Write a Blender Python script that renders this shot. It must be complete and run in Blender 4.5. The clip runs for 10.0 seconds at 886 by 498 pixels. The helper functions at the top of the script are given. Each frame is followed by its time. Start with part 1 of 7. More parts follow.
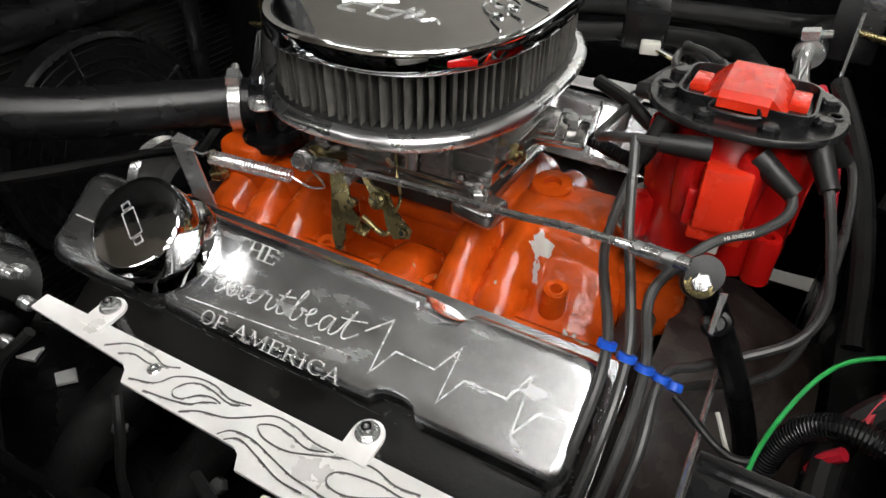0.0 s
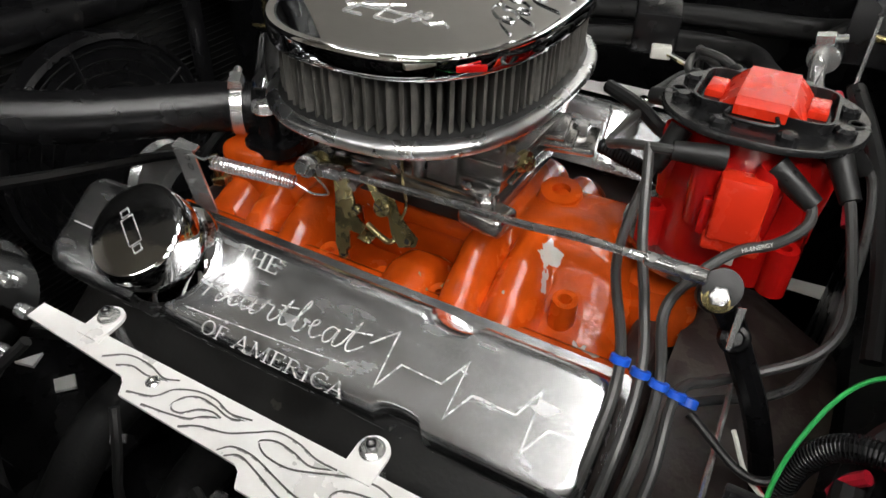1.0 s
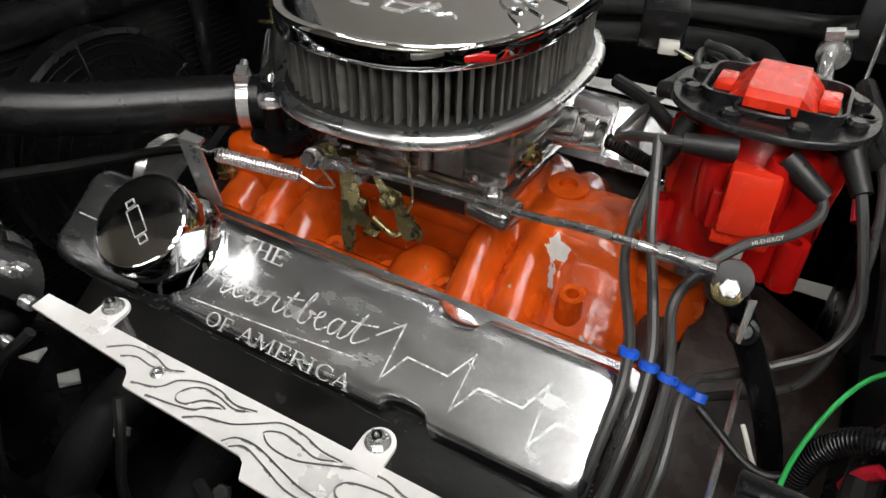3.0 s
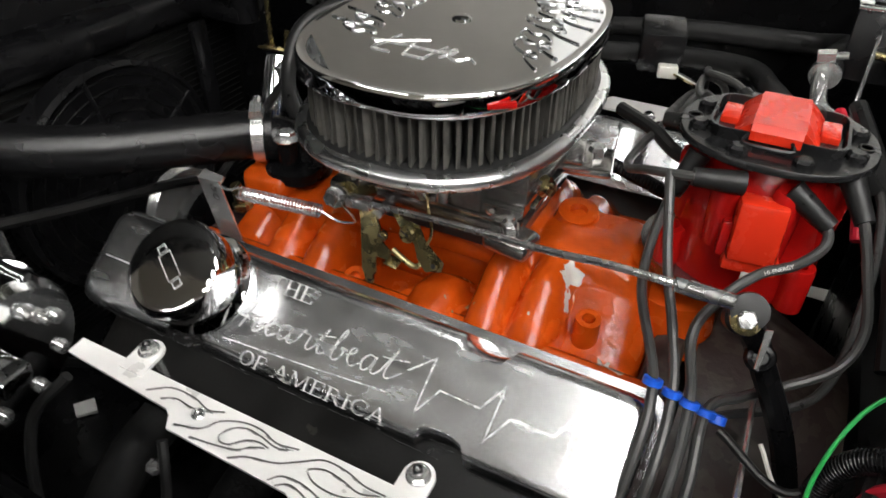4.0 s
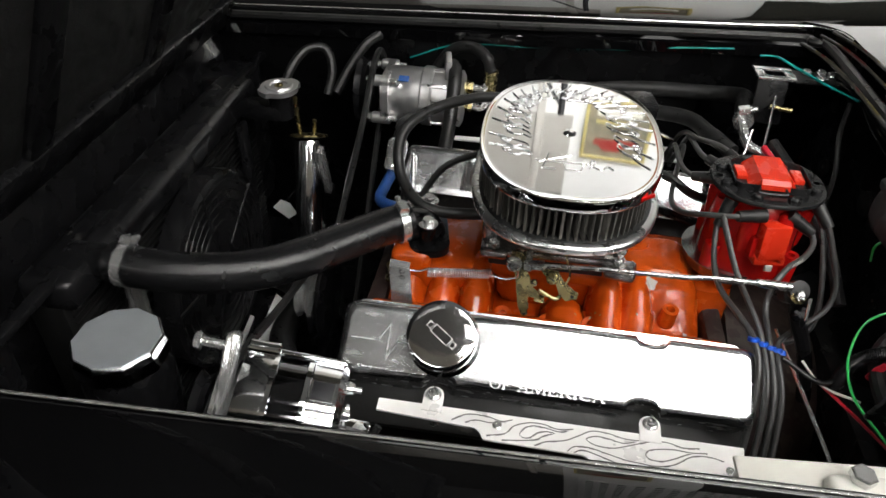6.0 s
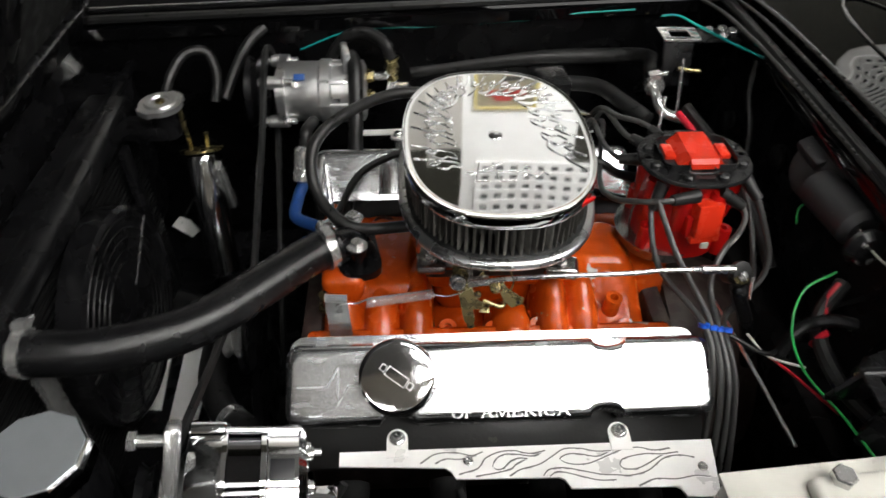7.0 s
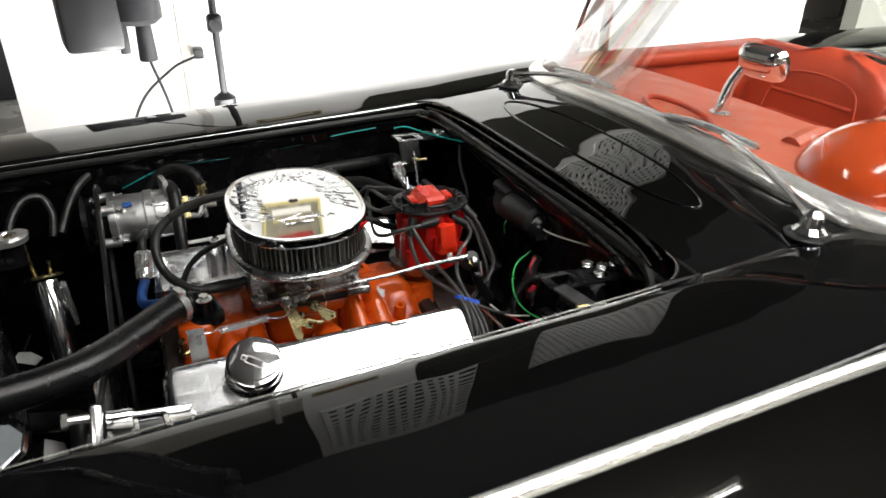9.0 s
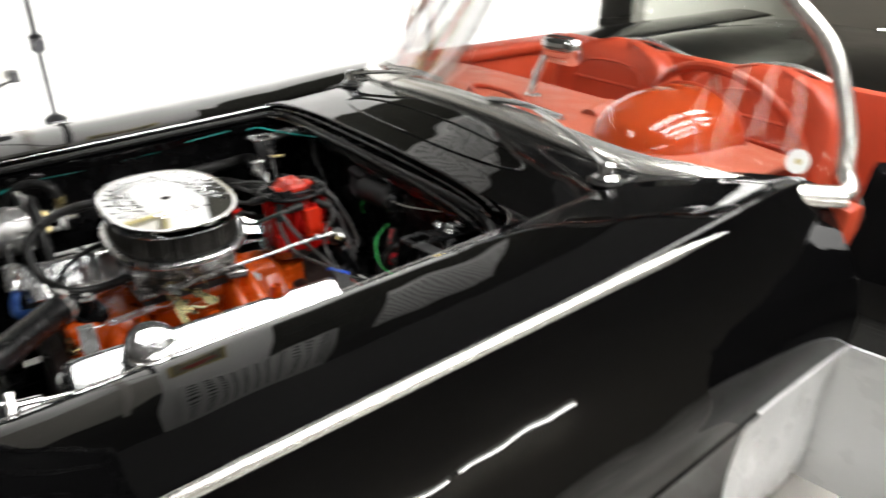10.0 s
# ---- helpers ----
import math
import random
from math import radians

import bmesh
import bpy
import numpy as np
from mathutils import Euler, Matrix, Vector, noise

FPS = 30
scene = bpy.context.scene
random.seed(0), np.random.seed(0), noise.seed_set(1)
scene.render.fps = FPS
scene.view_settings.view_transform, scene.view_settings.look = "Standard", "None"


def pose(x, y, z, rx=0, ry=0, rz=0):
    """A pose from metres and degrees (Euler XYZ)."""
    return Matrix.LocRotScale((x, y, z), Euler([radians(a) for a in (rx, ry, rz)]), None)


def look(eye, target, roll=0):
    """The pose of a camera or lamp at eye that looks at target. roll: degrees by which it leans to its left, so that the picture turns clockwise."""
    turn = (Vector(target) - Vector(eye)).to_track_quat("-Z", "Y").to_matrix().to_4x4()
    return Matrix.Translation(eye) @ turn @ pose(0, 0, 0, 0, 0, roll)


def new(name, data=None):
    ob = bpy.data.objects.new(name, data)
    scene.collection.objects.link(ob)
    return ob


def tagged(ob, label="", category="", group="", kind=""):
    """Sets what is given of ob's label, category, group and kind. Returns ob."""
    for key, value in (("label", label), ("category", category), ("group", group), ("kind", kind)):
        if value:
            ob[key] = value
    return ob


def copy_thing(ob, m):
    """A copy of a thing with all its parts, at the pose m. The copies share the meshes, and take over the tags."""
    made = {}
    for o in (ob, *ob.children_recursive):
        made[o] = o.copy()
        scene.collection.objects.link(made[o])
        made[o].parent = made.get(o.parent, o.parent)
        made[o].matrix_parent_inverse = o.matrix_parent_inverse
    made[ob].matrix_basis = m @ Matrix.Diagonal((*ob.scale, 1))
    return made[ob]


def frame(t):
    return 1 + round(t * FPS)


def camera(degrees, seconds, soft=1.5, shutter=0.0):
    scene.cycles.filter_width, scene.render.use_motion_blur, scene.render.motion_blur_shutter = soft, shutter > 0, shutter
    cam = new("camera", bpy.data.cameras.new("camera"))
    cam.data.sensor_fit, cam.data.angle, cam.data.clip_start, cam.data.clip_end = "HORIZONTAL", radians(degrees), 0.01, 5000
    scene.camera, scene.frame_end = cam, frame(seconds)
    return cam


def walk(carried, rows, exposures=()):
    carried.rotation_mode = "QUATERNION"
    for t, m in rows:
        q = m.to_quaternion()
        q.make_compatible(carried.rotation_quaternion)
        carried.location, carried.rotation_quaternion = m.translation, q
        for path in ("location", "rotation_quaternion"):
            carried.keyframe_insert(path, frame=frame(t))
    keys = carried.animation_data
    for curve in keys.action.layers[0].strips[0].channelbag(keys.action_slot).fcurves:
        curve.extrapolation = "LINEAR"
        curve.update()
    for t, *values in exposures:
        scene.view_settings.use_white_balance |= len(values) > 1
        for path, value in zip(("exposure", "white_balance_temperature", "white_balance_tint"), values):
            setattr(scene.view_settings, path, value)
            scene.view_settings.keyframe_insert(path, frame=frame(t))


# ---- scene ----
cam = camera(65.4, 10.0, shutter=0.4)
PATH = [
    (0, (0.309, -0.558, 1.087), (-0.446, 0.842, -0.125), 1.3),
    (0.5, (0.307, -0.55, 1.084), (-0.457, 0.849, -0.124), 1.2),
    (1, (0.298, -0.546, 1.083), (-0.464, 0.853, -0.126), 1.4),
    (1.5, (0.295, -0.546, 1.078), (-0.472, 0.853, -0.128), 1.4),
    (2, (0.299, -0.544, 1.072), (-0.474, 0.853, -0.133), 1.3),
    (3.5, (0.291, -0.551, 1.081), (-0.48, 0.848, -0.123), 1.6),
    (4, (0.269, -0.564, 1.111), (-0.463, 0.852, -0.096), 0.6),
    (4.5, (0.205, -0.652, 1.165), (-0.317, 0.865, -0.031), 1.2),
    (5, (0.112, -0.775, 1.218), (-0.193, 0.805, 0.031), 1.8),
    (5.5, (0.009, -0.856, 1.29), (-0.214, 0.738, 0.103), 2.4),
    (5.7, (-0.022, -0.87, 1.315), (-0.242, 0.722, 0.125), 2.5),
    (6.8, (-0.092, -0.763, 1.381), (-0.093, 0.707, 0.024), 1.0),
    (7, (-0.105, -0.751, 1.384), (-0.015, 0.723, 0.036), 1.1),
    (7.5, (-0.176, -0.828, 1.383), (0.187, 0.752, 0.211), 0.1),
    (8, (-0.236, -0.918, 1.376), (0.348, 0.623, 0.242), 0.9),
    (8.5, (-0.237, -1.018, 1.417), (0.411, 0.508, 0.298), 0.7),
    (9, (-0.196, -1.182, 1.409), (0.498, 0.449, 0.483), 0.5),
    (9.5, (-0.239, -1.307, 1.449), (0.46, 0.332, 0.541), 0.3),
    (10, (-0.312, -1.338, 1.423), (0.762, 0.09, 0.524), 0.3),
]
walk(cam, [(t, look(eye, target, roll)) for t, eye, target, roll in PATH], [(0.0, 0.0), (7.2, 0.0), (8.2, -0.08), (9.0, -0.16), (10.0, -0.14)])

# ---- world and light ----
world = bpy.data.worlds.new("world")
scene.world = world
world.use_nodes = True
world.node_tree.nodes["Background"].inputs[0].default_value = (0.9, 0.95, 1.0, 1)
world.node_tree.nodes["Background"].inputs[1].default_value = 0.02
scene.view_settings.exposure = 0.0


# ---- materials ----
def material(name, base, rough=0.5, metal=0.0, vary=0.15, scale=40.0, bump=0.0, bump_scale=400.0, coat=0.0, spots=None, spot_at=0.62, spot_scale=30.0, rough_vary=0.1, stretch=(1, 1, 1), spec=0.5):
    m = bpy.data.materials.new(name)
    m.use_nodes = True
    nt = m.node_tree
    n, l = nt.nodes, nt.links
    b = n["Principled BSDF"]
    b.inputs["Metallic"].default_value = metal
    b.inputs["Coat Weight"].default_value = coat
    b.inputs["Coat Roughness"].default_value = 0.03
    b.inputs["Specular IOR Level"].default_value = spec
    tc = n.new("ShaderNodeTexCoord")
    mp = n.new("ShaderNodeMapping")
    mp.inputs["Scale"].default_value = stretch
    l.new(tc.outputs["Object"], mp.inputs["Vector"])
    big = n.new("ShaderNodeTexNoise")
    big.inputs["Scale"].default_value = scale
    big.inputs["Detail"].default_value = 6
    l.new(mp.outputs[0], big.inputs["Vector"])
    ramp = n.new("ShaderNodeMapRange")
    ramp.inputs["From Min"].default_value, ramp.inputs["From Max"].default_value = 0.25, 0.75
    ramp.inputs["To Min"].default_value, ramp.inputs["To Max"].default_value = 1 - vary, 1 + vary
    l.new(big.outputs["Fac"], ramp.inputs["Value"])
    mul = n.new("ShaderNodeVectorMath")
    mul.operation = "SCALE"
    mul.inputs[0].default_value = base
    l.new(ramp.outputs[0], mul.inputs["Scale"])
    colour = mul.outputs[0]
    if spots:
        sp = n.new("ShaderNodeTexNoise")
        sp.inputs["Scale"].default_value = spot_scale
        sp.inputs["Detail"].default_value = 3
        l.new(tc.outputs["Object"], sp.inputs["Vector"])
        st = n.new("ShaderNodeMapRange")
        st.inputs["From Min"].default_value, st.inputs["From Max"].default_value = spot_at, spot_at + 0.015
        l.new(sp.outputs["Fac"], st.inputs["Value"])
        mix = n.new("ShaderNodeMix")
        mix.data_type = "RGBA"
        l.new(st.outputs[0], mix.inputs["Factor"])
        l.new(colour, mix.inputs["A"])
        mix.inputs["B"].default_value = (*spots, 1)
        colour = mix.outputs["Result"]
    l.new(colour, b.inputs["Base Color"])
    fine = n.new("ShaderNodeTexNoise")
    fine.inputs["Scale"].default_value = bump_scale
    fine.inputs["Detail"].default_value = 4
    l.new(mp.outputs[0], fine.inputs["Vector"])
    rr = n.new("ShaderNodeMapRange")
    rr.inputs["From Min"].default_value, rr.inputs["From Max"].default_value = 0.3, 0.7
    rr.inputs["To Min"].default_value, rr.inputs["To Max"].default_value = max(rough * (1 - rough_vary * 3), 0.0), min(rough * (1 + rough_vary * 3), 1)
    l.new(big.outputs["Fac"], rr.inputs["Value"])
    l.new(rr.outputs[0], b.inputs["Roughness"])
    if bump:
        bp = n.new("ShaderNodeBump")
        bp.inputs["Strength"].default_value = bump
        bp.inputs["Distance"].default_value = 0.001
        l.new(fine.outputs["Fac"], bp.inputs["Height"])
        l.new(bp.outputs[0], b.inputs["Normal"])
    return m


def glowing(name, colour, strength):
    m = bpy.data.materials.new(name)
    m.use_nodes = True
    b = m.node_tree.nodes["Principled BSDF"]
    b.inputs["Base Color"].default_value = (*colour, 1)
    b.inputs["Emission Color"].default_value = (*colour, 1)
    b.inputs["Emission Strength"].default_value = strength
    return m


CHROME = material("chrome", (0.86, 0.87, 0.88), 0.035, 1.0, 0.02, 60)
POLISHED = material("polished_aluminium", (0.80, 0.81, 0.82), 0.25, 1.0, 0.08, 30, 0.015, 500, rough_vary=0.05, stretch=(1, 3, 3))
BRUSHED = material("satin_aluminium", (0.88, 0.87, 0.85), 0.36, 0.25, 0.1, 22, 0.04, 900, rough_vary=0.1)
CAST = material("cast_aluminium", (0.33, 0.322, 0.31), 0.2, 0.95, 0.35, 45, 0.10, 500, rough_vary=0.03)
SILVER = material("machined_aluminium_casting", (0.72, 0.72, 0.72), 0.36, 0.95, 0.08, 60, 0.15, 600)
PLATED = material("plated_alternator_case", (0.82, 0.83, 0.84), 0.1, 1.0, 0.05, 50, 0.05, 200, rough_vary=0.03)
FACET = material("satin_grey_chrome", (0.42, 0.45, 0.47), 0.34, 0.65, 0.05, 40, rough_vary=0.03)
CAPTOP = material("handled_chrome", (0.84, 0.84, 0.85), 0.085, 1.0, 0.05, 50, 0.03, 300)
ZINC = material("zinc_plated_steel", (0.72, 0.72, 0.71), 0.22, 0.85, 0.04, 60, rough_vary=0.02)
RINGMETAL = material("satin_rolled_aluminium", (0.74, 0.75, 0.76), 0.27, 1.0, 0.08, 40, 0.04, 500, rough_vary=0.05)
STEEL = material("dull_machined_steel", (0.46, 0.46, 0.455), 0.26, 0.95, 0.1, 80, 0.05, 500, rough_vary=0.05)
BRASS = material("yellow_zinc_steel", (0.27, 0.225, 0.11), 0.27, 0.95, 0.2, 90)
TRIM = material("bright_trim", (0.88, 0.88, 0.87), 0.14, 0.75, 0.03, 30, rough_vary=0.02)
MOULDING = material("bright_stainless_moulding", (0.82, 0.81, 0.77), 0.25, 0.8, 0.03, 30, rough_vary=0.02)
ORANGE = material("orange_engine_enamel", (0.44, 0.058, 0.004), 0.24, 0.0, 0.35, 24, 0.5, 150, coat=0.2, spec=0.35, spots=(0.33, 0.32, 0.29), spot_at=0.74, spot_scale=60)
# block paint: rust mottling on a colour with the bay's shade put in
RUSTSHADE = material("rust_and_shade_block_paint", (0.016, 0.006, 0.0045), 0.6, 0.0, 0.5, 30, 0.4, 200, spots=(0.03, 0.02, 0.015), spot_at=0.52, spot_scale=40)
RED = material("red_moulded_plastic", (0.36, 0.006, 0.005), 0.14, 0.0, 0.06, 50, 0.1, 300)
REDTOP = material("red_matt_plastic", (0.52, 0.024, 0.008), 0.26, 0.0, 0.08, 50, 0.06, 300, spec=0.3)
PLASTIC = material("black_plastic", (0.010, 0.010, 0.0105), 0.24, 0.0, 0.2, 50, 0.15, 400, spots=(0.05, 0.05, 0.05), spot_at=0.76, spot_scale=140, spec=0.3)
RUBBER = material("black_rubber", (0.013, 0.013, 0.013), 0.36, 0.0, 0.25, 60, 0.15, 500, spec=0.25)
SATIN = material("black_satin_paint", (0.005, 0.005, 0.0055), 0.27, 0.0, 0.3, 20, 0.25, 300, spots=(0.02, 0.019, 0.018), spot_at=0.72, spot_scale=40, spec=0.25)
GLOSS = material("black_gloss_body_paint", (0.002, 0.002, 0.0022), 0.02, 0.0, 0.2, 8, 0.0, 300, rough_vary=0.25, spec=0.52)
DARKALU = material("black_plated_chrome", (0.10, 0.10, 0.105), 0.06, 1.0, 0.05, 60)
LEAD = material("grey_silicone_lead", (0.036, 0.036, 0.035), 0.38, 0.0, 0.12, 80, 0.1, 500)
PLEAT = material("dusty_filter_cloth", (0.056, 0.053, 0.047), 0.9, 0.0, 0.6, 120, 0.5, 900)
BLUE = material("blue_plastic", (0.01, 0.08, 0.5), 0.35, 0.0, 0.1)
BLUEHOSE = material("blue_braided_hose", (0.015, 0.07, 0.26), 0.5, 0.0, 0.2, 200, 0.4, 900)
TEAL = material("teal_wire_sleeve", (0.0, 0.22, 0.2), 0.45)
GREEN = material("green_wire_sleeve", (0.025, 0.36, 0.08), 0.4)
REDWIRE = material("red_wire_sleeve", (0.5, 0.012, 0.03), 0.4)
WHITE = material("white_paint", (0.8, 0.8, 0.78), 0.5, 0.0, 0.03, 4, 0.1, 200)
CREAM = material("cream_lacquered_tin", (0.56, 0.55, 0.5), 0.35, 0.0, 0.08, 30, 0.1, 200, coat=0.2)
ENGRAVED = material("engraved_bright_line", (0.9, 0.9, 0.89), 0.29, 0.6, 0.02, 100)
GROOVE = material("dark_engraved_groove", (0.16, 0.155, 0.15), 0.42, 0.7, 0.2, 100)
DOME = material("glossy_red_paint", (0.44, 0.056, 0.012), 0.12, 0.0, 0.06, 12, coat=0.4)
VINYL = material("red_vinyl", (0.47, 0.058, 0.022), 0.4, 0.0, 0.08, 12, 0.3, 500)
DASHPAD = material("red_dash_pad_vinyl", (0.47, 0.11, 0.062), 0.5, 0.0, 0.08, 14, 0.4, 700)
CONCRETE = material("pale_sealed_concrete", (0.55, 0.54, 0.51), 0.25, 0.0, 0.12, 3, 0.1, 120)
BEIGE = material("beige_wall_paint", (0.56, 0.54, 0.5), 0.6, 0.0, 0.05, 3, 0.1, 150)
GREYWALL = material("grey_green_wall_paint", (0.36, 0.36, 0.31), 0.6, 0.0, 0.08, 3)
DARK = material("dark_painted_steel", (0.012, 0.012, 0.014), 0.45, 0.0, 0.15, 20)
CORE = material("radiator_core_black", (0.006, 0.006, 0.006), 0.4, 0.2, 0.3, 80, spec=0.3)
POSTERRED = material("poster_red_ink", (0.3, 0.02, 0.015), 0.5)
POSTERYEL = material("poster_yellow_ink", (0.5, 0.42, 0.16), 0.5)
PAPER = material("poster_paper", (0.75, 0.73, 0.66), 0.6)
TUBE = glowing("lit_fluorescent_tube", (1.0, 0.985, 0.95), 70.0)
PANEL = glowing("lit_troffer_lens", (1.0, 0.985, 0.955), 22.5)
# glow of the added, unseen floor lights that brighten the walls
WASH = glowing("fill_light_face", (1.0, 0.99, 0.97), 44.0)
SOFTBOX = glowing("lit_softbox_cloth", (1.0, 0.985, 0.96), 26.0)
HEADPAINT = material("worn_grey_black_paint", (0.009, 0.0085, 0.008), 0.5, 0.0, 0.4, 25, 0.3, 200, spots=(0.035, 0.032, 0.027), spot_at=0.7, spot_scale=35)
MOTORPAINT = material("dusty_black_motor_paint", (0.022, 0.022, 0.023), 0.5, 0.0, 0.3, 60, 0.2, 300, spots=(0.06, 0.058, 0.052), spot_at=0.7, spot_scale=90)
LINER = material("charcoal_hood_liner", (0.005, 0.005, 0.005), 0.75, 0.0, 0.2, 40, 0.4, 300, spec=0.2)
DARKCEIL = material("grey_painted_ceiling", (0.066, 0.0645, 0.062), 0.8, 0.0, 0.15, 3)
DULLWALL = material("brown_grey_wall_paint", (0.17, 0.155, 0.13), 0.7, 0.0, 0.1, 3)
PANELGREY = material("warm_grey_panel_paint", (0.40, 0.385, 0.35), 0.6, 0.0, 0.1, 3)
OLIVE = material("dark_olive_wall_paint", (0.022, 0.021, 0.014), 0.6, 0.0, 0.12, 3)
POSTERGROUND = material("faded_olive_poster_ground", (0.22, 0.2, 0.14), 0.5, 0.0, 0.4, 9)
COVE = material("silver_cove_paint", (0.8, 0.81, 0.82), 0.3, 0.0, 0.03, 10, coat=0.3)

# long shallow waves in the hand-finished body panels
_n, _l = GLOSS.node_tree.nodes, GLOSS.node_tree.links
_c, _z, _p = _n.new("ShaderNodeTexCoord"), _n.new("ShaderNodeTexNoise"), _n.new("ShaderNodeBump")
_z.inputs["Scale"].default_value, _z.inputs["Detail"].default_value = 6.0, 1.0
_p.inputs["Strength"].default_value, _p.inputs["Distance"].default_value = 1.0, 0.0026
_l.new(_c.outputs["Object"], _z.inputs["Vector"])
_l.new(_z.outputs["Fac"], _p.inputs["Height"])
_l.new(_p.outputs[0], _n["Principled BSDF"].inputs["Normal"])

GLASS = bpy.data.materials.new("clear_glass")
GLASS.use_nodes = True
_n, _l = GLASS.node_tree.nodes, GLASS.node_tree.links
_n.remove(_n["Principled BSDF"])
_t, _g, _f, _x = _n.new("ShaderNodeBsdfTransparent"), _n.new("ShaderNodeBsdfGlossy"), _n.new("ShaderNodeFresnel"), _n.new("ShaderNodeMixShader")
_t.inputs["Color"].default_value = (0.97, 0.985, 0.98, 1)
_g.inputs["Roughness"].default_value = 0.0
_f.inputs["IOR"].default_value = 1.2
_l.new(_f.outputs[0], _x.inputs[0])
_l.new(_t.outputs[0], _x.inputs[1])
_l.new(_g.outputs[0], _x.inputs[2])
_l.new(_x.outputs[0], _n["Material Output"].inputs["Surface"])

# bare metal where the enamel has flaked off the manifold
_n, _l = ORANGE.node_tree.nodes, ORANGE.node_tree.links
_b = _n["Principled BSDF"]
_c = _n.new("ShaderNodeTexCoord")
_z = _n.new("ShaderNodeTexNoise")
_z.inputs["Scale"].default_value = 90
_l.new(_c.outputs["Object"], _z.inputs["Vector"])
_link = _b.inputs["Base Color"].links[0].from_socket
for _at, _r, _col in (((0.143, -0.062, 0.703), 0.0125, (0.42, 0.41, 0.38)), ((0.15, -0.083, 0.69), 0.0085, (0.42, 0.41, 0.38)), ((0.06, -0.124, 0.684), 0.011, (0.2, 0.17, 0.11)), ((0.207, -0.118, 0.665), 0.012, (0.4, 0.38, 0.33)), ((0.175, 0.08, 0.71), 0.016, (0.06, 0.05, 0.04)), ((0.13, -0.165, 0.66), 0.009, (0.16, 0.36, 0.12))):
    _d = _n.new("ShaderNodeVectorMath")
    _d.operation = "DISTANCE"
    _d.inputs[1].default_value = _at
    _l.new(_c.outputs["Object"], _d.inputs[0])
    _a = _n.new("ShaderNodeMath")
    _a.operation = "MULTIPLY_ADD"
    _a.inputs[1].default_value = -0.035
    _l.new(_z.outputs["Fac"], _a.inputs[0])
    _l.new(_d.outputs["Value"], _a.inputs[2])
    _m = _n.new("ShaderNodeMapRange")
    _m.inputs["From Min"].default_value, _m.inputs["From Max"].default_value = _r - 0.0175, _r - 0.0165
    _m.inputs["To Min"].default_value, _m.inputs["To Max"].default_value = 1, 0
    _l.new(_a.outputs[0], _m.inputs["Value"])
    _x = _n.new("ShaderNodeMix")
    _x.data_type = "RGBA"
    _l.new(_m.outputs[0], _x.inputs["Factor"])
    _l.new(_link, _x.inputs["A"])
    _x.inputs["B"].default_value = (*_col, 1)
    _link = _x.outputs["Result"]
_l.new(_link, _b.inputs["Base Color"])

# woven sheen on the coolant hose: fine crossed ribs
HOSE = material("ribbed_rubber_hose", (0.006, 0.006, 0.0065), 0.26, 0.0, 0.15, 30, rough_vary=0.03, spec=0.45)
_n, _l = HOSE.node_tree.nodes, HOSE.node_tree.links
_w = _n.new("ShaderNodeTexWave")
_w.inputs["Scale"].default_value = 190
_w.inputs["Distortion"].default_value = 0.3
_c = _n.new("ShaderNodeTexCoord")
_l.new(_c.outputs["Object"], _w.inputs["Vector"])
_p = _n.new("ShaderNodeBump")
_p.inputs["Strength"].default_value = 0.3
_p.inputs["Distance"].default_value = 0.0006
_l.new(_w.outputs["Fac"], _p.inputs["Height"])
_l.new(_p.outputs[0], _n["Principled BSDF"].inputs["Normal"])


# ---- building helpers ----
def V(*a):
    return Vector(a)


def thing(name, at, label, category, group="", kind=""):
    """An Empty at the thing's base, to parent its parts."""
    ob = new(name)
    ob.location = at
    ob.empty_display_size = 0.02
    return tagged(ob, label, category, group, kind)


def finish(bm, name, mat, sharp=32):
    bmesh.ops.recalc_face_normals(bm, faces=bm.faces)
    lim = radians(sharp)
    for fc in bm.faces:
        fc.smooth = True
    for e in bm.edges:
        if len(e.link_faces) == 2 and e.calc_face_angle(0) > lim:
            e.smooth = False
    me = bpy.data.meshes.new(name)
    bm.to_mesh(me)
    bm.free()
    me.materials.append(mat)
    return me


def part(name, bm, mat, parent, label="", sharp=32):
    ob = new(name, finish(bm, name, mat, sharp))
    ob.parent = parent
    if parent is not None and parent.type == "EMPTY":
        ob.matrix_parent_inverse = Matrix.Translation(-parent.location)
    return tagged(ob, label) if label else ob


def solo(name, bm, mat, label, category, group="", kind="", sharp=32):
    return tagged(new(name, finish(bm, name, mat, sharp)), label, category, group, kind)


def basis(axis):
    w = Vector(axis).normalized()
    u = w.cross(V(0, 0, 1)) if abs(w.z) < 0.9 else w.cross(V(1, 0, 0))
    u.normalize()
    return u, w.cross(u), w


def bevel(bm, width, segments=2, angle=30):
    edges = [e for e in bm.edges if len(e.link_faces) == 2 and e.calc_face_angle(0) > radians(angle)]
    bmesh.ops.bevel(bm, geom=edges, offset=width, segments=segments, affect="EDGES", profile=0.5, clamp_overlap=True)
    return bm


def box(c, size, rot=(0, 0, 0), r=0.0, bm=None, seg=2):
    b = bmesh.new()
    bmesh.ops.create_cube(b, size=1.0)
    m = Matrix.Translation(c) @ Euler([radians(a) for a in rot]).to_matrix().to_4x4() @ Matrix.Diagonal((*size, 1))
    bmesh.ops.transform(b, matrix=m, verts=b.verts)
    if r:
        bevel(b, r, seg)
    return join(bm, b)


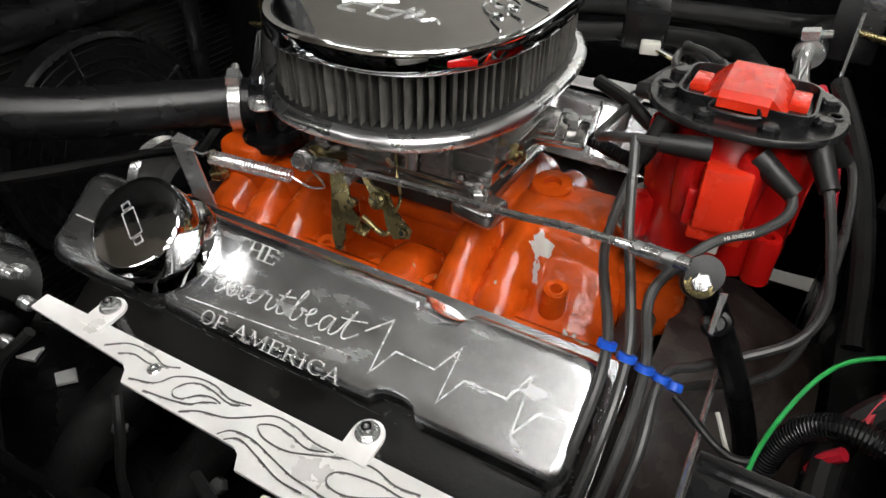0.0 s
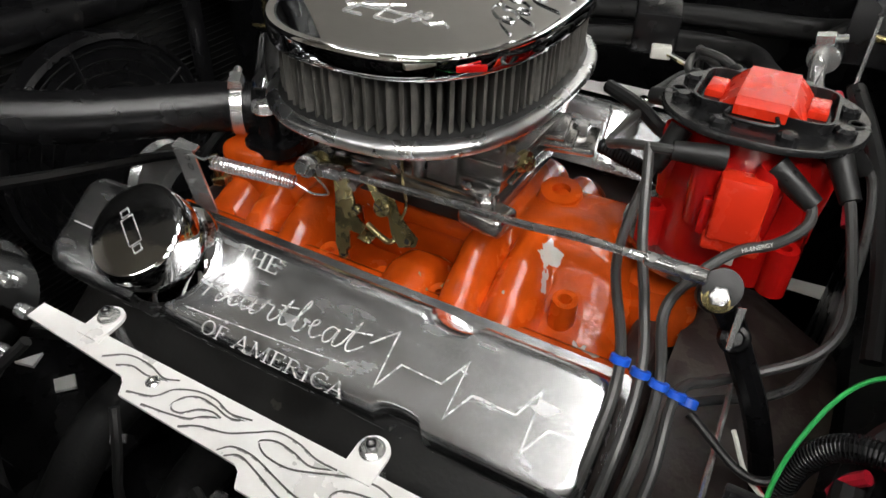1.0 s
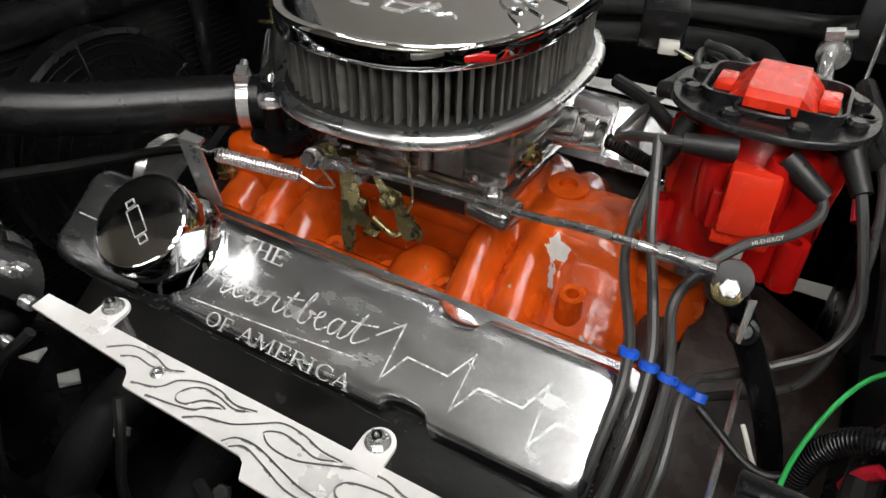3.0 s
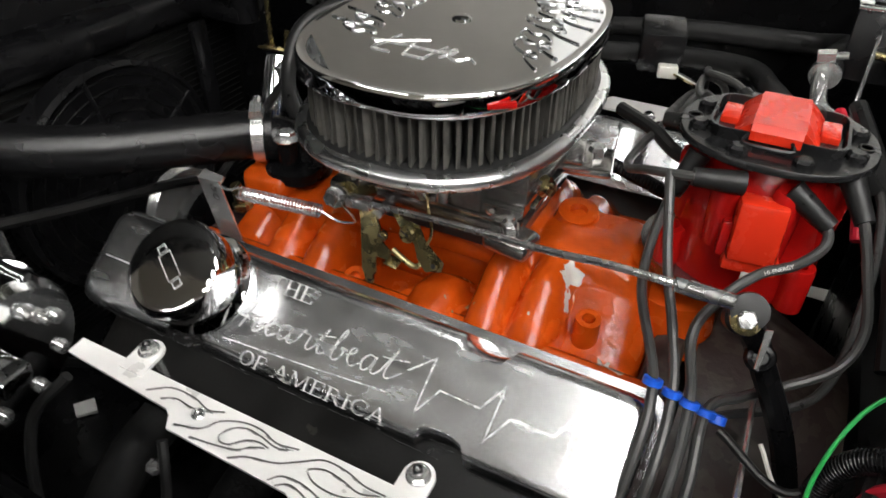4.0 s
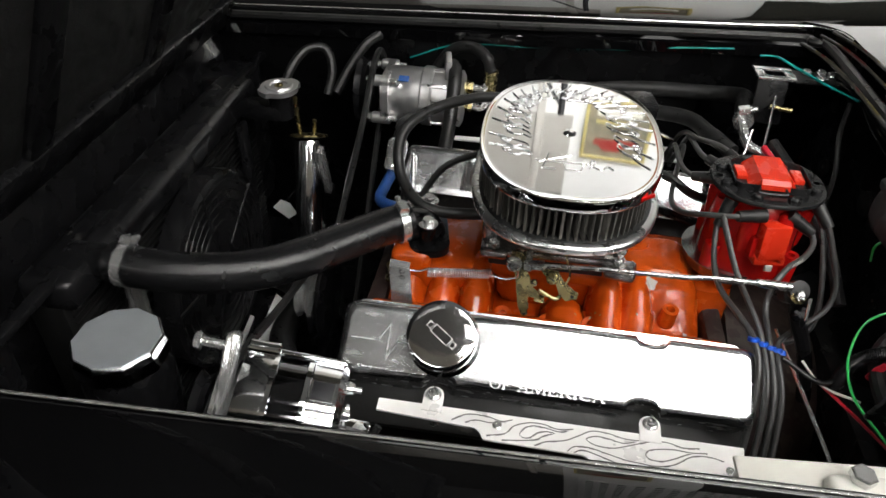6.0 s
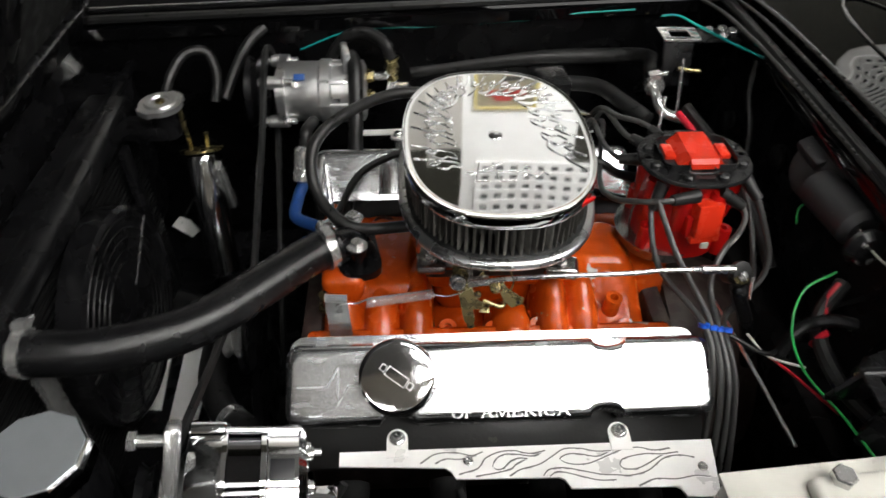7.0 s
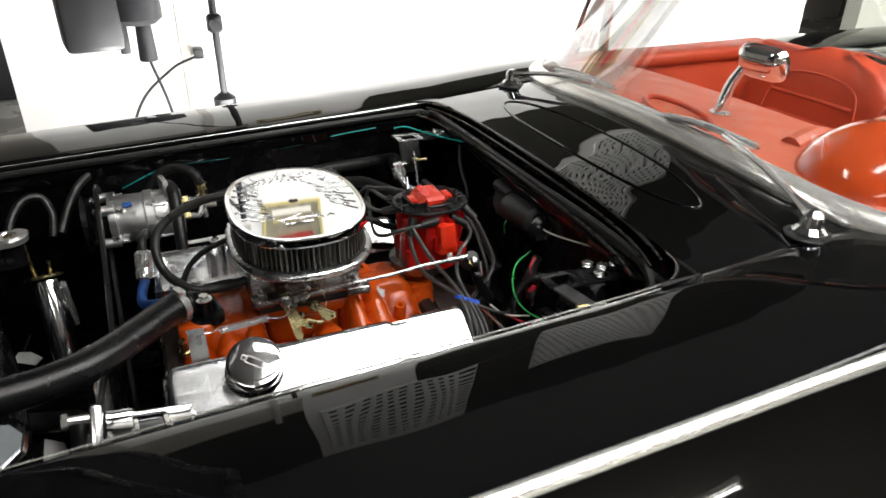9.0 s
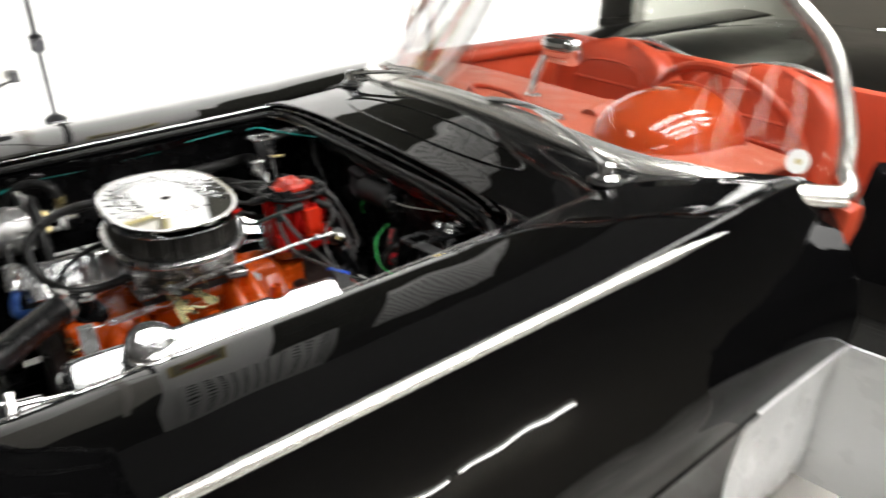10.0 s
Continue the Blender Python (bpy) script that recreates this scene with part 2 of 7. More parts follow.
def join(bm, b):
    """Adds the bmesh b to bm (or returns b alone)."""
    if bm is None:
        return b
    at = {v: bm.verts.new(v.co) for v in b.verts}
    for fc in b.faces:
        bm.faces.new([at[v] for v in fc.verts])
    b.free()
    return bm


def rings(loops, bm=None, closed=True, caps=True, cyclic=False):
    """Skins a list of loops of points, all of one length."""
    bm = bm or bmesh.new()
    vs = [[bm.verts.new(p) for p in loop] for loop in loops]
    n = len(vs[0])
    pairs = list(zip(vs, vs[1:])) + ([(vs[-1], vs[0])] if cyclic else [])
    for a, b in pairs:
        for i in range(n if closed else n - 1):
            j = (i + 1) % n
            bm.faces.new((a[i], a[j], b[j], b[i]))
    if caps and closed and not cyclic:
        bm.faces.new(vs[0][::-1])
        bm.faces.new(vs[-1])
    return bm


def lathe(profile, at, axis=(0, 0, 1), seg=32, bm=None, squash=1.0):
    """Turns (radius, height) pairs round an axis."""
    u, v, w = basis(axis)
    at = Vector(at)
    loops = []
    for r, h in profile:
        loops.append([at + w * h + u * (r * math.cos(a)) + v * (r * squash * math.sin(a)) for a in (2 * math.pi * i / seg for i in range(seg))])
    return rings(loops, bm)


def cyl(p0, p1, r, r1=None, seg=16, bm=None, edge=0.0):
    p0, p1 = Vector(p0), Vector(p1)
    d = (p1 - p0).length
    r1 = r if r1 is None else r1
    prof = [(r, 0), (r1, d)] if not edge else [(r - edge, 0), (r, edge), (r1, d - edge), (r1 - edge, d)]
    return lathe(prof, p0, p1 - p0, seg, bm)


def spline(pts, n=8):
    """A smooth run through the points."""
    pts = [Vector(p) for p in pts]
    if len(pts) == 2:
        return [pts[0].lerp(pts[1], i / n) for i in range(n + 1)]
    ext = [2 * pts[0] - pts[1]] + pts + [2 * pts[-1] - pts[-2]]
    out = []
    for a, b, c, d in zip(ext, ext[1:], ext[2:], ext[3:]):
        for i in range(n):
            t = i / n
            out.append(0.5 * ((2 * b) + (c - a) * t + (2 * a - 5 * b + 4 * c - d) * t * t + (3 * b - a - 3 * c + d) * t ** 3))
    return out + [pts[-1]]


def tube(pts, r, n=8, seg=10, bm=None, radii=None, smooth=True):
    run = spline(pts, n) if smooth else [Vector(p) for p in pts]
    loops = []
    u = None
    for i, p in enumerate(run):
        d = (run[min(i + 1, len(run) - 1)] - run[max(i - 1, 0)]).normalized()
        if u is None:
            u = basis(d)[0]
        u = (u - d * u.dot(d)).normalized()
        v = d.cross(u)
        k = r if radii is None else radii[0] + (radii[1] - radii[0]) * i / (len(run) - 1)
        loops.append([p + u * (k * math.cos(a)) + v * (k * math.sin(a)) for a in (2 * math.pi * j / seg for j in range(seg))])
    return rings(loops, bm)


def coil(p0, p1, big, small, turns, bm=None, seg=6):
    p0, p1 = Vector(p0), Vector(p1)
    u, v, w = basis(p1 - p0)
    d = (p1 - p0).length
    steps = int(turns * 12)
    pts = [p0 + w * (d * i / steps) + (u * math.cos(i * math.pi / 6) + v * math.sin(i * math.pi / 6)) * big for i in range(steps + 1)]
    return tube(pts, small, seg=seg, bm=bm, smooth=False)


def prism(outline, o, u, v, depth, r=0.0, bm=None, seg=2):
    """Extrudes a flat outline of (a, b) pairs, laid out along u and v from o, by depth against the outer side (u x v)."""
    o, u, v = Vector(o), Vector(u).normalized(), Vector(v).normalized()
    w = u.cross(v)
    b = bmesh.new()
    rings([[o + u * p[0] + v * p[1] - w * depth for p in outline], [o + u * p[0] + v * p[1] for p in outline]], b)
    if r:
        bevel(b, r, seg, 50)
    return join(bm, b)


def rounded(w, h, r, n=5, cx=0.0, cy=0.0):
    """The outline of a rounded rectangle."""
    out = []
    for sx, sy, a0 in ((1, 1, 0), (-1, 1, 90), (-1, -1, 180), (1, -1, 270)):
        for i in range(n + 1):
            a = radians(a0 + 90 * i / n)
            out.append((cx + sx * (w / 2 - r) + r * math.cos(a), cy + sy * (h / 2 - r) + r * math.sin(a)))
    return out


def oval(w, h, n=48, power=2.4):
    """A superellipse outline, w by h over all."""
    out = []
    for i in range(n):
        a = 2 * math.pi * i / n
        c, s = math.cos(a), math.sin(a)
        out.append((w / 2 * math.copysign(abs(c) ** (2 / power), c), h / 2 * math.copysign(abs(s) ** (2 / power), s)))
    return out


def hexnut(at, axis, r=0.008, h=0.006, bm=None):
    b = bmesh.new()
    u, v, w = basis(axis)
    at = Vector(at)
    ring = lambda k, z: [at + w * z + u * (k * math.cos(math.pi * i / 3)) + v * (k * math.sin(math.pi * i / 3)) for i in range(6)]
    rings([ring(r, 0), ring(r, h * 0.8), ring(r * 0.86, h)], b)
    return join(bm, b)


def bolt(parent, at, axis, r=0.008, mat=None, washer=True):
    """A hex bolt head with its washer, as two parts."""
    mat = mat or ZINC
    w = Vector(axis).normalized()
    at = Vector(at)
    if washer:
        part("washer", lathe([(r * 1.45, 0), (r * 1.5, 0.0012), (r * 0.6, 0.0018)], at, w, 18), mat, parent)
    part("bolt_head", hexnut(at + w * 0.0015, w, r, r * 0.85), mat, parent)


def clamp_band(parent, at, axis, r, screw_dir, name="hose_clamp"):
    """A worm-drive hose clamp: band with slots, housing and screw."""
    at, w = Vector(at), Vector(axis).normalized()
    band = part(name, lathe([(r, -0.006), (r + 0.0016, -0.006), (r + 0.0016, 0.006), (r, 0.006)], at, w, 32), ZINC, parent, "stainless steel worm-drive band")
    s = Vector(screw_dir)
    s = (s - w * s.dot(w)).normalized()
    t = w.cross(s)
    c = at + s * (r + 0.006)
    b = bmesh.new()
    rings([[c + t * x + w * a + s * k for a, k in ((-0.008, -0.004), (0.008, -0.004), (0.006, 0.005), (-0.006, 0.005))] for x in (-0.009, 0.009)], b)
    part("screw_housing", b, ZINC, band)
    part("screw", cyl(c + t * 0.006, c + t * 0.021, 0.0045, seg=10), ZINC, band)
    for i in range(14):
        a = i * 0.19 + 0.6
        d = s * math.cos(a) + t * math.sin(a)
        q = at + d * (r + 0.0018)
        e = w.cross(d)
        bb = rings([[q + w * x + e * y + d * z for x, y in ((-0.004, -0.0008), (0.004, -0.0008), (0.004, 0.0008), (-0.004, 0.0008))] for z in (-0.0005, 0.0004)])
        part("slot", bb, DARK, band)
    return band


def words(text, o, u, v, height, mat, parent, name="lettering", shear=0.0, weight=0.0, depth=0.0006, spacing=1.0, width=None):
    """Letters of the built-in font as a mesh, lying on the plane of u and v at o."""
    cu = bpy.data.curves.new(name, "FONT")
    cu.body, cu.size, cu.shear, cu.offset, cu.extrude, cu.space_character = text, 1.0, shear, weight, 0.0, spacing
    cu.resolution_u = 3
    tmp = bpy.data.objects.new(name, cu)
    scene.collection.objects.link(tmp)
    me = bpy.data.meshes.new_from_object(tmp.evaluated_get(bpy.context.evaluated_depsgraph_get()))
    bpy.data.objects.remove(tmp)
    xs, ys = [p.co.x for p in me.vertices], [p.co.y for p in me.vertices]
    k = height / (max(ys) - min(ys))
    kx = k if width is None else width / (max(xs) - min(xs))
    u, v = Vector(u).normalized(), Vector(v).normalized()
    w = u.cross(v)
    x0, y0 = min(xs), min(ys)
    for p in me.vertices:
        p.co = Vector(o) + u * ((p.co.x - x0) * kx) + v * ((p.co.y - y0) * k) + w * depth
    me.materials.clear()
    me.materials.append(mat)
    ob = new(name, me)
    ob.parent = parent
    if parent is not None and parent.type == "EMPTY":
        ob.matrix_parent_inverse = Matrix.Translation(-parent.location)
    return ob


def ribbon(pts, normal, width, lift, bm=None, smooth=True, n=6):
    """A thin flat line lying on a surface."""
    run = spline(pts, n) if smooth else [Vector(p) for p in pts]
    w = Vector(normal).normalized()
    bm = bm or bmesh.new()
    rows = []
    for i, p in enumerate(run):
        a = (p - run[i - 1]).normalized() if i else None
        b = (run[i + 1] - p).normalized() if i + 1 < len(run) else None
        d = ((a or b) + (b or a))
        d = d.normalized() if d.length > 0.3 else (a or b)
        s = w.cross(d).normalized()
        k = 1.0
        if a is not None and b is not None:
            k = min(1 / max(s.dot(w.cross(a)), 0.35), 2.5)
        rows.append((bm.verts.new(p + s * (width / 2 * k) + w * lift), bm.verts.new(p - s * (width / 2 * k) + w * lift)))
    for (a, b), (c, d) in zip(rows, rows[1:]):
        bm.faces.new((a, b, d, c))
    return bm


# ---- the room ----
def slab(name, lo, hi, mat, label, r=0.0):
    c = [(a + b) / 2 for a, b in zip(lo, hi)]
    s = [b - a for a, b in zip(lo, hi)]
    return solo(name, box(c, s, r=r), mat, label, name.split("_")[0], kind="structure")


CEIL = 4.3
slab("floor", (-6, -5, -0.2), (8, 5.5, 0.0), CONCRETE, "pale sealed concrete showroom floor")
slab("ceiling", (-6, -5, CEIL), (8, 5.5, CEIL + 0.2), DARKCEIL, "grey painted showroom ceiling")
slab("ceiling_panel", (-6, -5, CEIL - 0.03), (8, -2.7, CEIL - 0.005), DULLWALL, "dull brown-grey ceiling panels over the driver's side")
slab("wall_north", (-0.84, 2.84, 0.0), (4.5, 2.98, CEIL), WHITE, "bright white painted partition wall")
slab("wall_north_far", (-6, 5.3, 0.0), (8, 5.5, CEIL), BEIGE, "beige painted wall behind the partition")
slab("wall_north_east", (5.12, 2.84, 0.0), (8, 2.98, CEIL), GREYWALL, "grey-green painted wall past the doorway")
slab("wall_panel_7", (-0.84, 2.828, 2.87), (0.2, 2.837, CEIL), OLIVE, "dark olive painted panel over the grey one")
slab("wall_panel_1", (-0.84, 2.828, 2.27), (0.2, 2.837, 2.865), PANELGREY, "brown-grey painted upper wall panel")
slab("wall_panel_2", (0.95, 2.828, 1.95), (4.5, 2.837, 2.64), OLIVE, "dark olive painted band high on the partition")
slab("wall_panel_6", (1.46, 2.828, 2.99), (1.9, 2.837, 3.515), OLIVE, "dark olive painted panel between the screens")
slab("wall_panel_3", (1.46, 2.828, 3.52), (4.5, 2.837, CEIL), OLIVE, "dark olive painted band under the ceiling")
slab("wall_panel_5", (0.95, 2.828, 2.645), (1.9, 2.837, 2.985), OLIVE, "dark olive painted panel under the pierced screen")
slab("wall_panel_4", (3.0, 2.828, 2.645), (4.5, 2.837, 3.515), OLIVE, "dark olive painted panel beside the pierced screen")
slab("wall_west", (-6.2, -5, 0.0), (-6, 5.5, CEIL), BEIGE, "beige painted wall")
slab("wall_east", (8, -5, 0.0), (8.2, 5.5, CEIL), DULLWALL, "dull brown-grey painted wall")
slab("wall_south", (-6, -5.2, 0.0), (8, -5, CEIL), DULLWALL, "dull brown-grey painted wall")
slab("door_1", (4.5, 3.4, 0.0), (5.12, 3.46, 2.3), DARK, "dark steel door leaf in the gap of the wall")

# lit panels hung over the car and its driver's side
def batten(x, y, z, group, drop, wide=0.2, glow=PANEL):
    t = thing("pendant_light", (x, y, z), "white panel light with a lit opal lens hung on rods", "ceiling light", group)
    part("housing", box((x, y, z + 0.03), (1.22, wide + 0.02, 0.05), r=0.008), WHITE, t)
    part("lens", box((x, y, z), (1.2, wide, 0.012)), glow, t, "lit opal lens")
    for s in (-0.5, 0.5):
        part("rod", cyl((x + s, y, z + 0.05), (x + s, y, z + drop), 0.005, seg=8), ZINC, t)
    return t


first = batten(0.82, -1.42, 3.3, "pendant panels", CEIL - 3.3, 0.26)
# the panels at y -2.75 and -3.7 are unseen extras added as fill
for x, y in ((2.04, -1.42), (3.26, -1.42), (0.80, -2.04), (2.02, -2.04), (3.24, -2.04), (0.72, -0.75), (1.94, -0.75), (3.16, -0.75), (1.1, -2.75), (2.32, -2.75), (-2.3, -3.7), (-1.0, -3.7), (-1.4, 0.6)):
    copy_thing(first, Matrix.Translation((x, y, 3.3)))


def wall_fill_light(x):
    """An added fill light, kept out of sight on the floor and tilted up at the partition."""
    t = thing("wall_fill_light", (x, 1.3, 0.0), "added low floor light, out of sight, that brightens the white partition", "studio lamp", "floor softboxes")
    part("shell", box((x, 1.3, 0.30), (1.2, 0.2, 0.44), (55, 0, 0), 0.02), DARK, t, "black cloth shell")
    part("cloth", box((x, 1.3 + 0.105 * 0.574, 0.30 + 0.105 * 0.819), (1.14, 0.006, 0.4), (55, 0, 0)), WASH, t, "glowing face of the added fill light")
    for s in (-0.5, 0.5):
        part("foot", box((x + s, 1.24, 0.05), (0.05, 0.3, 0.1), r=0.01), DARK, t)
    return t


low = wall_fill_light(0.35)
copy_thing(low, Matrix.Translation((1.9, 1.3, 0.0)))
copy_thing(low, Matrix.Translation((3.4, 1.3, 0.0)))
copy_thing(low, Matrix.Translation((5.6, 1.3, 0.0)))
# one more unseen fill behind the partition, for the far wall
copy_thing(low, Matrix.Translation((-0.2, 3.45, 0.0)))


def strip_light(x, y):
    t = thing("strip_light", (x, y, CEIL - 2.15), "white wall-bracketed batten fitting with one bare lit fluorescent tube", "ceiling light", "fluorescent battens")
    part("housing", box((x, y, CEIL - 2.15), (1.25, 0.07, 0.06), r=0.006), WHITE, t)
    part("tube", cyl((x - 0.6, y, CEIL - 2.22), (x + 0.6, y, CEIL - 2.22), 0.014, seg=12), TUBE, t, "lit fluorescent tube")
    for s in (-0.4, 0.4):
        part("wall_bracket", box((x + s, y - 0.165, CEIL - 2.14), (0.03, 0.27, 0.03), r=0.004), WHITE, t)
    for s in (-0.61, 0.61):
        part("end_holder", box((x + s, y, CEIL - 2.205), (0.02, 0.045, 0.06), r=0.004), WHITE, t)
    return t


strip = strip_light(1.2, -4.7)
for x, y in ((2.52, -4.7),):
    copy_thing(strip, Matrix.Translation((x, y, CEIL - 2.15)))

# pierced screen high on the partition: staggered rows of small dark openings between white bars
lat = thing("window_1", (1.75, 2.83, 3.1), "white pierced screen window with rows of small dark panes", "window", kind="structure")
for name, x0, x1, z0, rows, px, pz, shift in (("tall_lattice", 0.3, 1.45, 3.0, 13, 0.096, 0.086, 0.0), ("low_lattice", 1.92, 2.99, 2.74, 14, 0.055, 0.052, 0.5)):
    b = bmesh.new()
    for k in range(rows + 1):
        z = z0 + k * pz
        box(((x0 + x1) / 2, 2.8265, z), (x1 - x0, 0.017, pz * 0.42), bm=b)
        for i in range(int((x1 - x0) / px) if k < rows else 0):
            box((x0 + (i + 0.25 + shift * (k % 2)) * px, 2.828, z + pz / 2), (px * 0.46, 0.014, pz * 0.58), bm=b)
    part(name, b, WHITE, lat, "white pierced screen")
    part("pane", box(((x0 + x1) / 2, 2.836, z0 + rows * pz / 2), (x1 - x0 - 0.01, 0.004, rows * pz)), DARK, lat, "dark night-time glass")

# framed poster on the partition
pos = thing("framed_poster", (0.47, 2.82, 2.2), "yellow framed motoring poster with a red shape on olive ground", "poster")
PX, PZ = 0.47, 2.35
for sx, sz, w, h in ((0, 0.2, 0.40, 0.02), (0, -0.2, 0.40, 0.02), (0.19, 0, 0.02, 0.38), (-0.19, 0, 0.02, 0.38)):
    part("frame", box((PX + sx, 2.826, PZ + sz), (w, 0.024, h), r=0.003), POSTERYEL, pos)
part("sheet", box((PX, 2.834, PZ), (0.36, 0.006, 0.38)), POSTERGROUND, pos, "faded printed sheet")
part("printed_shape", prism([(-0.13, 0), (0.11, 0), (0.13, 0.03), (0.06, 0.05), (0.02, 0.085), (-0.07, 0.085), (-0.1, 0.05), (-0.14, 0.04)], (PX + 0.01, 2.829, PZ + 0.06), (1, 0, 0), (0, 0, 1), 0.003), POSTERRED, pos, "plain dark red shape")
for sx, sz, w, h, m in ((0.0, -0.13, 0.26, 0.05, PAPER), (-0.03, -0.06, 0.2, 0.025, POSTERYEL), (0.05, -0.01, 0.16, 0.02, DARK)):
    part("printed_bar", box((PX + sx, 2.828, PZ + sz), (w, 0.004, h)), m, pos)

# studio lamp, tripod stand and cables in front of the partition
LY = 1.75
lamp = thing("studio_lamp", (-0.25, LY, 0.0), "black studio lamp head hanging from a boom", "studio lamp")
part("lamp_head", box((-0.37, LY, 1.05), (0.2, 0.2, 0.36), (0, 0, 8), 0.02), DARK, lamp)
part("lamp_rear", lathe([(0.07, -0.13), (0.095, -0.11), (0.095, 0.11), (0.07, 0.13)], (-0.21, LY, 1.08), (0, 0, 1), 24), DARK, lamp)
part("bracket", box((-0.265, LY - 0.03, 0.93), (0.035, 0.06, 0.16), r=0.006), DARK, lamp)
part("handle", cyl((-0.19, LY, 0.95), (-0.19, LY, 0.81), 0.028, 0.034, edge=0.004), DARK, lamp, "black plastic handle")
part("knob", cyl((-0.3, LY - 0.12, 1.1), (-0.3, LY - 0.09, 1.1), 0.02), ZINC, lamp)
part("front_cloth", box((-0.37, LY + 0.106, 1.05), (0.17, 0.006, 0.32), (0, 0, 8)), SOFTBOX, lamp, "lit diffuser turned to the wall")
part("boom", cyl((-0.25, LY, 1.2), (0.07, LY, 1.7), 0.008), DARK, lamp)
stand = thing("light_stand", (0.07, LY, 0.0), "black tubular tripod light stand", "light stand")
part("column", cyl((0.07, LY, 0.35), (0.07, LY, 1.74), 0.014), DARK, stand)
part("collar", lathe([(0.02, 0), (0.03, 0.01), (0.03, 0.06), (0.02, 0.07)], (0.07, LY, 0.9), (0, 0, 1), 16), DARK, stand)
part("knob", cyl((0.07, LY - 0.02, 0.935), (0.07, LY - 0.06, 0.935), 0.022), DARK, stand)
part("hub", lathe([(0.018, 0), (0.045, 0.01), (0.045, 0.04), (0.02, 0.06)], (0.07, LY, 0.60), (0, 0, 1), 16), DARK, stand)
for a in (20, 140, 260):
    d = V(math.cos(radians(a)), math.sin(radians(a)), 0)
    part("leg", cyl(V(0.07, LY, 0.62) + d * 0.03, V(0.07, LY, 0.01) + d * 0.42, 0.011), DARK, stand)
    part("foot", cyl(V(0.07, LY, 0.0) + d * 0.415, V(0.07, LY, 0.03) + d * 0.42, 0.016), RUBBER, stand)
solo("mains_cable", tube([(-0.19, LY, 0.82), (-0.14, LY, 0.6), (-0.12, LY, 0.3), (-0.05, LY + 0.2, 0.02), (0.2, LY + 0.6, 0.012)], 0.006), RUBBER, "black mains cable hanging to the floor", "cable")
solo("plug_cable", tube([(0.04, 2.70, 0.62), (-0.1, 2.6, 0.58), (-0.28, 2.5, 0.42), (-0.4, 2.45, 0.02), (-0.1, 2.5, 0.012)], 0.007), RUBBER, "black cable arching from a wall plug to the floor", "cable")
solo("wall_plug", box((0.06, 2.79, 0.62), (0.05, 0.09, 0.05), r=0.008), DARK, "black plug in the partition wall", "plug")
solo("conduit", box((0.0, 2.83, 1.5), (0.05, 0.02, 3.0), r=0.004), BEIGE, "beige vertical cable conduit on the partition", "conduit")
cab = thing("cabinet", (-1.6, 4.9, 0), "dark grey metal cabinet by the beige wall", "cabinet")
part("body", box((-1.6, 4.9, 0.25), (2.2, 0.6, 0.46), r=0.01), DARK, cab)
part("top", box((-1.6, 4.9, 0.495), (2.24, 0.64, 0.03), r=0.006), BEIGE, cab)
for s in (-0.6, 0.6):
    part("door", box((-1.6 + s, 4.59, 0.25), (1.0, 0.02, 0.4), r=0.004), DARK, cab)


# ---- the car ----
YC = -0.03  # the car's centre line
HALF = 0.5  # half the hood opening


def lip_z(x):
    z = 0.893 + 0.042 * x
    if x < -0.8:
        z -= 0.22 * ((-x - 0.8) / 0.9) ** 2
    if x > 0.3:
        k = min((x - 0.3) / 0.6, 1)
        z += 0.018 * k * k * (3 - 2 * k) - 0.042 * max(0, x - 0.9)
    return z


SECTION = ((0, 0), (0.012, 0.003), (0.03, 0.0058), (0.07, 0.0094), (0.11, 0.0116), (0.15, 0.0118), (0.19, 0.0085), (0.224, 0.004), (0.2335, 0.0005), (0.2425, -0.011), (0.262, -0.036), (0.306, -0.094), (0.340, -0.146), (0.366, -0.2), (0.38, -0.25), (0.38, -0.31))
LOWER = ((0.38, -0.31), (0.37, -0.33), (0.36, -0.36), (0.35, -0.48), (0.355, -0.6), (0.34, -0.7))


def body_skin(side, x0, x1, section, n=40, inner=None):
    """A lengthwise strip of bodywork; side -1 is the driver's, +1 the passenger's."""
    sec = spline([(o, h, 0) for o, h in section], 5)
    loops = []
    for i in range(n + 1):
        x = x0 + (x1 - x0) * i / n
        pinch = 0.10 * max(0, (-x - 0.6) / 1.0) ** 2
        least = inner(x) if inner else 0
        row = []
        for a, p in zip([sec[0]] + sec, sec):
            c = next((q for q in sec if q.x >= least), sec[-1])
            d = sec[max(sec.index(c) - 1, 0)]
            cut = d.lerp(c, (least - d.x) / (c.x - d.x)) if c.x > d.x else c
            row.append(cut if p.x < least and sec.index(p) <= sec.index(c) else p)
        loops.append([V(x, YC + side * (HALF + p.x * (1 - pinch)), lip_z(x) + p.y) for p in row])
    return loops


def sheet(loops, thick, bm=None):
    """An open skin of loops, given thickness inwards (downwards)."""
    bm = bm or bmesh.new()
    rings(loops, bm, closed=False)
    bmesh.ops.recalc_face_normals(bm, faces=bm.faces)
    up = sum(fc.normal.z for fc in bm.faces)
    if up < 0:
        bmesh.ops.reverse_faces(bm, faces=bm.faces)
    bmesh.ops.solidify(bm, geom=bm.faces, thickness=thick)
    return bm


def shield_x(y):
    """How far back the foot of the wrap-round windscreen lies at y."""
    return 0.765 + 0.28 * (abs(y - YC) / 0.78) ** 5


def cowl_z(x, y):
    k = (y - YC) / HALF
    return lip_z(x) + 0.012 * (1 - k * k) + 0.018 * max(0, min((x - 0.5) / 0.28, 1.2)) * (1 - k * k)


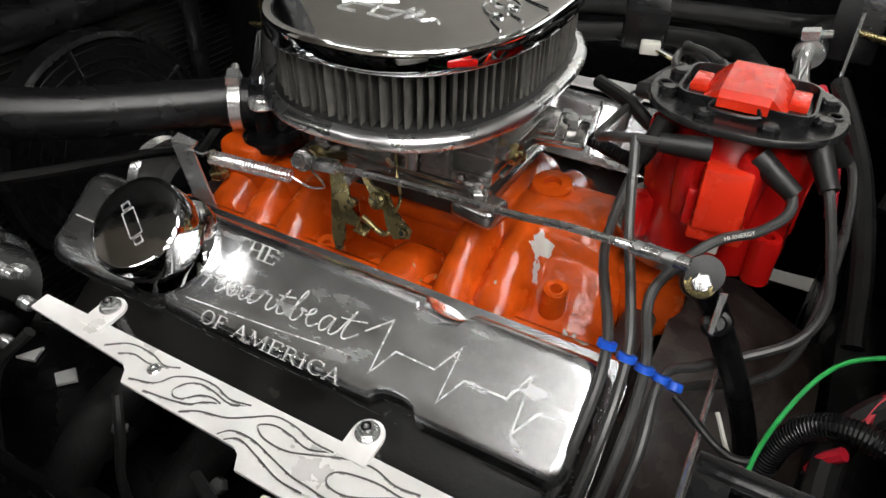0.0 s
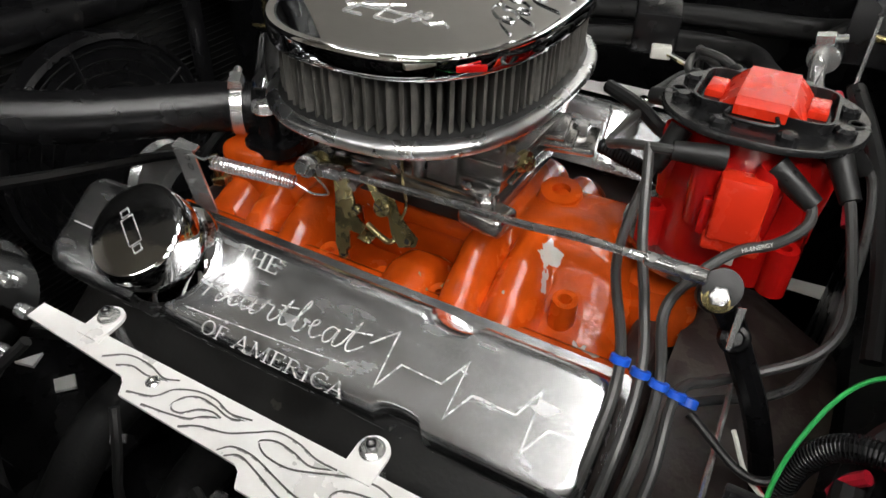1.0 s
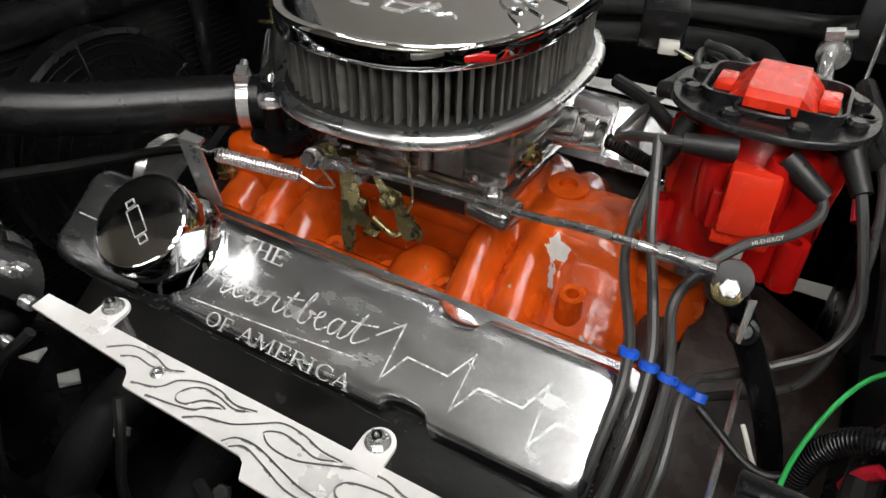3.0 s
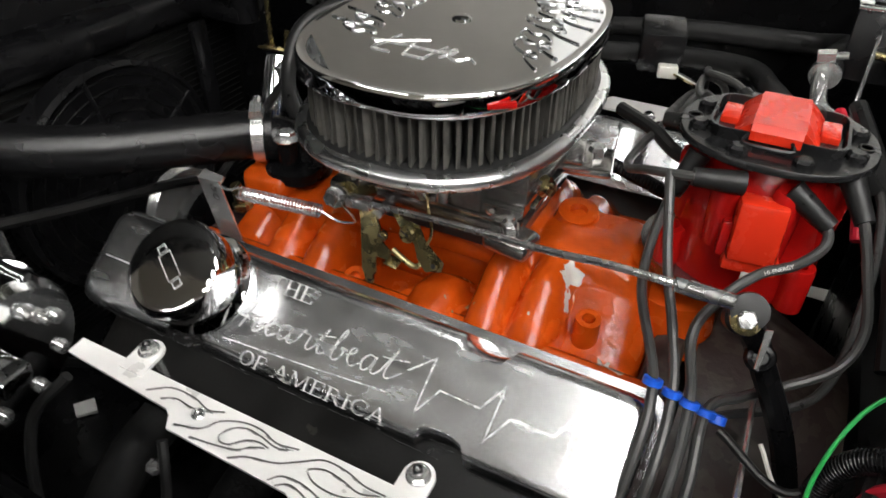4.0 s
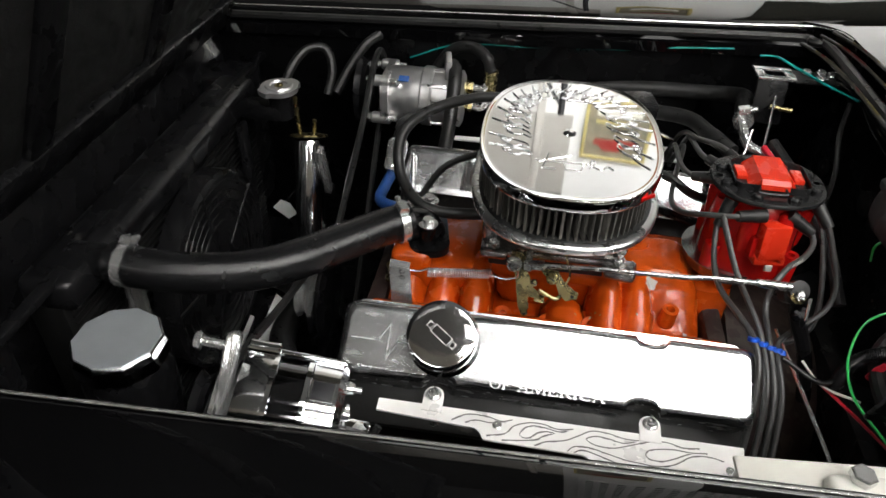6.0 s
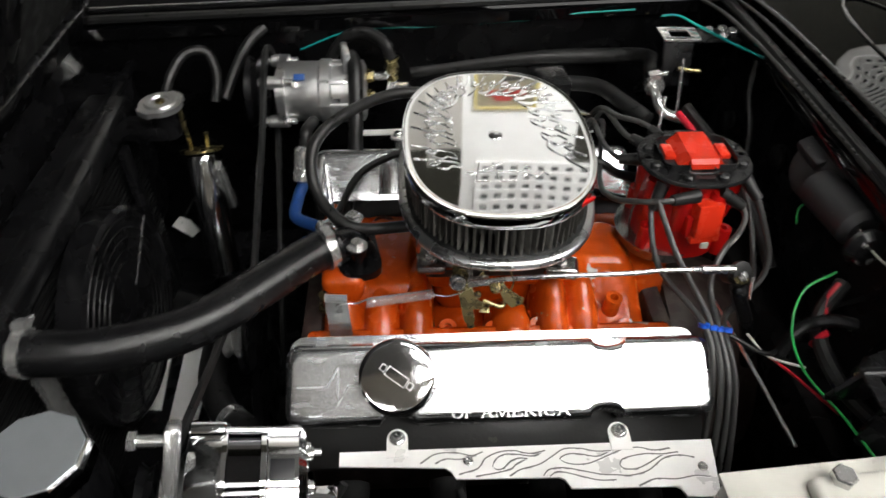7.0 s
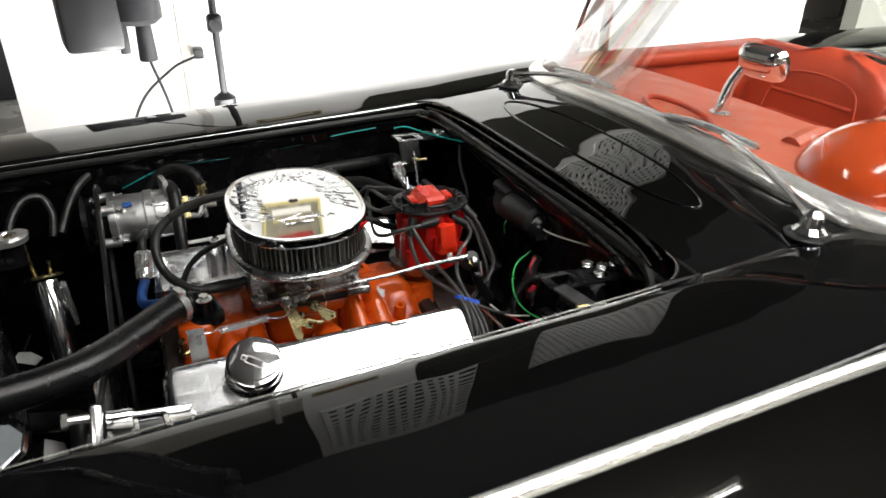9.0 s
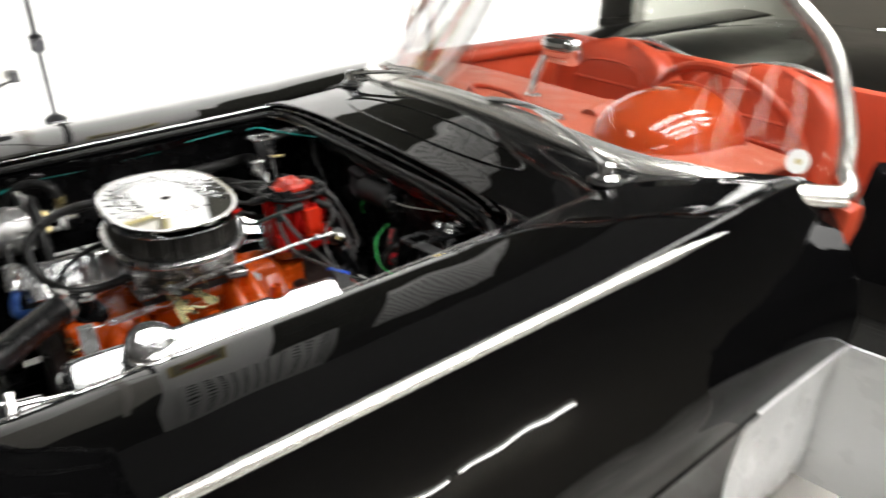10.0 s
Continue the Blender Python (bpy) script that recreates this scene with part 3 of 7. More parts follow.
car = thing("car", (0, YC, 0), "black open two-seat classic sports car with red interior, hood raised", "car")


def screen_edge(x):
    """Where the bodywork begins outside the windscreen's foot, from the hood opening's edge."""
    if x < 0.766:
        return 0.0
    return max(0.0, 0.78 * min(1, (x - 0.765) / 0.3) ** 0.2 - HALF - 0.015)


def door_edge(x):
    return 0.195


def open_door():
    """The driver's door, built shut and then swung out on its hinge."""
    d = thing("open_driver_door", (1.10, YC - 0.79, 0.3), "black driver's door with red trim and silver cove, swung open", "car door")
    pieces = ((sheet(body_skin(-1, 1.10, 1.78, SECTION, 14, door_edge), 0.006), "outer_skin", GLOSS, ""),
              (sheet(body_skin(-1, 1.10, 1.78, LOWER, 14), 0.006), "lower_skin", COVE, "silver painted side cove"),
              (box((1.44, YC - 0.69, 0.64), (0.68, 0.02, 0.6), r=0.008), "trim_panel", VINYL, "red vinyl inner panel"),
              (box((1.44, YC - 0.705, 0.915), (0.68, 0.05, 0.03), r=0.012, seg=3), "top_roll", VINYL, "padded red top roll"),
              (box((1.105, YC - 0.75, 0.6), (0.012, 0.14, 0.56), r=0.004), "edge_plate", SATIN, ""),
              (box((1.777, YC - 0.75, 0.6), (0.012, 0.14, 0.56), r=0.004), "edge_plate", SATIN, ""))
    hinge = V(1.10, YC - 0.79, 0)
    turn = Matrix.Translation(hinge) @ Matrix.Rotation(radians(-80), 4, "Z") @ Matrix.Translation(-hinge)
    for bm, nm, mat, lab in pieces:
        bmesh.ops.transform(bm, matrix=turn, verts=bm.verts)
        part(nm, bm, mat, d, lab, 50)


for side in (-1, 1):
    part("front_fender", sheet(body_skin(side, -1.6, 1.03, SECTION, 66, screen_edge), 0.004), GLOSS, car, "glossy black front fender", 50)
    part("lower_side", sheet(body_skin(side, -1.6, 0.70, LOWER, 30), 0.004), GLOSS, car, "", 50)
    part("cove_front", sheet(body_skin(side, 0.704, 1.03, LOWER, 8), 0.004), COVE, car, "silver painted side cove", 50)
    if side > 0:
        part("door", sheet(body_skin(side, 1.036, 1.75, SECTION, 12, door_edge), 0.004), GLOSS, car, "glossy black door skin", 50)
        part("door_lower", sheet(body_skin(side, 1.036, 1.75, LOWER, 12), 0.004), COVE, car, "silver painted side cove", 50)
    part("rear_quarter", sheet(body_skin(side, 1.756, 3.0, SECTION, 16), 0.004), GLOSS, car, "", 50)
    part("rear_lower", sheet(body_skin(side, 1.756, 3.0, LOWER, 16), 0.004), GLOSS, car, "", 50)
    part("hinge_pillar", box((1.062, YC + side * 0.725, 0.60), (0.06, 0.17, 0.60), r=0.008), VINYL, car, "red trimmed hinge pillar")
    part("sill", box((1.39, YC + side * 0.70, 0.245), (0.72, 0.2, 0.12), r=0.015), GLOSS, car, "black door sill")
    part("sill_plate", box((1.39, YC + side * 0.70, 0.308), (0.68, 0.12, 0.004), r=0.001), BRUSHED, car, "ribbed aluminium sill plate")
open_door()


def fender_moulding(side):
    """A half-round bright strip along the fender's crest, ending in a point by the windscreen."""
    loops = []
    for i in range(61):
        x = -1.5 + 2.215 * i / 60
        k = min(1.0, (0.715 - x) / 0.16 + 0.06)
        z = lip_z(x)
        pinch = 0.10 * max(0, (-x - 0.6) / 1.0) ** 2
        o = 0.236 * (1 - pinch) + 0.012 * max(0, (x - 0.3) / 0.4) ** 2
        c = V(x, YC + side * (HALF + o), z - 0.0045 - 0.008 * max(0, (x - 0.3) / 0.4) ** 2)
        t, n = V(0, side * 0.82, -0.57), V(0, side * 0.57, 0.82)
        loops.append([c + t * (0.0095 * k * a) + n * (0.0055 * k * h) for a, h in ((-1, -0.6), (-0.95, 0.3), (-0.6, 0.85), (0, 1.0), (0.6, 0.85), (0.95, 0.3), (1, -0.6))])
    part("fender_moulding", rings(loops), MOULDING, car, "bright half-round moulding along the fender crest", 60)


for side in (-1, 1):
    fender_moulding(side)

# cowl between hood opening and windscreen
loops = []
for i in range(15):
    row = []
    for j in range(41):
        y = YC - HALF + 2 * HALF * j / 40
        x0 = 0.485
        row.append(V(x0 + (shield_x(y) + 0.03 - x0) * i / 14, y, 0))
    loops.append([V(p.x, p.y, cowl_z(p.x, p.y)) for p in row])
cowl = part("cowl", sheet(loops, 0.004), GLOSS, car, "glossy black cowl panel", 50)
# rounded fillets in the rear corners of the hood opening
for side in (-1, 1):
    fil = [(0, 0)] + [(0.07 - 0.07 * math.sin(radians(a)), 0.07 - 0.07 * math.cos(radians(a))) for a in range(0, 91, 15)]
    bm = bmesh.new()
    rings([[V(0.486 - a, YC + side * (HALF - b_), lip_z(0.48) - dz) for a, b_ in fil] for dz in (-0.003, 0.004)], bm)
    part("corner_fillet", bm, GLOSS, cowl)
# sunken vent in the cowl: rim and perforated plate
def on_cowl(x, y, h=0.0):
    return V(x, y, cowl_z(x, y) + h)


part("vent_rim", tube([on_cowl(0.612 + 0.052 * math.cos(a), YC + 0.345 * math.copysign(abs(math.sin(a)) ** 0.8, math.sin(a)), 0.0008) for a in (2 * math.pi * i / 60 for i in range(61))], 0.0022, 1, 8), GLOSS, cowl, "raised rim of the air intake")
# gutters and rubber seal round the hood opening, deeper on the driver's side
LEDGE = {1: ((0.001, -0.001), (-0.006, -0.003), (-0.008, -0.022), (-0.034, -0.026), (-0.036, -0.045)), -1: ((0.001, -0.001), (-0.004, -0.003), (-0.006, -0.042), (-0.04, -0.052), (-0.042, -0.075))}
for side in (-1, 1):
    bm = bmesh.new()
    y0 = YC + side * HALF
    loops = []
    for i in range(31):
        x = -0.74 + 1.22 * i / 30
        z = lip_z(x)
        loops.append([V(x, y0 + side * o, z + h) for o, h in LEDGE[side]])
    part("gutter", sheet(loops, 0.002, bm), GLOSS, car, "pressed gutter beside the hood opening", 50)
    bead = [(x, y0 - side * 0.004) for x in (-0.72, -0.4, 0, 0.3, 0.414)] + [(0.414 + 0.07 * math.sin(radians(a)), y0 - side * (0.074 - 0.07 * math.cos(radians(a)))) for a in (30, 60, 90)]
    # bright metal here stands in for the highlight along the black edge
    part("edge_bead", tube([(x, y, lip_z(x) + 0.0015) for x, y in bead], 0.0014, 6, 6), ZINC, car, "thin bead round the opening, its edge highlight put in as bright metal")
seal = [(-0.7, YC - HALF + 0.024), (-0.2, YC - HALF + 0.024), (0.36, YC - HALF + 0.024), (0.43, YC - HALF + 0.05), (0.452, YC - HALF + 0.1), (0.455, YC), (0.452, YC + HALF - 0.1), (0.43, YC + HALF - 0.05), (0.36, YC + HALF - 0.024), (-0.2, YC + HALF - 0.024), (-0.7, YC + HALF - 0.024)]
part("weatherstrip", tube([(x, y, lip_z(x) - (0.012 if y > -0.45 else 0.07)) for x, y in seal], 0.008, 8, 8), RUBBER, car, "black rubber hood seal")
bm = bmesh.new()
box((0.475, YC, 0.885), (0.05, 2 * HALF - 0.05, 0.012), r=0.003, bm=bm)
box((0.452, YC, 0.875), (0.006, 2 * HALF - 0.05, 0.02), r=0.002, bm=bm)
part("cowl_gutter", bm, GLOSS, car)
for x, dz, r in ((0.486, 0.004, 0.0035), (0.468, -0.001, 0.003), (0.44, -0.016, 0.004)):
    part("gutter_rib", tube([(x - 0.03 * abs(k / 10) ** 6, YC + (HALF - 0.05) * k / 10, cowl_z(x, YC + (HALF - 0.05) * k / 10) + dz - 0.003) for k in range(-10, 11)], r, 2, 8), GLOSS, car, "pressed black rib along the cowl edge")

# inside of the bay
for side in (-1, 1):
    y0 = YC + side * (HALF - 0.034)
    loops = []
    for i in range(13):
        x = -0.74 + 1.24 * i / 12
        bulge = 0.03 * math.sin(math.pi * i / 12)
        loops.append([V(x, y0 + side * (0.004 + k * 0.05) - side * bulge * math.sin(math.pi * k), lip_z(x) - 0.03 - k * 0.5) for k in (0, 0.1, 0.3, 0.5, 0.7, 0.9, 1)])
    bm = bmesh.new()
    rings(loops, bm, closed=False)
    bmesh.ops.solidify(bm, geom=bm.faces, thickness=0.004)
    part("inner_fender", bm, SATIN, car, "black satin inner fender panel", 50)
fw = part("firewall", box((0.512, YC, 0.53), (0.02, 1.0, 0.7), r=0.006), SATIN, car, "black painted firewall")
part("cowl_plenum", box((0.545, YC, 0.70), (0.04, 1.02, 0.41), r=0.006), SATIN, car)
part("firewall_step", box((0.46, YC + 0.05, 0.47), (0.1, 0.7, 0.3), r=0.03), SATIN, car)
for y, z, r in ((0.16, 0.74, 0.02), (0.34, 0.7, 0.016), (-0.25, 0.72, 0.018), (0.05, 0.8, 0.012)):
    part("grommet", lathe([(r * 0.6, 0), (r, 0.003), (r, 0.008), (r * 0.6, 0.01)], (0.502, y, z), (-1, 0, 0), 16), RUBBER, fw)
for side in (-1, 1):
    part("frame_rail", box((-0.1, YC + side * 0.36, 0.3), (1.5, 0.08, 0.12), r=0.012), SATIN, car, "black chassis rail")
part("cross_member", box((-0.33, YC, 0.24), (0.16, 0.7, 0.1), r=0.02), SATIN, car)
part("undertray", box((0.16, YC, 0.19), (1.0, 1.5, 0.01)), SATIN, car)
part("splash_pan", box((-0.53, YC, 0.345), (0.46, 0.98, 0.006)), SATIN, car, "black splash pan")
# nose panel ahead of the opening, and the pan round the radiator
loops = [[V(-0.755 - 0.85 * i / 10, YC - HALF + 2 * HALF * j / 16, lip_z(-0.755 - 0.85 * i / 10) + 0.01 * (1 - ((j - 8) / 8) ** 2)) for j in range(17)] for i in range(11)]
part("nose_panel", sheet(loops, 0.004), GLOSS, car, "glossy black nose panel", 50)
part("radiator_panel", box((-0.70, YC, 0.58), (0.012, 0.93, 0.50), r=0.004), SATIN, car)
part("tie_bar", box((-0.60, YC, 0.785), (0.016, 0.9, 0.012), r=0.003), SATIN, car, "black radiator tie bar")
# the bay's front corners
for side in (-1, 1):
    part("corner_panel", box((-0.65, YC + side * 0.40, 0.62), (0.09, 0.1, 0.3), r=0.01), SATIN, car)

# wheels, nose and tail
for wx in (-0.62, 2.02):
    for side in (-1, 1):
        c = V(wx, YC + side * 0.70, 0.33)
        w = part("wheel", lathe([(0.2, -0.07), (0.205, -0.06), (0.19, 0.02), (0.12, 0.03), (0.05, 0.06), (0.02, 0.065)], c, (0, side, 0), 40), CHROME, car, "chrome road wheel")
        part("tyre", lathe([(0.2, -0.08), (0.29, -0.085), (0.325, -0.07), (0.33, 0.0), (0.325, 0.06), (0.29, 0.075), (0.2, 0.07)], c, (0, side, 0), 48), RUBBER, w, "black rubber tyre")
for x, z in ((-1.6, 0.47), (3.0, 0.55)):
    part("nose" if x < 0 else "tail", box((x, YC, z), (0.05, 1.5, 0.62), r=0.02, seg=3), GLOSS, car, "glossy black end panel")

# raised hood, hinged at its front edge
hood = thing("hood", (-0.70, YC, 0.83), "glossy black hood standing raised on its front hinges", "car hood")
ANG = radians(66)
hu, hn = V(math.cos(ANG), 0, math.sin(ANG)), V(-math.sin(ANG), 0, math.cos(ANG))
ho = V(-0.70, YC, 0.835)
bm = bmesh.new()
loops = []
for i in range(15):
    s = 1.14 * i / 14
    loops.append([ho + hu * s + V(0, y, 0) + hn * (0.028 * (1 - (y / 0.49) ** 2) + 0.02 * math.sin(math.pi * i / 14)) for y in [-0.485 + 0.97 * j / 20 for j in range(21)]])
part("skin", sheet(loops, 0.005), GLOSS, hood, "", 50)
for y in (-0.45, -0.15, 0.15, 0.45):
    part("rib", box(ho + hu * 0.57 + V(0, y, 0) - hn * 0.012, (1.08, 0.05, 0.02), (0, -66, 0), 0.006), SATIN, hood, "black stiffening rib")
for s in (0.04, 1.08):
    part("cross_rib", box(ho + hu * s - hn * 0.014, (0.06, 0.95, 0.022), (0, -66, 0), 0.006), SATIN, hood)
part("liner", box(ho + hu * 0.56 - hn * 0.006, (1.0, 0.86, 0.008), (0, -66, 0), 0.003), LINER, hood, "matt charcoal underside liner")
for y in (-0.40, 0.40):
    part("hinge", box(ho + V(-0.01, y, -0.02), (0.05, 0.03, 0.07), (0, -30, 0), 0.005), ZINC, hood, "zinc hinge")

# windscreen: chrome base moulding, end frames, top rail and glass
ws = thing("windscreen", (0.8, YC, 0.94), "wrap-round clear windscreen in a chrome frame", "windscreen")
def ws_base(y):
    x = shield_x(y)
    k = abs(y - YC) / 0.78
    return V(x, y, cowl_z(min(x, 0.8), YC + max(-HALF, min(HALF, y - YC))) + 0.008 - 0.02 * max(0, k - 0.75) * 7)


ys = [YC + 0.78 * math.sin(radians(a)) for a in range(-90, 91, 6)]
loops = []
for i, y in enumerate(ys):
    p = ws_base(y)
    d = (ws_base(ys[min(i + 1, len(ys) - 1)]) - ws_base(ys[max(i - 1, 0)])).normalized()
    out = V(-d.y, d.x, 0).normalized()
    if out.x > 0:
        out = -out
    loops.append([p + out * (0.006 + 0.021 * math.cos(a)) + V(0, 0, 0.003 - 0.009 * math.cos(a) + 0.017 * math.sin(a)) for a in (2 * math.pi * j / 20 for j in range(20))])
part("base_moulding", rings(loops), MOULDING, ws, "wide chrome base moulding")
part("rubber_seal", tube([ws_base(y) + V(-0.013, 0, -0.014) for y in ys], 0.006, 2, 8), RUBBER, ws)
def ws_top(y):
    k = abs(y - YC) / 0.78
    return V(1.0 + 0.10 * k * k, YC + (y - YC) * 0.72, 1.29 - 0.025 * k * k)


part("top_rail", tube([ws_top(y) for y in ys], 0.012, 2, 8), CHROME, ws, "chrome top rail")
for s in (0, -1):
    a, c = ws_base(ys[s]), ws_top(ys[s])
    o = math.copysign(1, a.y - YC)
    bm = tube([ws_base(ys[s] - o * 0.01) + V(-0.005, 0, 0.004), a + V(0.012, o * 0.006, 0.012), a.lerp(c, 0.14) + V(0.022, o * 0.012, 0), a.lerp(c, 0.35) + V(0.028, 0.16 * (a.y - c.y), 0.0), a.lerp(c, 0.7) + V(0.03, 0.17 * (a.y - c.y), 0.01), c], 0.017, 8, 12)
    part("end_frame", bm, MOULDING, ws, "curved chrome end post")
bm = bmesh.new()
rings([[ws_base(y).lerp(ws_top(y), k) + V(0.02 * math.sin(math.pi * k), 0, 0) for y in ys] for k in (0, 0.25, 0.5, 0.75, 1)], bm, closed=False)
bmesh.ops.solidify(bm, geom=bm.faces, thickness=0.004)
glass = part("glass", bm, GLASS, ws, "clear glass", 60)
glass.visible_shadow = False

# passenger's quarter light on the door's front corner
ql = thing("quarter_light", (1.11, YC + 0.76, 0.94), "small clear quarter light in a chrome frame with a dark upright", "car window")
qy = YC + 0.762
part("base_bar", tube([(1.05, qy, 0.938), (1.11, qy, 0.941), (1.178, qy, 0.942)], 0.007, 3, 8), TRIM, ql, "chrome base bar")
part("upright", box((1.178, qy, 1.125), (0.02, 0.016, 0.37), (0, 2, 0), 0.004), RUBBER, ql, "black rubber-faced upright")
part("upright_trim", box((1.194, qy - 0.002, 1.125), (0.012, 0.014, 0.37), (0, 2, 0), 0.003), VINYL, ql, "dark red trim strip")
pane = part("pane", prism([(1.058, 0.945), (1.168, 0.945), (1.175, 1.29), (1.13, 1.29)], (0, qy, 0), (1, 0, 0), (0, 0, 1), 0.004), GLASS, ql, "clear glass")
pane.visible_shadow = False
latch = part("latch", tube([(1.10, qy - 0.012, 0.962), (1.112, qy - 0.018, 1.0), (1.12, qy - 0.014, 1.045)], 0.007, 5, 8, radii=(0.009, 0.005)), CHROME, ql, "chrome latch lever")
part("latch_knob", lathe([(0.0, 0), (0.011, 0.002), (0.012, 0.008), (0.006, 0.012)], (1.121, qy - 0.01, 1.05), (0, -1, 0), 16), CHROME, latch)

# wipers on the cowl
for side, tip in ((-1, (0.765, -0.25, 1.0)), (1, (0.79, 0.22, 0.99))):
    p = V(0.70, YC + side * 0.49, cowl_z(0.70, YC + side * 0.47))
    w = thing("windscreen_wiper", p, "chrome windscreen wiper lying over the cowl", "wiper", "windscreen wipers")
    part("pivot_gasket", lathe([(0.034, -0.003), (0.036, 0.001), (0.03, 0.003)], p, (0, 0, 1), 20), RUBBER, w)
    part("pivot", lathe([(0.024, 0), (0.026, 0.008), (0.018, 0.016), (0.016, 0.034), (0.008, 0.042)], p, (0, 0, 1), 20), CHROME, w, "chrome pivot boss")
    tip = Vector(tip)
    q = p + V(0, 0, 0.03)
    part("arm_root", tube([q, q.lerp(tip, 0.2) + V(0, 0, 0.006)], 0.009, 6, 8, radii=(0.012, 0.006)), CHROME, w)
    part("arm", tube([q.lerp(tip, 0.17) + V(0, 0, 0.006), q.lerp(tip, 0.55) + V(0, 0, 0.012), tip + V(0, 0, 0.008)], 0.0055, 6, 8), TRIM, w)
    e1, e2 = tip + V(-0.01, 0.15, 0.004), tip + V(0.02, -0.06, 0.002)
    part("blade_spine", tube([e1, tip + V(0, 0.05, 0.012), e2], 0.0072, 6, 8), TRIM, w, "chrome blade holder")
    part("rubber_blade", tube([e1 + V(0.007, 0, -0.004), tip + V(0.007, 0.05, 0.006), e2 + V(0.007, 0, -0.004)], 0.0022, 6, 6), RUBBER, w)


# ---- cockpit ----
HY = YC - 0.39  # middle of the instrument hood
dash = thing("dashboard", (0.95, YC, 0.8), "red padded dashboard with a domed instrument hood", "dashboard")
loops = []
for i in range(9):
    row = []
    for j in range(31):
        y = YC - 0.66 + 1.32 * j / 30
        x0 = shield_x(y) + 0.02
        x = x0 + (1.13 - x0) * min(1, i / 7)
        z = 0.955 + 0.012 * math.sin(math.pi * min(1, i / 7)) - (0.035 if i == 8 else 0)
        row.append(V(x + (0.012 if i == 8 else 0), y, z - 0.02 * abs((y - YC) / 0.66) ** 3))
    loops.append(row)
part("top_pad", sheet(loops, 0.01), DASHPAD, dash, "red vinyl dash top", 60)
part("fascia", box((1.12, YC, 0.83), (0.03, 1.3, 0.2), (0, 12, 0), 0.012), VINYL, dash, "red fascia")
part("speaker_rim", tube([(0.878 + 0.045 * math.cos(a) + 0.02 * math.sin(a), 0.008 + 0.125 * math.sin(a), 0.9705) for a in (2 * math.pi * i / 32 for i in range(33))], 0.0065, 1, 8), VINYL, dash, "raised oval outline")
loops = []
for i in range(17):
    u = i / 16
    x = 0.83 + 0.26 * u
    g = math.sqrt(max(0.0, 1 - (1 - min(1, u / 0.7)) ** 2))
    loops.append([V(x, HY + (0.012 + 0.138 * g) * math.cos(radians(a)), 0.93 + (0.006 + 0.118 * g) * math.sin(radians(a)) ** 0.9) for a in range(0, 181, 6)])
part("instrument_hood", sheet(loops, 0.006), DOME, dash, "smooth glossy red domed instrument hood", 60)
part("instrument_lip", tube([V(1.092, HY + 0.15 * math.cos(radians(a)), 0.93 + 0.124 * math.sin(radians(a)) ** 0.9) for a in range(0, 181, 12)], 0.005, 2, 8), VINYL, dash, "rolled red edge")
face = part("gauge_face", box((1.075, HY, 0.94), (0.012, 0.21, 0.14), r=0.004), DARK, dash, "dark gauge panel")
for y, r in ((HY, 0.05), (HY - 0.075, 0.02), (HY + 0.075, 0.02)):
    part("gauge_ring", lathe([(r * 0.86, 0), (r, 0.002), (r, 0.008), (r * 0.86, 0.01)], (1.081, y, 0.975), (1, 0, 0), 24), CHROME, face)
part("passenger_cove", box((1.13, 0.33, 0.88), (0.05, 0.5, 0.1), r=0.03), VINYL, dash)
part("pad_roll", tube([(1.07, HY + 0.18, 0.955), (1.02, HY + 0.185, 0.967), (0.95, HY + 0.175, 0.957)], 0.024, 6, 10), DASHPAD, dash, "padded bolster beside the hood")

mir = thing("rear_view_mirror", (0.965, -0.03, 0.965), "chrome rear-view mirror on a dash-top stalk", "mirror")
part("foot", lathe([(0.026, 0), (0.026, 0.004), (0.014, 0.012)], (0.965, -0.03, 0.966), (0, 0, 1), 20, squash=0.7), TRIM, mir)
part("stalk", tube([(0.965, -0.03, 0.972), (0.975, -0.036, 1.03), (0.99, -0.05, 1.075)], 0.012, 8, 12, radii=(0.015, 0.010)), CHROME, mir)
mc, mu, mv = V(1.005, -0.088, 1.09), V(0.10, -0.99, 0).normalized(), V(-0.36, 0, 0.93).normalized()
mn = mu.cross(mv).normalized()
loops = [[mc + mn * d + mu * (x * k) + mv * (y * (k - 0.4 * (1 - k))) for x, y in rounded(0.118, 0.074, 0.026)] for d, k in ((-0.004, 0.95), (-0.003, 1.0), (0.003, 1.0), (0.012, 0.97), (0.02, 0.88), (0.026, 0.72), (0.029, 0.5))]
part("housing", rings(loops), CHROME, mir, "domed chrome mirror housing", 60)
part("mirror_glass", prism(rounded(0.108, 0.066, 0.022), mc - mn * 0.0045, mu, mv, 0.002), CHROME, mir, "mirror glass")

wheel = thing("steering_wheel", (1.12, -0.43, 0.9), "red rimmed steering wheel with chrome spokes", "steering wheel")
wc, wn = V(1.2, -0.45, 0.915), V(0.86, 0, 0.42).normalized()
wu, wv = V(0, 1, 0), wn.cross(V(0, 1, 0)).normalized()
part("rim", tube([wc + (wu * math.cos(a) + wv * math.sin(a)) * 0.2 for a in (2 * math.pi * i / 40 for i in range(41))], 0.0125, 1, 10), VINYL, wheel, "red rim")
for a in (90, 210, 330):
    d = wu * math.cos(radians(a)) + wv * math.sin(radians(a))
    part("spoke", prism([(0.02, -0.014), (0.195, -0.009), (0.195, 0.009), (0.02, 0.014)], wc, d, wn.cross(d), 0.004, 0.001), CHROME, wheel, "chrome spoke")
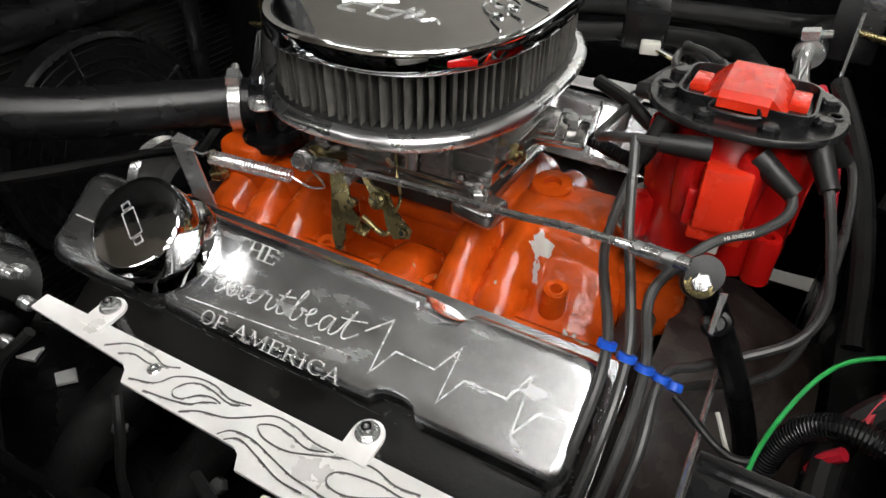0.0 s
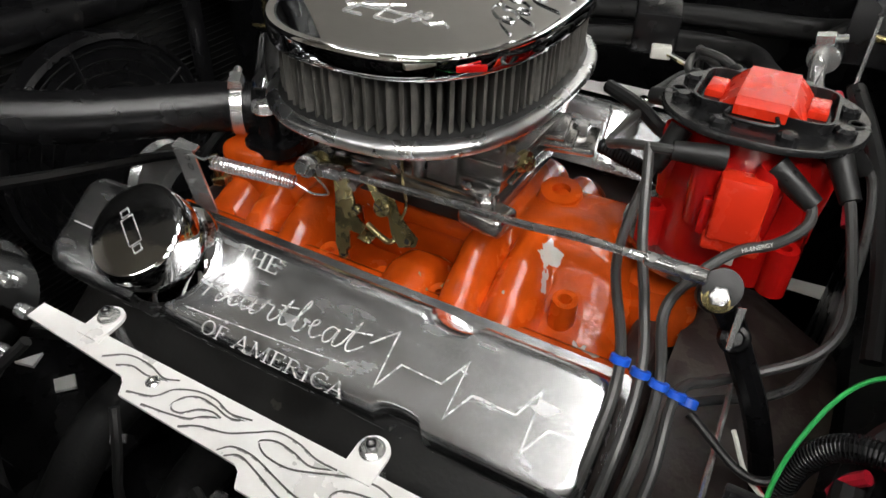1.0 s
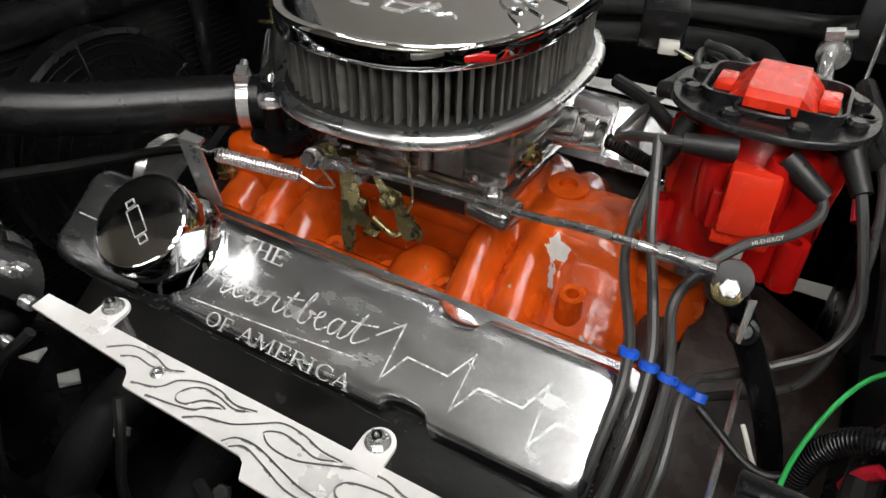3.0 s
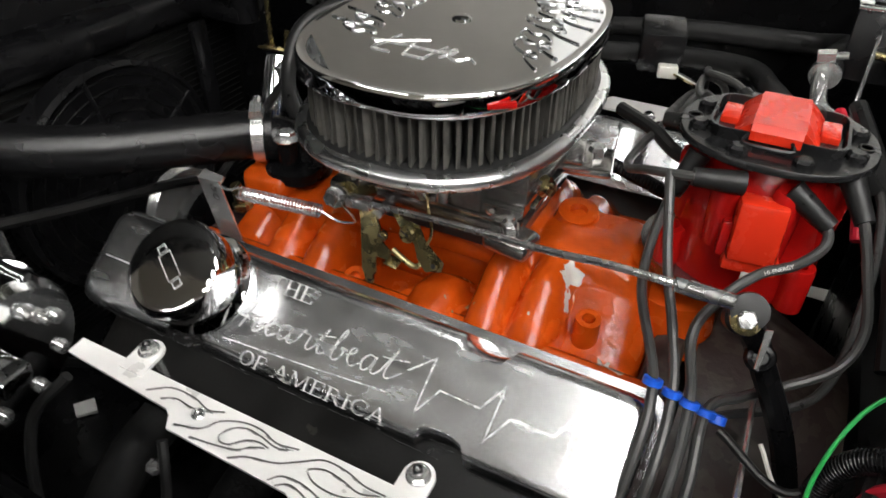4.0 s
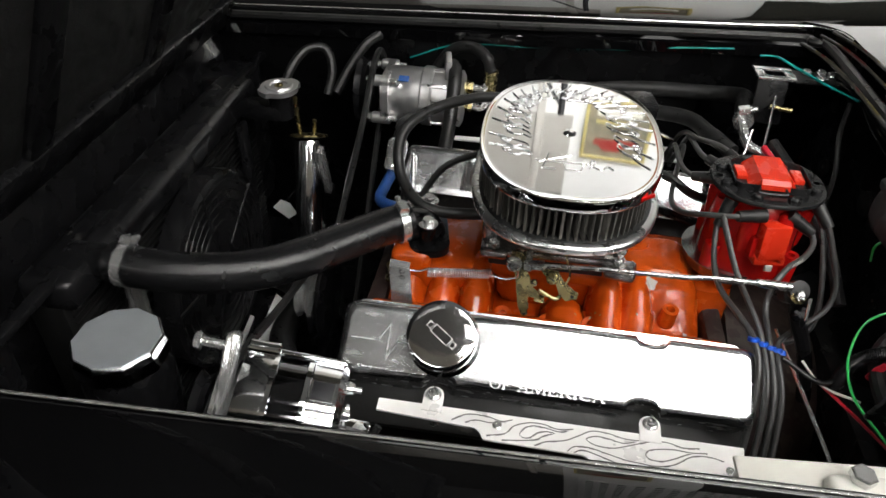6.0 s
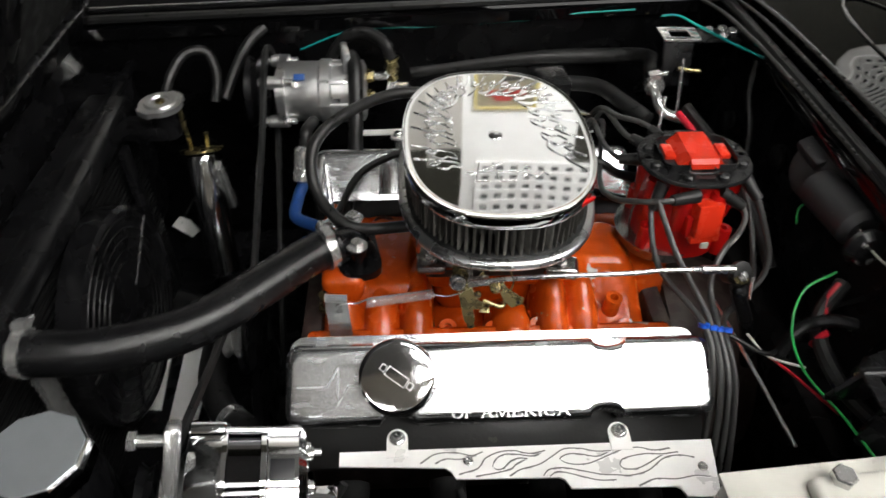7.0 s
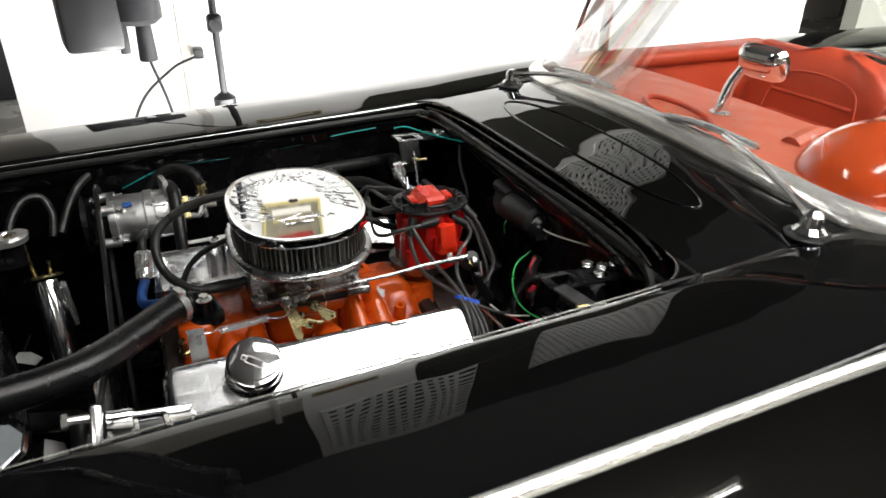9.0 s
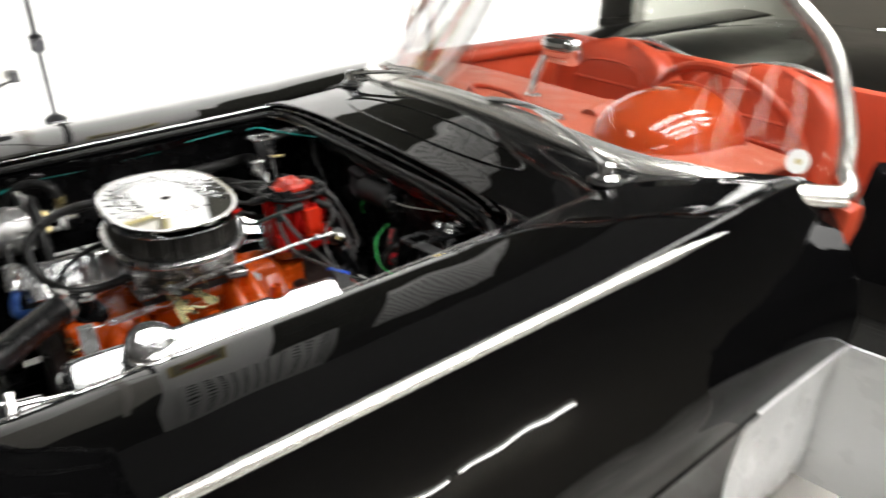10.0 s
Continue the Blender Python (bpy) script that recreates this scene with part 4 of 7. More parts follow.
part("hub", lathe([(0.05, -0.02), (0.05, 0.005), (0.035, 0.022), (0.01, 0.028)], wc, wn, 24), CHROME, wheel)
part("column", cyl(wc - wn * 0.3, wc - wn * 0.02, 0.028), VINYL, wheel)


def bucket_seat(y, label):
    s = thing("bucket_seat", (1.3, y, 0.34), label, "seat", "bucket seats")
    loops = []
    for i in range(19):
        k = i / 18
        z = 0.42 + 0.585 * k
        w = 0.25 * math.sqrt(max(0.02, 1 - max(0, (k - 0.72) / 0.285) ** 2.6))
        th = 0.06 * math.sqrt(max(0.04, 1 - max(0, (k - 0.86) / 0.142) ** 2))
        x = 1.56 + 0.10 * k
        row = []
        for j in range(28):
            a = 2 * math.pi * j / 28
            c, q = math.cos(a), math.sin(a)
            yy = math.copysign(abs(c) ** 0.55, c)
            xx = math.copysign(abs(q) ** 0.7, q)
            wrap = 0.035 * abs(yy) ** 3 if q < 0 else 0
            row.append(V(x + th * xx - wrap, y + w * yy, z))
        loops.append(row)
    back = part("backrest", rings(loops), VINYL, s, "red vinyl backrest", 60)
    def front(yy, z):
        k = (z - 0.42) / 0.585
        return V(1.56 + 0.10 * k - 0.058 - 0.035 * abs(yy / 0.25) ** 3, y + yy, z)
    for k in range(6):
        z = 0.56 + k * 0.062
        part("pleat", tube([front(yy, z) for yy in (-0.14, -0.07, 0, 0.07, 0.14)], 0.006, 3, 6), VINYL, back)
    part("piping", tube([front(yy, z) for yy, z in ((-0.16, 0.5), (-0.165, 0.7), (-0.15, 0.87), (-0.11, 0.925), (0, 0.94), (0.11, 0.925), (0.15, 0.87), (0.165, 0.7), (0.16, 0.5))], 0.004, 5, 6), VINYL, back)
    part("cushion", box((1.33, y, 0.44), (0.48, 0.47, 0.18), (0, 6, 0), 0.05, seg=3), VINYL, s, "red vinyl cushion")
    return s


bucket_seat(YC + 0.27, "red vinyl passenger bucket seat with pleated back")
bucket_seat(YC - 0.27, "red vinyl driver's bucket seat with pleated back")
for side in (1,):
    y = YC + side * 0.62
    dp = thing("door_panel", (1.4, y, 0.5), "red vinyl inner door trim panel", "door trim", "door trims")
    part("panel", box((1.36, y, 0.70), (0.84, 0.03, 0.46), r=0.012), VINYL, dp)
    part("top_roll", box((1.36, y + side * 0.03, 0.938), (0.84, 0.12, 0.045), r=0.018, seg=3), VINYL, dp, "padded red top roll")
    part("handle", tube([(1.2, y - side * 0.02, 0.8), (1.2, y - side * 0.05, 0.82), (1.3, y - side * 0.05, 0.82)], 0.008), CHROME, dp, "chrome door handle")
vw = thing("quarter_light", (1.09, YC + 0.7, 0.93), "narrow clear quarter light in a chrome frame", "window")
part("frame", tube([(1.0, YC + 0.70, 0.94), (1.1, YC + 0.68, 1.25)], 0.007, 4, 8), CHROME, vw)
part("latch", tube([(1.06, YC + 0.66, 0.98), (1.07, YC + 0.65, 1.03)], 0.006, 4, 8), CHROME, vw)
part("shelf_panel", box((1.15, 0.65, 0.925), (0.2, 0.12, 0.02), r=0.006), VINYL, dash)
part("rear_wall", box((1.74, YC, 0.72), (0.05, 1.26, 0.5), r=0.015), VINYL, dash, "red vinyl bulkhead behind the seats")
part("cockpit_floor", box((1.2, YC, 0.3), (1.3, 1.3, 0.03)), VINYL, dash, "red carpet")
part("tunnel", box((1.2, YC, 0.42), (1.1, 0.2, 0.3), r=0.05, seg=3), VINYL, dash)
part("kick_panel", box((1.1, YC - 0.62, 0.6), (0.2, 0.02, 0.55), r=0.006), VINYL, dash, "red kick panel")


def deck_z(x, y):
    """Rear deck with a fairing behind each seat."""
    q = abs(y - YC)
    hump_ = math.exp(-((q - 0.27) / 0.17) ** 2)
    fade = max(0.0, 1 - (x - 1.78) / 0.9)
    return 0.945 + 0.045 * hump_ * fade + 0.03 * math.sin(math.pi * min(1, (x - 1.78) / 1.2)) * (1 - (q / 0.62) ** 2) - 0.03 * (q / 0.6) ** 4


loops = [[V(1.765 + 1.23 * i / 16, YC - 0.6 + 1.2 * j / 48, deck_z(1.765 + 1.23 * i / 16, YC - 0.6 + 1.2 * j / 48)) for j in range(49)] for i in range(17)]
part("rear_deck", sheet(loops, 0.004), GLOSS, car, "glossy black rear deck with twin fairings", 50)
part("deck_moulding", tube([(1.765, YC + 0.6 * k / 24, deck_z(1.765, YC + 0.6 * k / 24) + 0.002) for k in range(-24, 25)], 0.009, 1, 8), TRIM, car, "chrome cockpit moulding")

stk = thing("windscreen_sticker", (1.0, -0.72, 1.0), "round white inspection sticker with a yellow centre on the glass", "sticker")
sp = ws_base(YC - 0.735).lerp(ws_top(YC - 0.735), 0.16)
sn = V(-0.55, -0.75, 0.25).normalized()
part("disc", lathe([(0.0, 0), (0.024, 0.0), (0.024, 0.0006), (0.0, 0.0006)], sp + sn * 0.012, sn, 24), WHITE, stk)
part("centre", lathe([(0.0, 0), (0.006, 0.0), (0.006, 0.0006), (0.0, 0.0006)], sp + sn * 0.0135, sn, 16), POSTERYEL, stk)


# ---- the engine ----
EY = -0.012  # the engine's centre line
COVER_N, COVER_V = V(0, -0.592, 0.806), V(0, 0.806, 0.592)


def on_cover(u, v, n=0.729):
    """A point of the driver's-side rocker cover: along the engine, up its slope, off its face."""
    return V(u, 0, 0) + COVER_V * v + COVER_N * n


def mirrored(p):
    return V(p.x, 2 * EY - p.y, p.z)


def flip(bm):
    for v in bm.verts:
        v.co.y = 2 * EY - v.co.y
    bmesh.ops.reverse_faces(bm, faces=bm.faces)
    return bm


def cover_body():
    out = []
    lo, hi, u0, u1 = 0.172, 0.266, -0.258, 0.257
    rc = 0.016
    def corner(cu, cv, a0):
        return [(cu + rc * math.cos(radians(a0 + k * 18)), cv + rc * math.sin(radians(a0 + k * 18))) for k in range(6)]
    out += corner(u1 - rc, lo + rc, -90)
    out += corner(u1 - rc, hi - rc, 0)
    for c in (0.133, -0.133):
        out += [(c + 0.021 * math.cos(radians(a)), hi - 0.009 * math.sin(radians(a))) for a in range(0, 181, 20)]
    out += corner(u0 + rc, hi - rc, 90)
    out += corner(u0 + rc, lo + rc, 180)
    for c in (-0.126, 0.126):
        out += [(c - 0.021 * math.cos(radians(a)), lo + 0.010 * math.sin(radians(a))) for a in range(0, 181, 20)]
    b = bmesh.new()
    mid = (lo + hi) / 2
    def ring(n, grow):
        return [on_cover(u * (1 + grow / 0.258), mid + (v - mid) * (1 + grow / 0.047), n) for u, v in out]
    rings([ring(0.655, 0.006), ring(0.66, 0.006), ring(0.709, 0.0012), ring(0.7155, 0.0006), ring(0.7215, -0.0009), ring(0.726, -0.0038), ring(0.7283, -0.0075), ring(0.729, -0.0108), ring(0.729, -0.0125)], b)
    return b


def cover_flange():
    b = bmesh.new()
    o = rounded(0.53, 0.125, 0.02)
    rings([[on_cover(u, 0.219 + v, n) for u, v in o] for n in (0.646, 0.655)], b)
    return b


vc = thing("rocker_cover", on_cover(0, 0.219, 0.646), "polished aluminium rocker cover engraved with lettering and a pulse line", "rocker cover", "rocker covers")
body = part("cover", cover_body(), POLISHED, vc, "polished aluminium casting", 40)
part("flange", cover_flange(), POLISHED, vc)
LIFT = 0.0006
b = bmesh.new()
pulse = [(0.079, 0.222), (0.097, 0.238), (0.096, 0.195), (0.109, 0.217), (0.142, 0.216), (0.155, 0.237), (0.153, 0.195), (0.166, 0.217), (0.199, 0.217), (0.210, 0.239), (0.211, 0.196), (0.223, 0.216), (0.241, 0.218)]
ribbon([on_cover(u, v) for u, v in pulse], COVER_N, 0.0012, LIFT, b, smooth=False)
part("pulse_line", b, ENGRAVED, body, "bright engraved heartbeat trace")
b = ribbon([on_cover(u, v) for u, v in ((-0.243, 0.217), (-0.208, 0.217), (-0.195, 0.239), (-0.195, 0.196), (-0.183, 0.218), (-0.165, 0.217))], COVER_N, 0.0012, LIFT, smooth=False)
part("pulse_line", b, ENGRAVED, body)
b = ribbon([on_cover(u, v) for u, v in ((-0.086, 0.190), (0.0, 0.1955), (0.074, 0.2015))], COVER_N, 0.001, LIFT)
part("underline", b, ENGRAVED, body)
# serif capitals, stroke by stroke on a unit em: (thickness, points)
TH, TN, SE = 0.17, 0.075, 0.065
foot = lambda x, y, w=0.34: (SE, ((x - w / 2, y), (x + w / 2, y)))
arc = lambda cx, cy, rx, ry, a0, a1: tuple((cx + rx * math.cos(radians(a0 + (a1 - a0) * k / 14)), cy + ry * math.sin(radians(a0 + (a1 - a0) * k / 14))) for k in range(15))
CAPITALS = {
    "T": (0.85, ((TH, ((0.42, 0), (0.42, 1))), (TN, ((0.03, 0.97), (0.81, 0.97))), (TN, ((0.03, 0.97), (0.03, 0.76))), (TN, ((0.81, 0.97), (0.81, 0.76))), foot(0.42, 0.03))),
    "H": (1.0, ((TH, ((0.2, 0), (0.2, 1))), (TH, ((0.78, 0), (0.78, 1))), (TN, ((0.2, 0.5), (0.78, 0.5))), foot(0.2, 0.03), foot(0.2, 0.97), foot(0.78, 0.03), foot(0.78, 0.97))),
    "E": (0.86, ((TH, ((0.2, 0), (0.2, 1))), (TN, ((0.03, 0.97), (0.72, 0.97))), (TN, ((0.2, 0.52), (0.52, 0.52))), (TN, ((0.03, 0.03), (0.76, 0.03))), (TN, ((0.72, 0.97), (0.72, 0.76))), (TN, ((0.52, 0.4), (0.52, 0.64))), (TN, ((0.76, 0.03), (0.78, 0.26))))),
    "O": (1.02, ((TN, arc(0.5, 0.5, 0.44, 0.48, 0, 360)), (TN, arc(0.5, 0.5, 0.36, 0.47, 0, 360)))),
    "F": (0.8, ((TH, ((0.2, 0), (0.2, 1))), (TN, ((0.03, 0.97), (0.72, 0.97))), (TN, ((0.2, 0.52), (0.52, 0.52))), (TN, ((0.72, 0.97), (0.72, 0.76))), (TN, ((0.52, 0.4), (0.52, 0.64))), foot(0.2, 0.03))),
    "A": (0.98, ((TN, ((0.13, 0.02), (0.48, 1.0))), (TH, ((0.46, 1.0), (0.82, 0.02))), (TN, ((0.26, 0.36), (0.68, 0.36))), foot(0.13, 0.03, 0.26), foot(0.82, 0.03))),
    "M": (1.22, ((TN, ((0.16, 0), (0.19, 1))), (TH, ((0.21, 0.98), (0.58, 0.06))), (TN, ((0.58, 0.06), (0.96, 0.98))), (TH, ((0.99, 1), (1.02, 0))), foot(0.16, 0.03, 0.28), foot(1.02, 0.03), foot(0.14, 0.97, 0.22), foot(1.03, 0.97, 0.24))),
    "R": (0.98, ((TH, ((0.2, 0), (0.2, 1))), (TN, ((0.03, 0.97), (0.42, 0.97))), (TN * 1.3, arc(0.4, 0.74, 0.28, 0.23, 90, -90)), (TN, ((0.2, 0.51), (0.42, 0.51))), (TH * 0.9, ((0.42, 0.5), (0.82, 0.03))), foot(0.2, 0.03), foot(0.86, 0.03, 0.2))),
    "I": (0.46, ((TH, ((0.2, 0), (0.2, 1))), foot(0.2, 0.03), foot(0.2, 0.97))),
    "C": (0.94, ((TN, arc(0.5, 0.5, 0.44, 0.48, 45, 315)), (TN, arc(0.53, 0.5, 0.40, 0.47, 90, 270)), (TN, ((0.82, 0.95), (0.82, 0.7))))),
}


def capitals(text, u0, v0, height, width, name="lettering"):
    """Engraved serif capitals on the cover's face."""
    total = sum(CAPITALS[c][0] for c in text)
    k, u = width / total, u0
    for c in text:
        w, strokes = CAPITALS[c]
        bm = bmesh.new()
        for j, (t, pts) in enumerate(strokes):
            ribbon([on_cover(u + x * k, v0 + y * height) for x, y in pts], COVER_N, t * height * 0.82, LIFT + 0.00004 * j, bm, smooth=False)
        part(name, bm, ENGRAVED, body)
        u += w * k


capitals("THE", -0.066, 0.2415, 0.0135, 0.045)
capitals("OF", -0.063, 0.1765, 0.0118, 0.0265)
capitals("AMERICA", -0.029, 0.1765, 0.0118, 0.107)
# the script word, one pen line a letter, on a unit em
SCRIPT = (
    ("H", ((-0.25, 0.1), (-0.1, 0.45), (0.3, 0.95), (0.2, 0.55), (0.05, 0.0))),
    ("H", ((0.72, 1.0), (0.58, 0.6), (0.45, 0.1), (0.55, 0.02), (0.7, 0.2))),
    ("H", ((0.05, 0.42), (0.35, 0.46), (0.72, 0.55))),
    ("e", ((0.70, 0.2), (0.95, 0.4), (0.98, 0.55), (0.86, 0.5), (0.82, 0.2), (0.95, 0.03), (1.18, 0.2))),
    ("a", ((1.55, 0.5), (1.35, 0.52), (1.22, 0.3), (1.28, 0.05), (1.45, 0.15), (1.56, 0.5), (1.53, 0.1), (1.62, 0.04), (1.78, 0.2))),
    ("r", ((1.78, 0.2), (1.92, 0.58), (1.97, 0.48), (2.12, 0.47), (2.08, 0.15), (2.17, 0.04), (2.32, 0.2))),
    ("t", ((2.32, 0.2), (2.55, 0.85), (2.42, 0.3), (2.45, 0.06), (2.58, 0.08), (2.76, 0.25))),
    ("t", ((2.3, 0.58), (2.5, 0.6), (2.78, 0.66))),
    ("b", ((2.76, 0.25), (3.02, 0.8), (3.0, 0.98), (2.88, 0.6), (2.84, 0.1), (3.0, 0.05), (3.12, 0.3), (3.05, 0.45), (3.22, 0.42))),
    ("e", ((3.22, 0.3), (3.42, 0.42), (3.44, 0.56), (3.32, 0.5), (3.29, 0.2), (3.42, 0.03), (3.64, 0.2))),
    ("a", ((4.0, 0.5), (3.82, 0.52), (3.68, 0.3), (3.74, 0.05), (3.9, 0.15), (4.02, 0.5), (3.98, 0.1), (4.08, 0.04), (4.22, 0.2))),
    ("t", ((4.22, 0.2), (4.48, 0.9), (4.34, 0.3), (4.38, 0.06), (4.52, 0.1), (4.75, 0.32))),
    ("t", ((4.15, 0.6), (4.45, 0.62), (4.85, 0.7))),
)
b = bmesh.new()
for _, pts in SCRIPT:
    ribbon([on_cover(-0.078 + x * 0.0322, 0.2035 + 0.0012 * x + y * 0.027) for x, y in pts], COVER_N, 0.0011, LIFT, b, n=5)
part("script_lettering", b, ENGRAVED, body, "bright engraved script word")

# far rocker cover: the same casting mirrored
vf = thing("rocker_cover", mirrored(on_cover(0, 0.219, 0.646)), "polished aluminium rocker cover under the far plug leads", "rocker cover", "rocker covers")
part("cover", flip(cover_body()), POLISHED, vf, "", 40)
part("flange", flip(cover_flange()), POLISHED, vf)

# oil filler cap
cap = thing("oil_filler_cap", on_cover(-0.125, 0.2257), "chrome push-in oil filler cap with a stamped emblem", "filler cap")
cb = on_cover(-0.125, 0.2257)
part("skirt", lathe([(0.036, 0), (0.0455, 0.001), (0.0455, 0.005), (0.041, 0.010), (0.0385, 0.016), (0.0385, 0.020)], cb, COVER_N, 48), CHROME, cap, "flared chrome skirt")
top = part("top", lathe([(0.036, 0.020), (0.0415, 0.022), (0.043, 0.027), (0.043, 0.046), (0.0422, 0.0488), (0.040, 0.0503), (0.037, 0.0510), (0.025, 0.0517), (0.012, 0.0521), (0.0, 0.0522)], cb, COVER_N, 48), CAPTOP, cap, "chrome dome")
b = bmesh.new()
cu = V(0.55, 0.6, 0.45).normalized()
cu = (cu - COVER_N * cu.dot(COVER_N)).normalized()
cu = COVER_N.cross(cu)
cv = COVER_N.cross(cu)
ct = cb + COVER_N * 0.0522
for a0, b0, w, h in ((0.0, 0.0, 0.026, 0.011), (-0.018, 0.0, 0.006, 0.007), (0.018, 0.0, 0.006, 0.007)):
    o = [(a0 - w / 2, b0 - h / 2), (a0 + w / 2, b0 - h / 2), (a0 + w / 2, b0 + h / 2), (a0 - w / 2, b0 + h / 2), (a0 - w / 2, b0 - h / 2)]
    ribbon([ct + cu * x + cv * y for x, y in o], COVER_N, 0.0008, 0.0003, b, smooth=False)
part("stamped_emblem", b, ENGRAVED, top, "plain stamped outline")

# flame-engraved plate over the plug leads, held by the cover bolts
PN = V(0, -0.1, 1).normalized()
PU, PV = V(1, 0, 0), PN.cross(V(1, 0, 0)).normalized()
def on_plate(x, y):
    return V(x, y, 0.6985 + 0.1 * (y + 0.335))


PLATE = [(-0.19, -0.349), (-0.074, -0.355), (-0.068, -0.359), (-0.062, -0.368), (0.050, -0.370), (0.056, -0.373), (0.062, -0.383), (0.176, -0.385), (0.181, -0.388), (0.185, -0.397), (0.222, -0.398), (0.23, -0.332), (-0.19, -0.333)]
def plate_mesh():
    b = bmesh.new()
    rings([[on_plate(x, y) - PN * 0.003 for x, y in PLATE], [on_plate(x, y) for x, y in PLATE]], b)
    bevel(b, 0.0008, 1, 50)
    return b


def lead_guard(m, label):
    pl = thing("lead_guard", m(on_plate(0, -0.36)), label, "heat shield", "plug lead guards")
    pm = plate_mesh()
    plate = part("plate", pm if m(V(0, 1, 0)).y > 0 else flip(pm), BRUSHED, pl, "", 40)
    sgn = 1 if m(V(0, 1, 0)).y > 0 else -1
    pn = V(PN.x, PN.y * sgn, PN.z)
    for x in (-0.126, 0.126):
        tab = prism([(-0.012, -0.02)] + [(0.012 * -math.cos(radians(a)), 0.002 + 0.012 * math.sin(radians(a))) for a in range(0, 181, 20)] + [(0.012, -0.02)], on_plate(x, -0.322) + PN * 0.002, PU, PV, 0.003)
        part("tab", tab if sgn > 0 else flip(tab), BRUSHED, plate)
        p = m(on_plate(x, -0.32)) + pn * 0.003
        part("washer", lathe([(0.009, 0), (0.009, 0.0012), (0.0055, 0.0016)], p, pn, 20), ZINC, plate)
        part("nut", hexnut(p + pn * 0.0014, pn, 0.0072, 0.0055), ZINC, plate, "hex nut")
        part("stud_end", lathe([(0.0036, 0.0), (0.0036, 0.0085), (0.0022, 0.0085), (0.0022, 0.0055)], p, pn, 14), DARKALU, plate)
        part("spacer", cyl(p - pn * 0.005, p - pn * 0.06, 0.006), ZINC, plate)
    for x, y in ((-0.048, -0.348), (0.211, -0.364)):
        p = m(on_plate(x, y))
        part("screw", lathe([(0.0055, 0), (0.0055, 0.001), (0.004, 0.002), (0.002, 0.002), (0.002, 0.001)], p, pn, 16), ZINC, plate)
    return pl, plate


pl, plate = lead_guard(lambda p: p, "satin aluminium plate with engraved flames beside the rocker cover")
lead_guard(mirrored, "satin aluminium guard plate beside the far rocker cover")
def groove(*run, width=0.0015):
    """A cut line in the plate: a dark ribbon with a painted highlight along its lower side."""
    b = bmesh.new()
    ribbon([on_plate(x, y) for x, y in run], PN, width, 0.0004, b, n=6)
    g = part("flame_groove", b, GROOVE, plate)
    # the groove's highlight, drawn as a thin bright ribbon
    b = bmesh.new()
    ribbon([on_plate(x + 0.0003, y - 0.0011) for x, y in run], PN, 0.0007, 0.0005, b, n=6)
    part("painted_highlight", b, ENGRAVED, g)


# flame licks from the front end of the plate to its rear
groove((-0.101, -0.349), (-0.084, -0.339), (-0.062, -0.338), (-0.044, -0.342), (-0.031, -0.338))
groove((-0.085, -0.350), (-0.073, -0.345), (-0.057, -0.346), (-0.042, -0.343), (-0.031, -0.338))
groove((-0.059, -0.363), (-0.038, -0.357), (-0.029, -0.346), (-0.013, -0.339), (0.004, -0.338), (0.021, -0.342), (0.039, -0.339))
groove((0.039, -0.339), (0.024, -0.345), (0.007, -0.3425), (-0.007, -0.342), (-0.017, -0.347), (-0.021, -0.355), (-0.018, -0.359), (-0.010, -0.358), (-0.001, -0.350), (0.009, -0.347), (0.018, -0.348))
groove((-0.041, -0.366), (-0.019, -0.363), (-0.002, -0.359), (0.006, -0.353), (0.018, -0.348))
groove((-0.004, -0.367), (0.009, -0.360), (0.030, -0.355), (0.046, -0.346), (0.060, -0.338), (0.078, -0.338), (0.096, -0.342), (0.113, -0.342))
groove((0.113, -0.342), (0.096, -0.348), (0.079, -0.345), (0.065, -0.344), (0.055, -0.348), (0.056, -0.352), (0.066, -0.356), (0.084, -0.356), (0.102, -0.350), (0.123, -0.342), (0.143, -0.339), (0.162, -0.343), (0.180, -0.341))
groove((0.033, -0.368), (0.041, -0.361), (0.058, -0.360), (0.080, -0.365), (0.098, -0.369), (0.112, -0.370))
groove((0.040, -0.369), (0.050, -0.364), (0.069, -0.3685), (0.092, -0.375), (0.112, -0.3755))
groove((0.112, -0.370), (0.130, -0.371), (0.150, -0.366), (0.170, -0.353), (0.188, -0.350), (0.205, -0.353))
groove((0.188, -0.346), (0.170, -0.348), (0.150, -0.347), (0.127, -0.351), (0.120, -0.357), (0.123, -0.363), (0.136, -0.364), (0.150, -0.359), (0.170, -0.349), (0.188, -0.346))
groove((0.135, -0.383), (0.155, -0.376), (0.178, -0.377), (0.200, -0.374), (0.216, -0.376))

# block, heads and intake manifold
# the block's near-black colour carries the shade low in the bay
blk = thing("engine_block", (0, EY, 0.35), "dark rust-mottled cast-iron engine block and heads, bay shade put in the colour", "engine block")
part("block", box((0, EY, 0.47), (0.54, 0.36, 0.26), r=0.02), RUSTSHADE, blk)
for sgn in (-1, 1):
    h = box((0, 0, 0), (0.53, 0.13, 0.10), r=0.008)
    bmesh.ops.transform(h, matrix=Matrix.Translation((0, EY + sgn * 0.205, 0.60)) @ Matrix.Rotation(radians(36.0) * -sgn, 4, "X"), verts=h.verts)
    part("cylinder_head", h, HEADPAINT, blk, "worn grey-black cylinder head")
ex = thing("exhaust_manifold", (0, EY - 0.34, 0.52), "matt near-black cast exhaust manifold below the guard plate", "exhaust manifold")
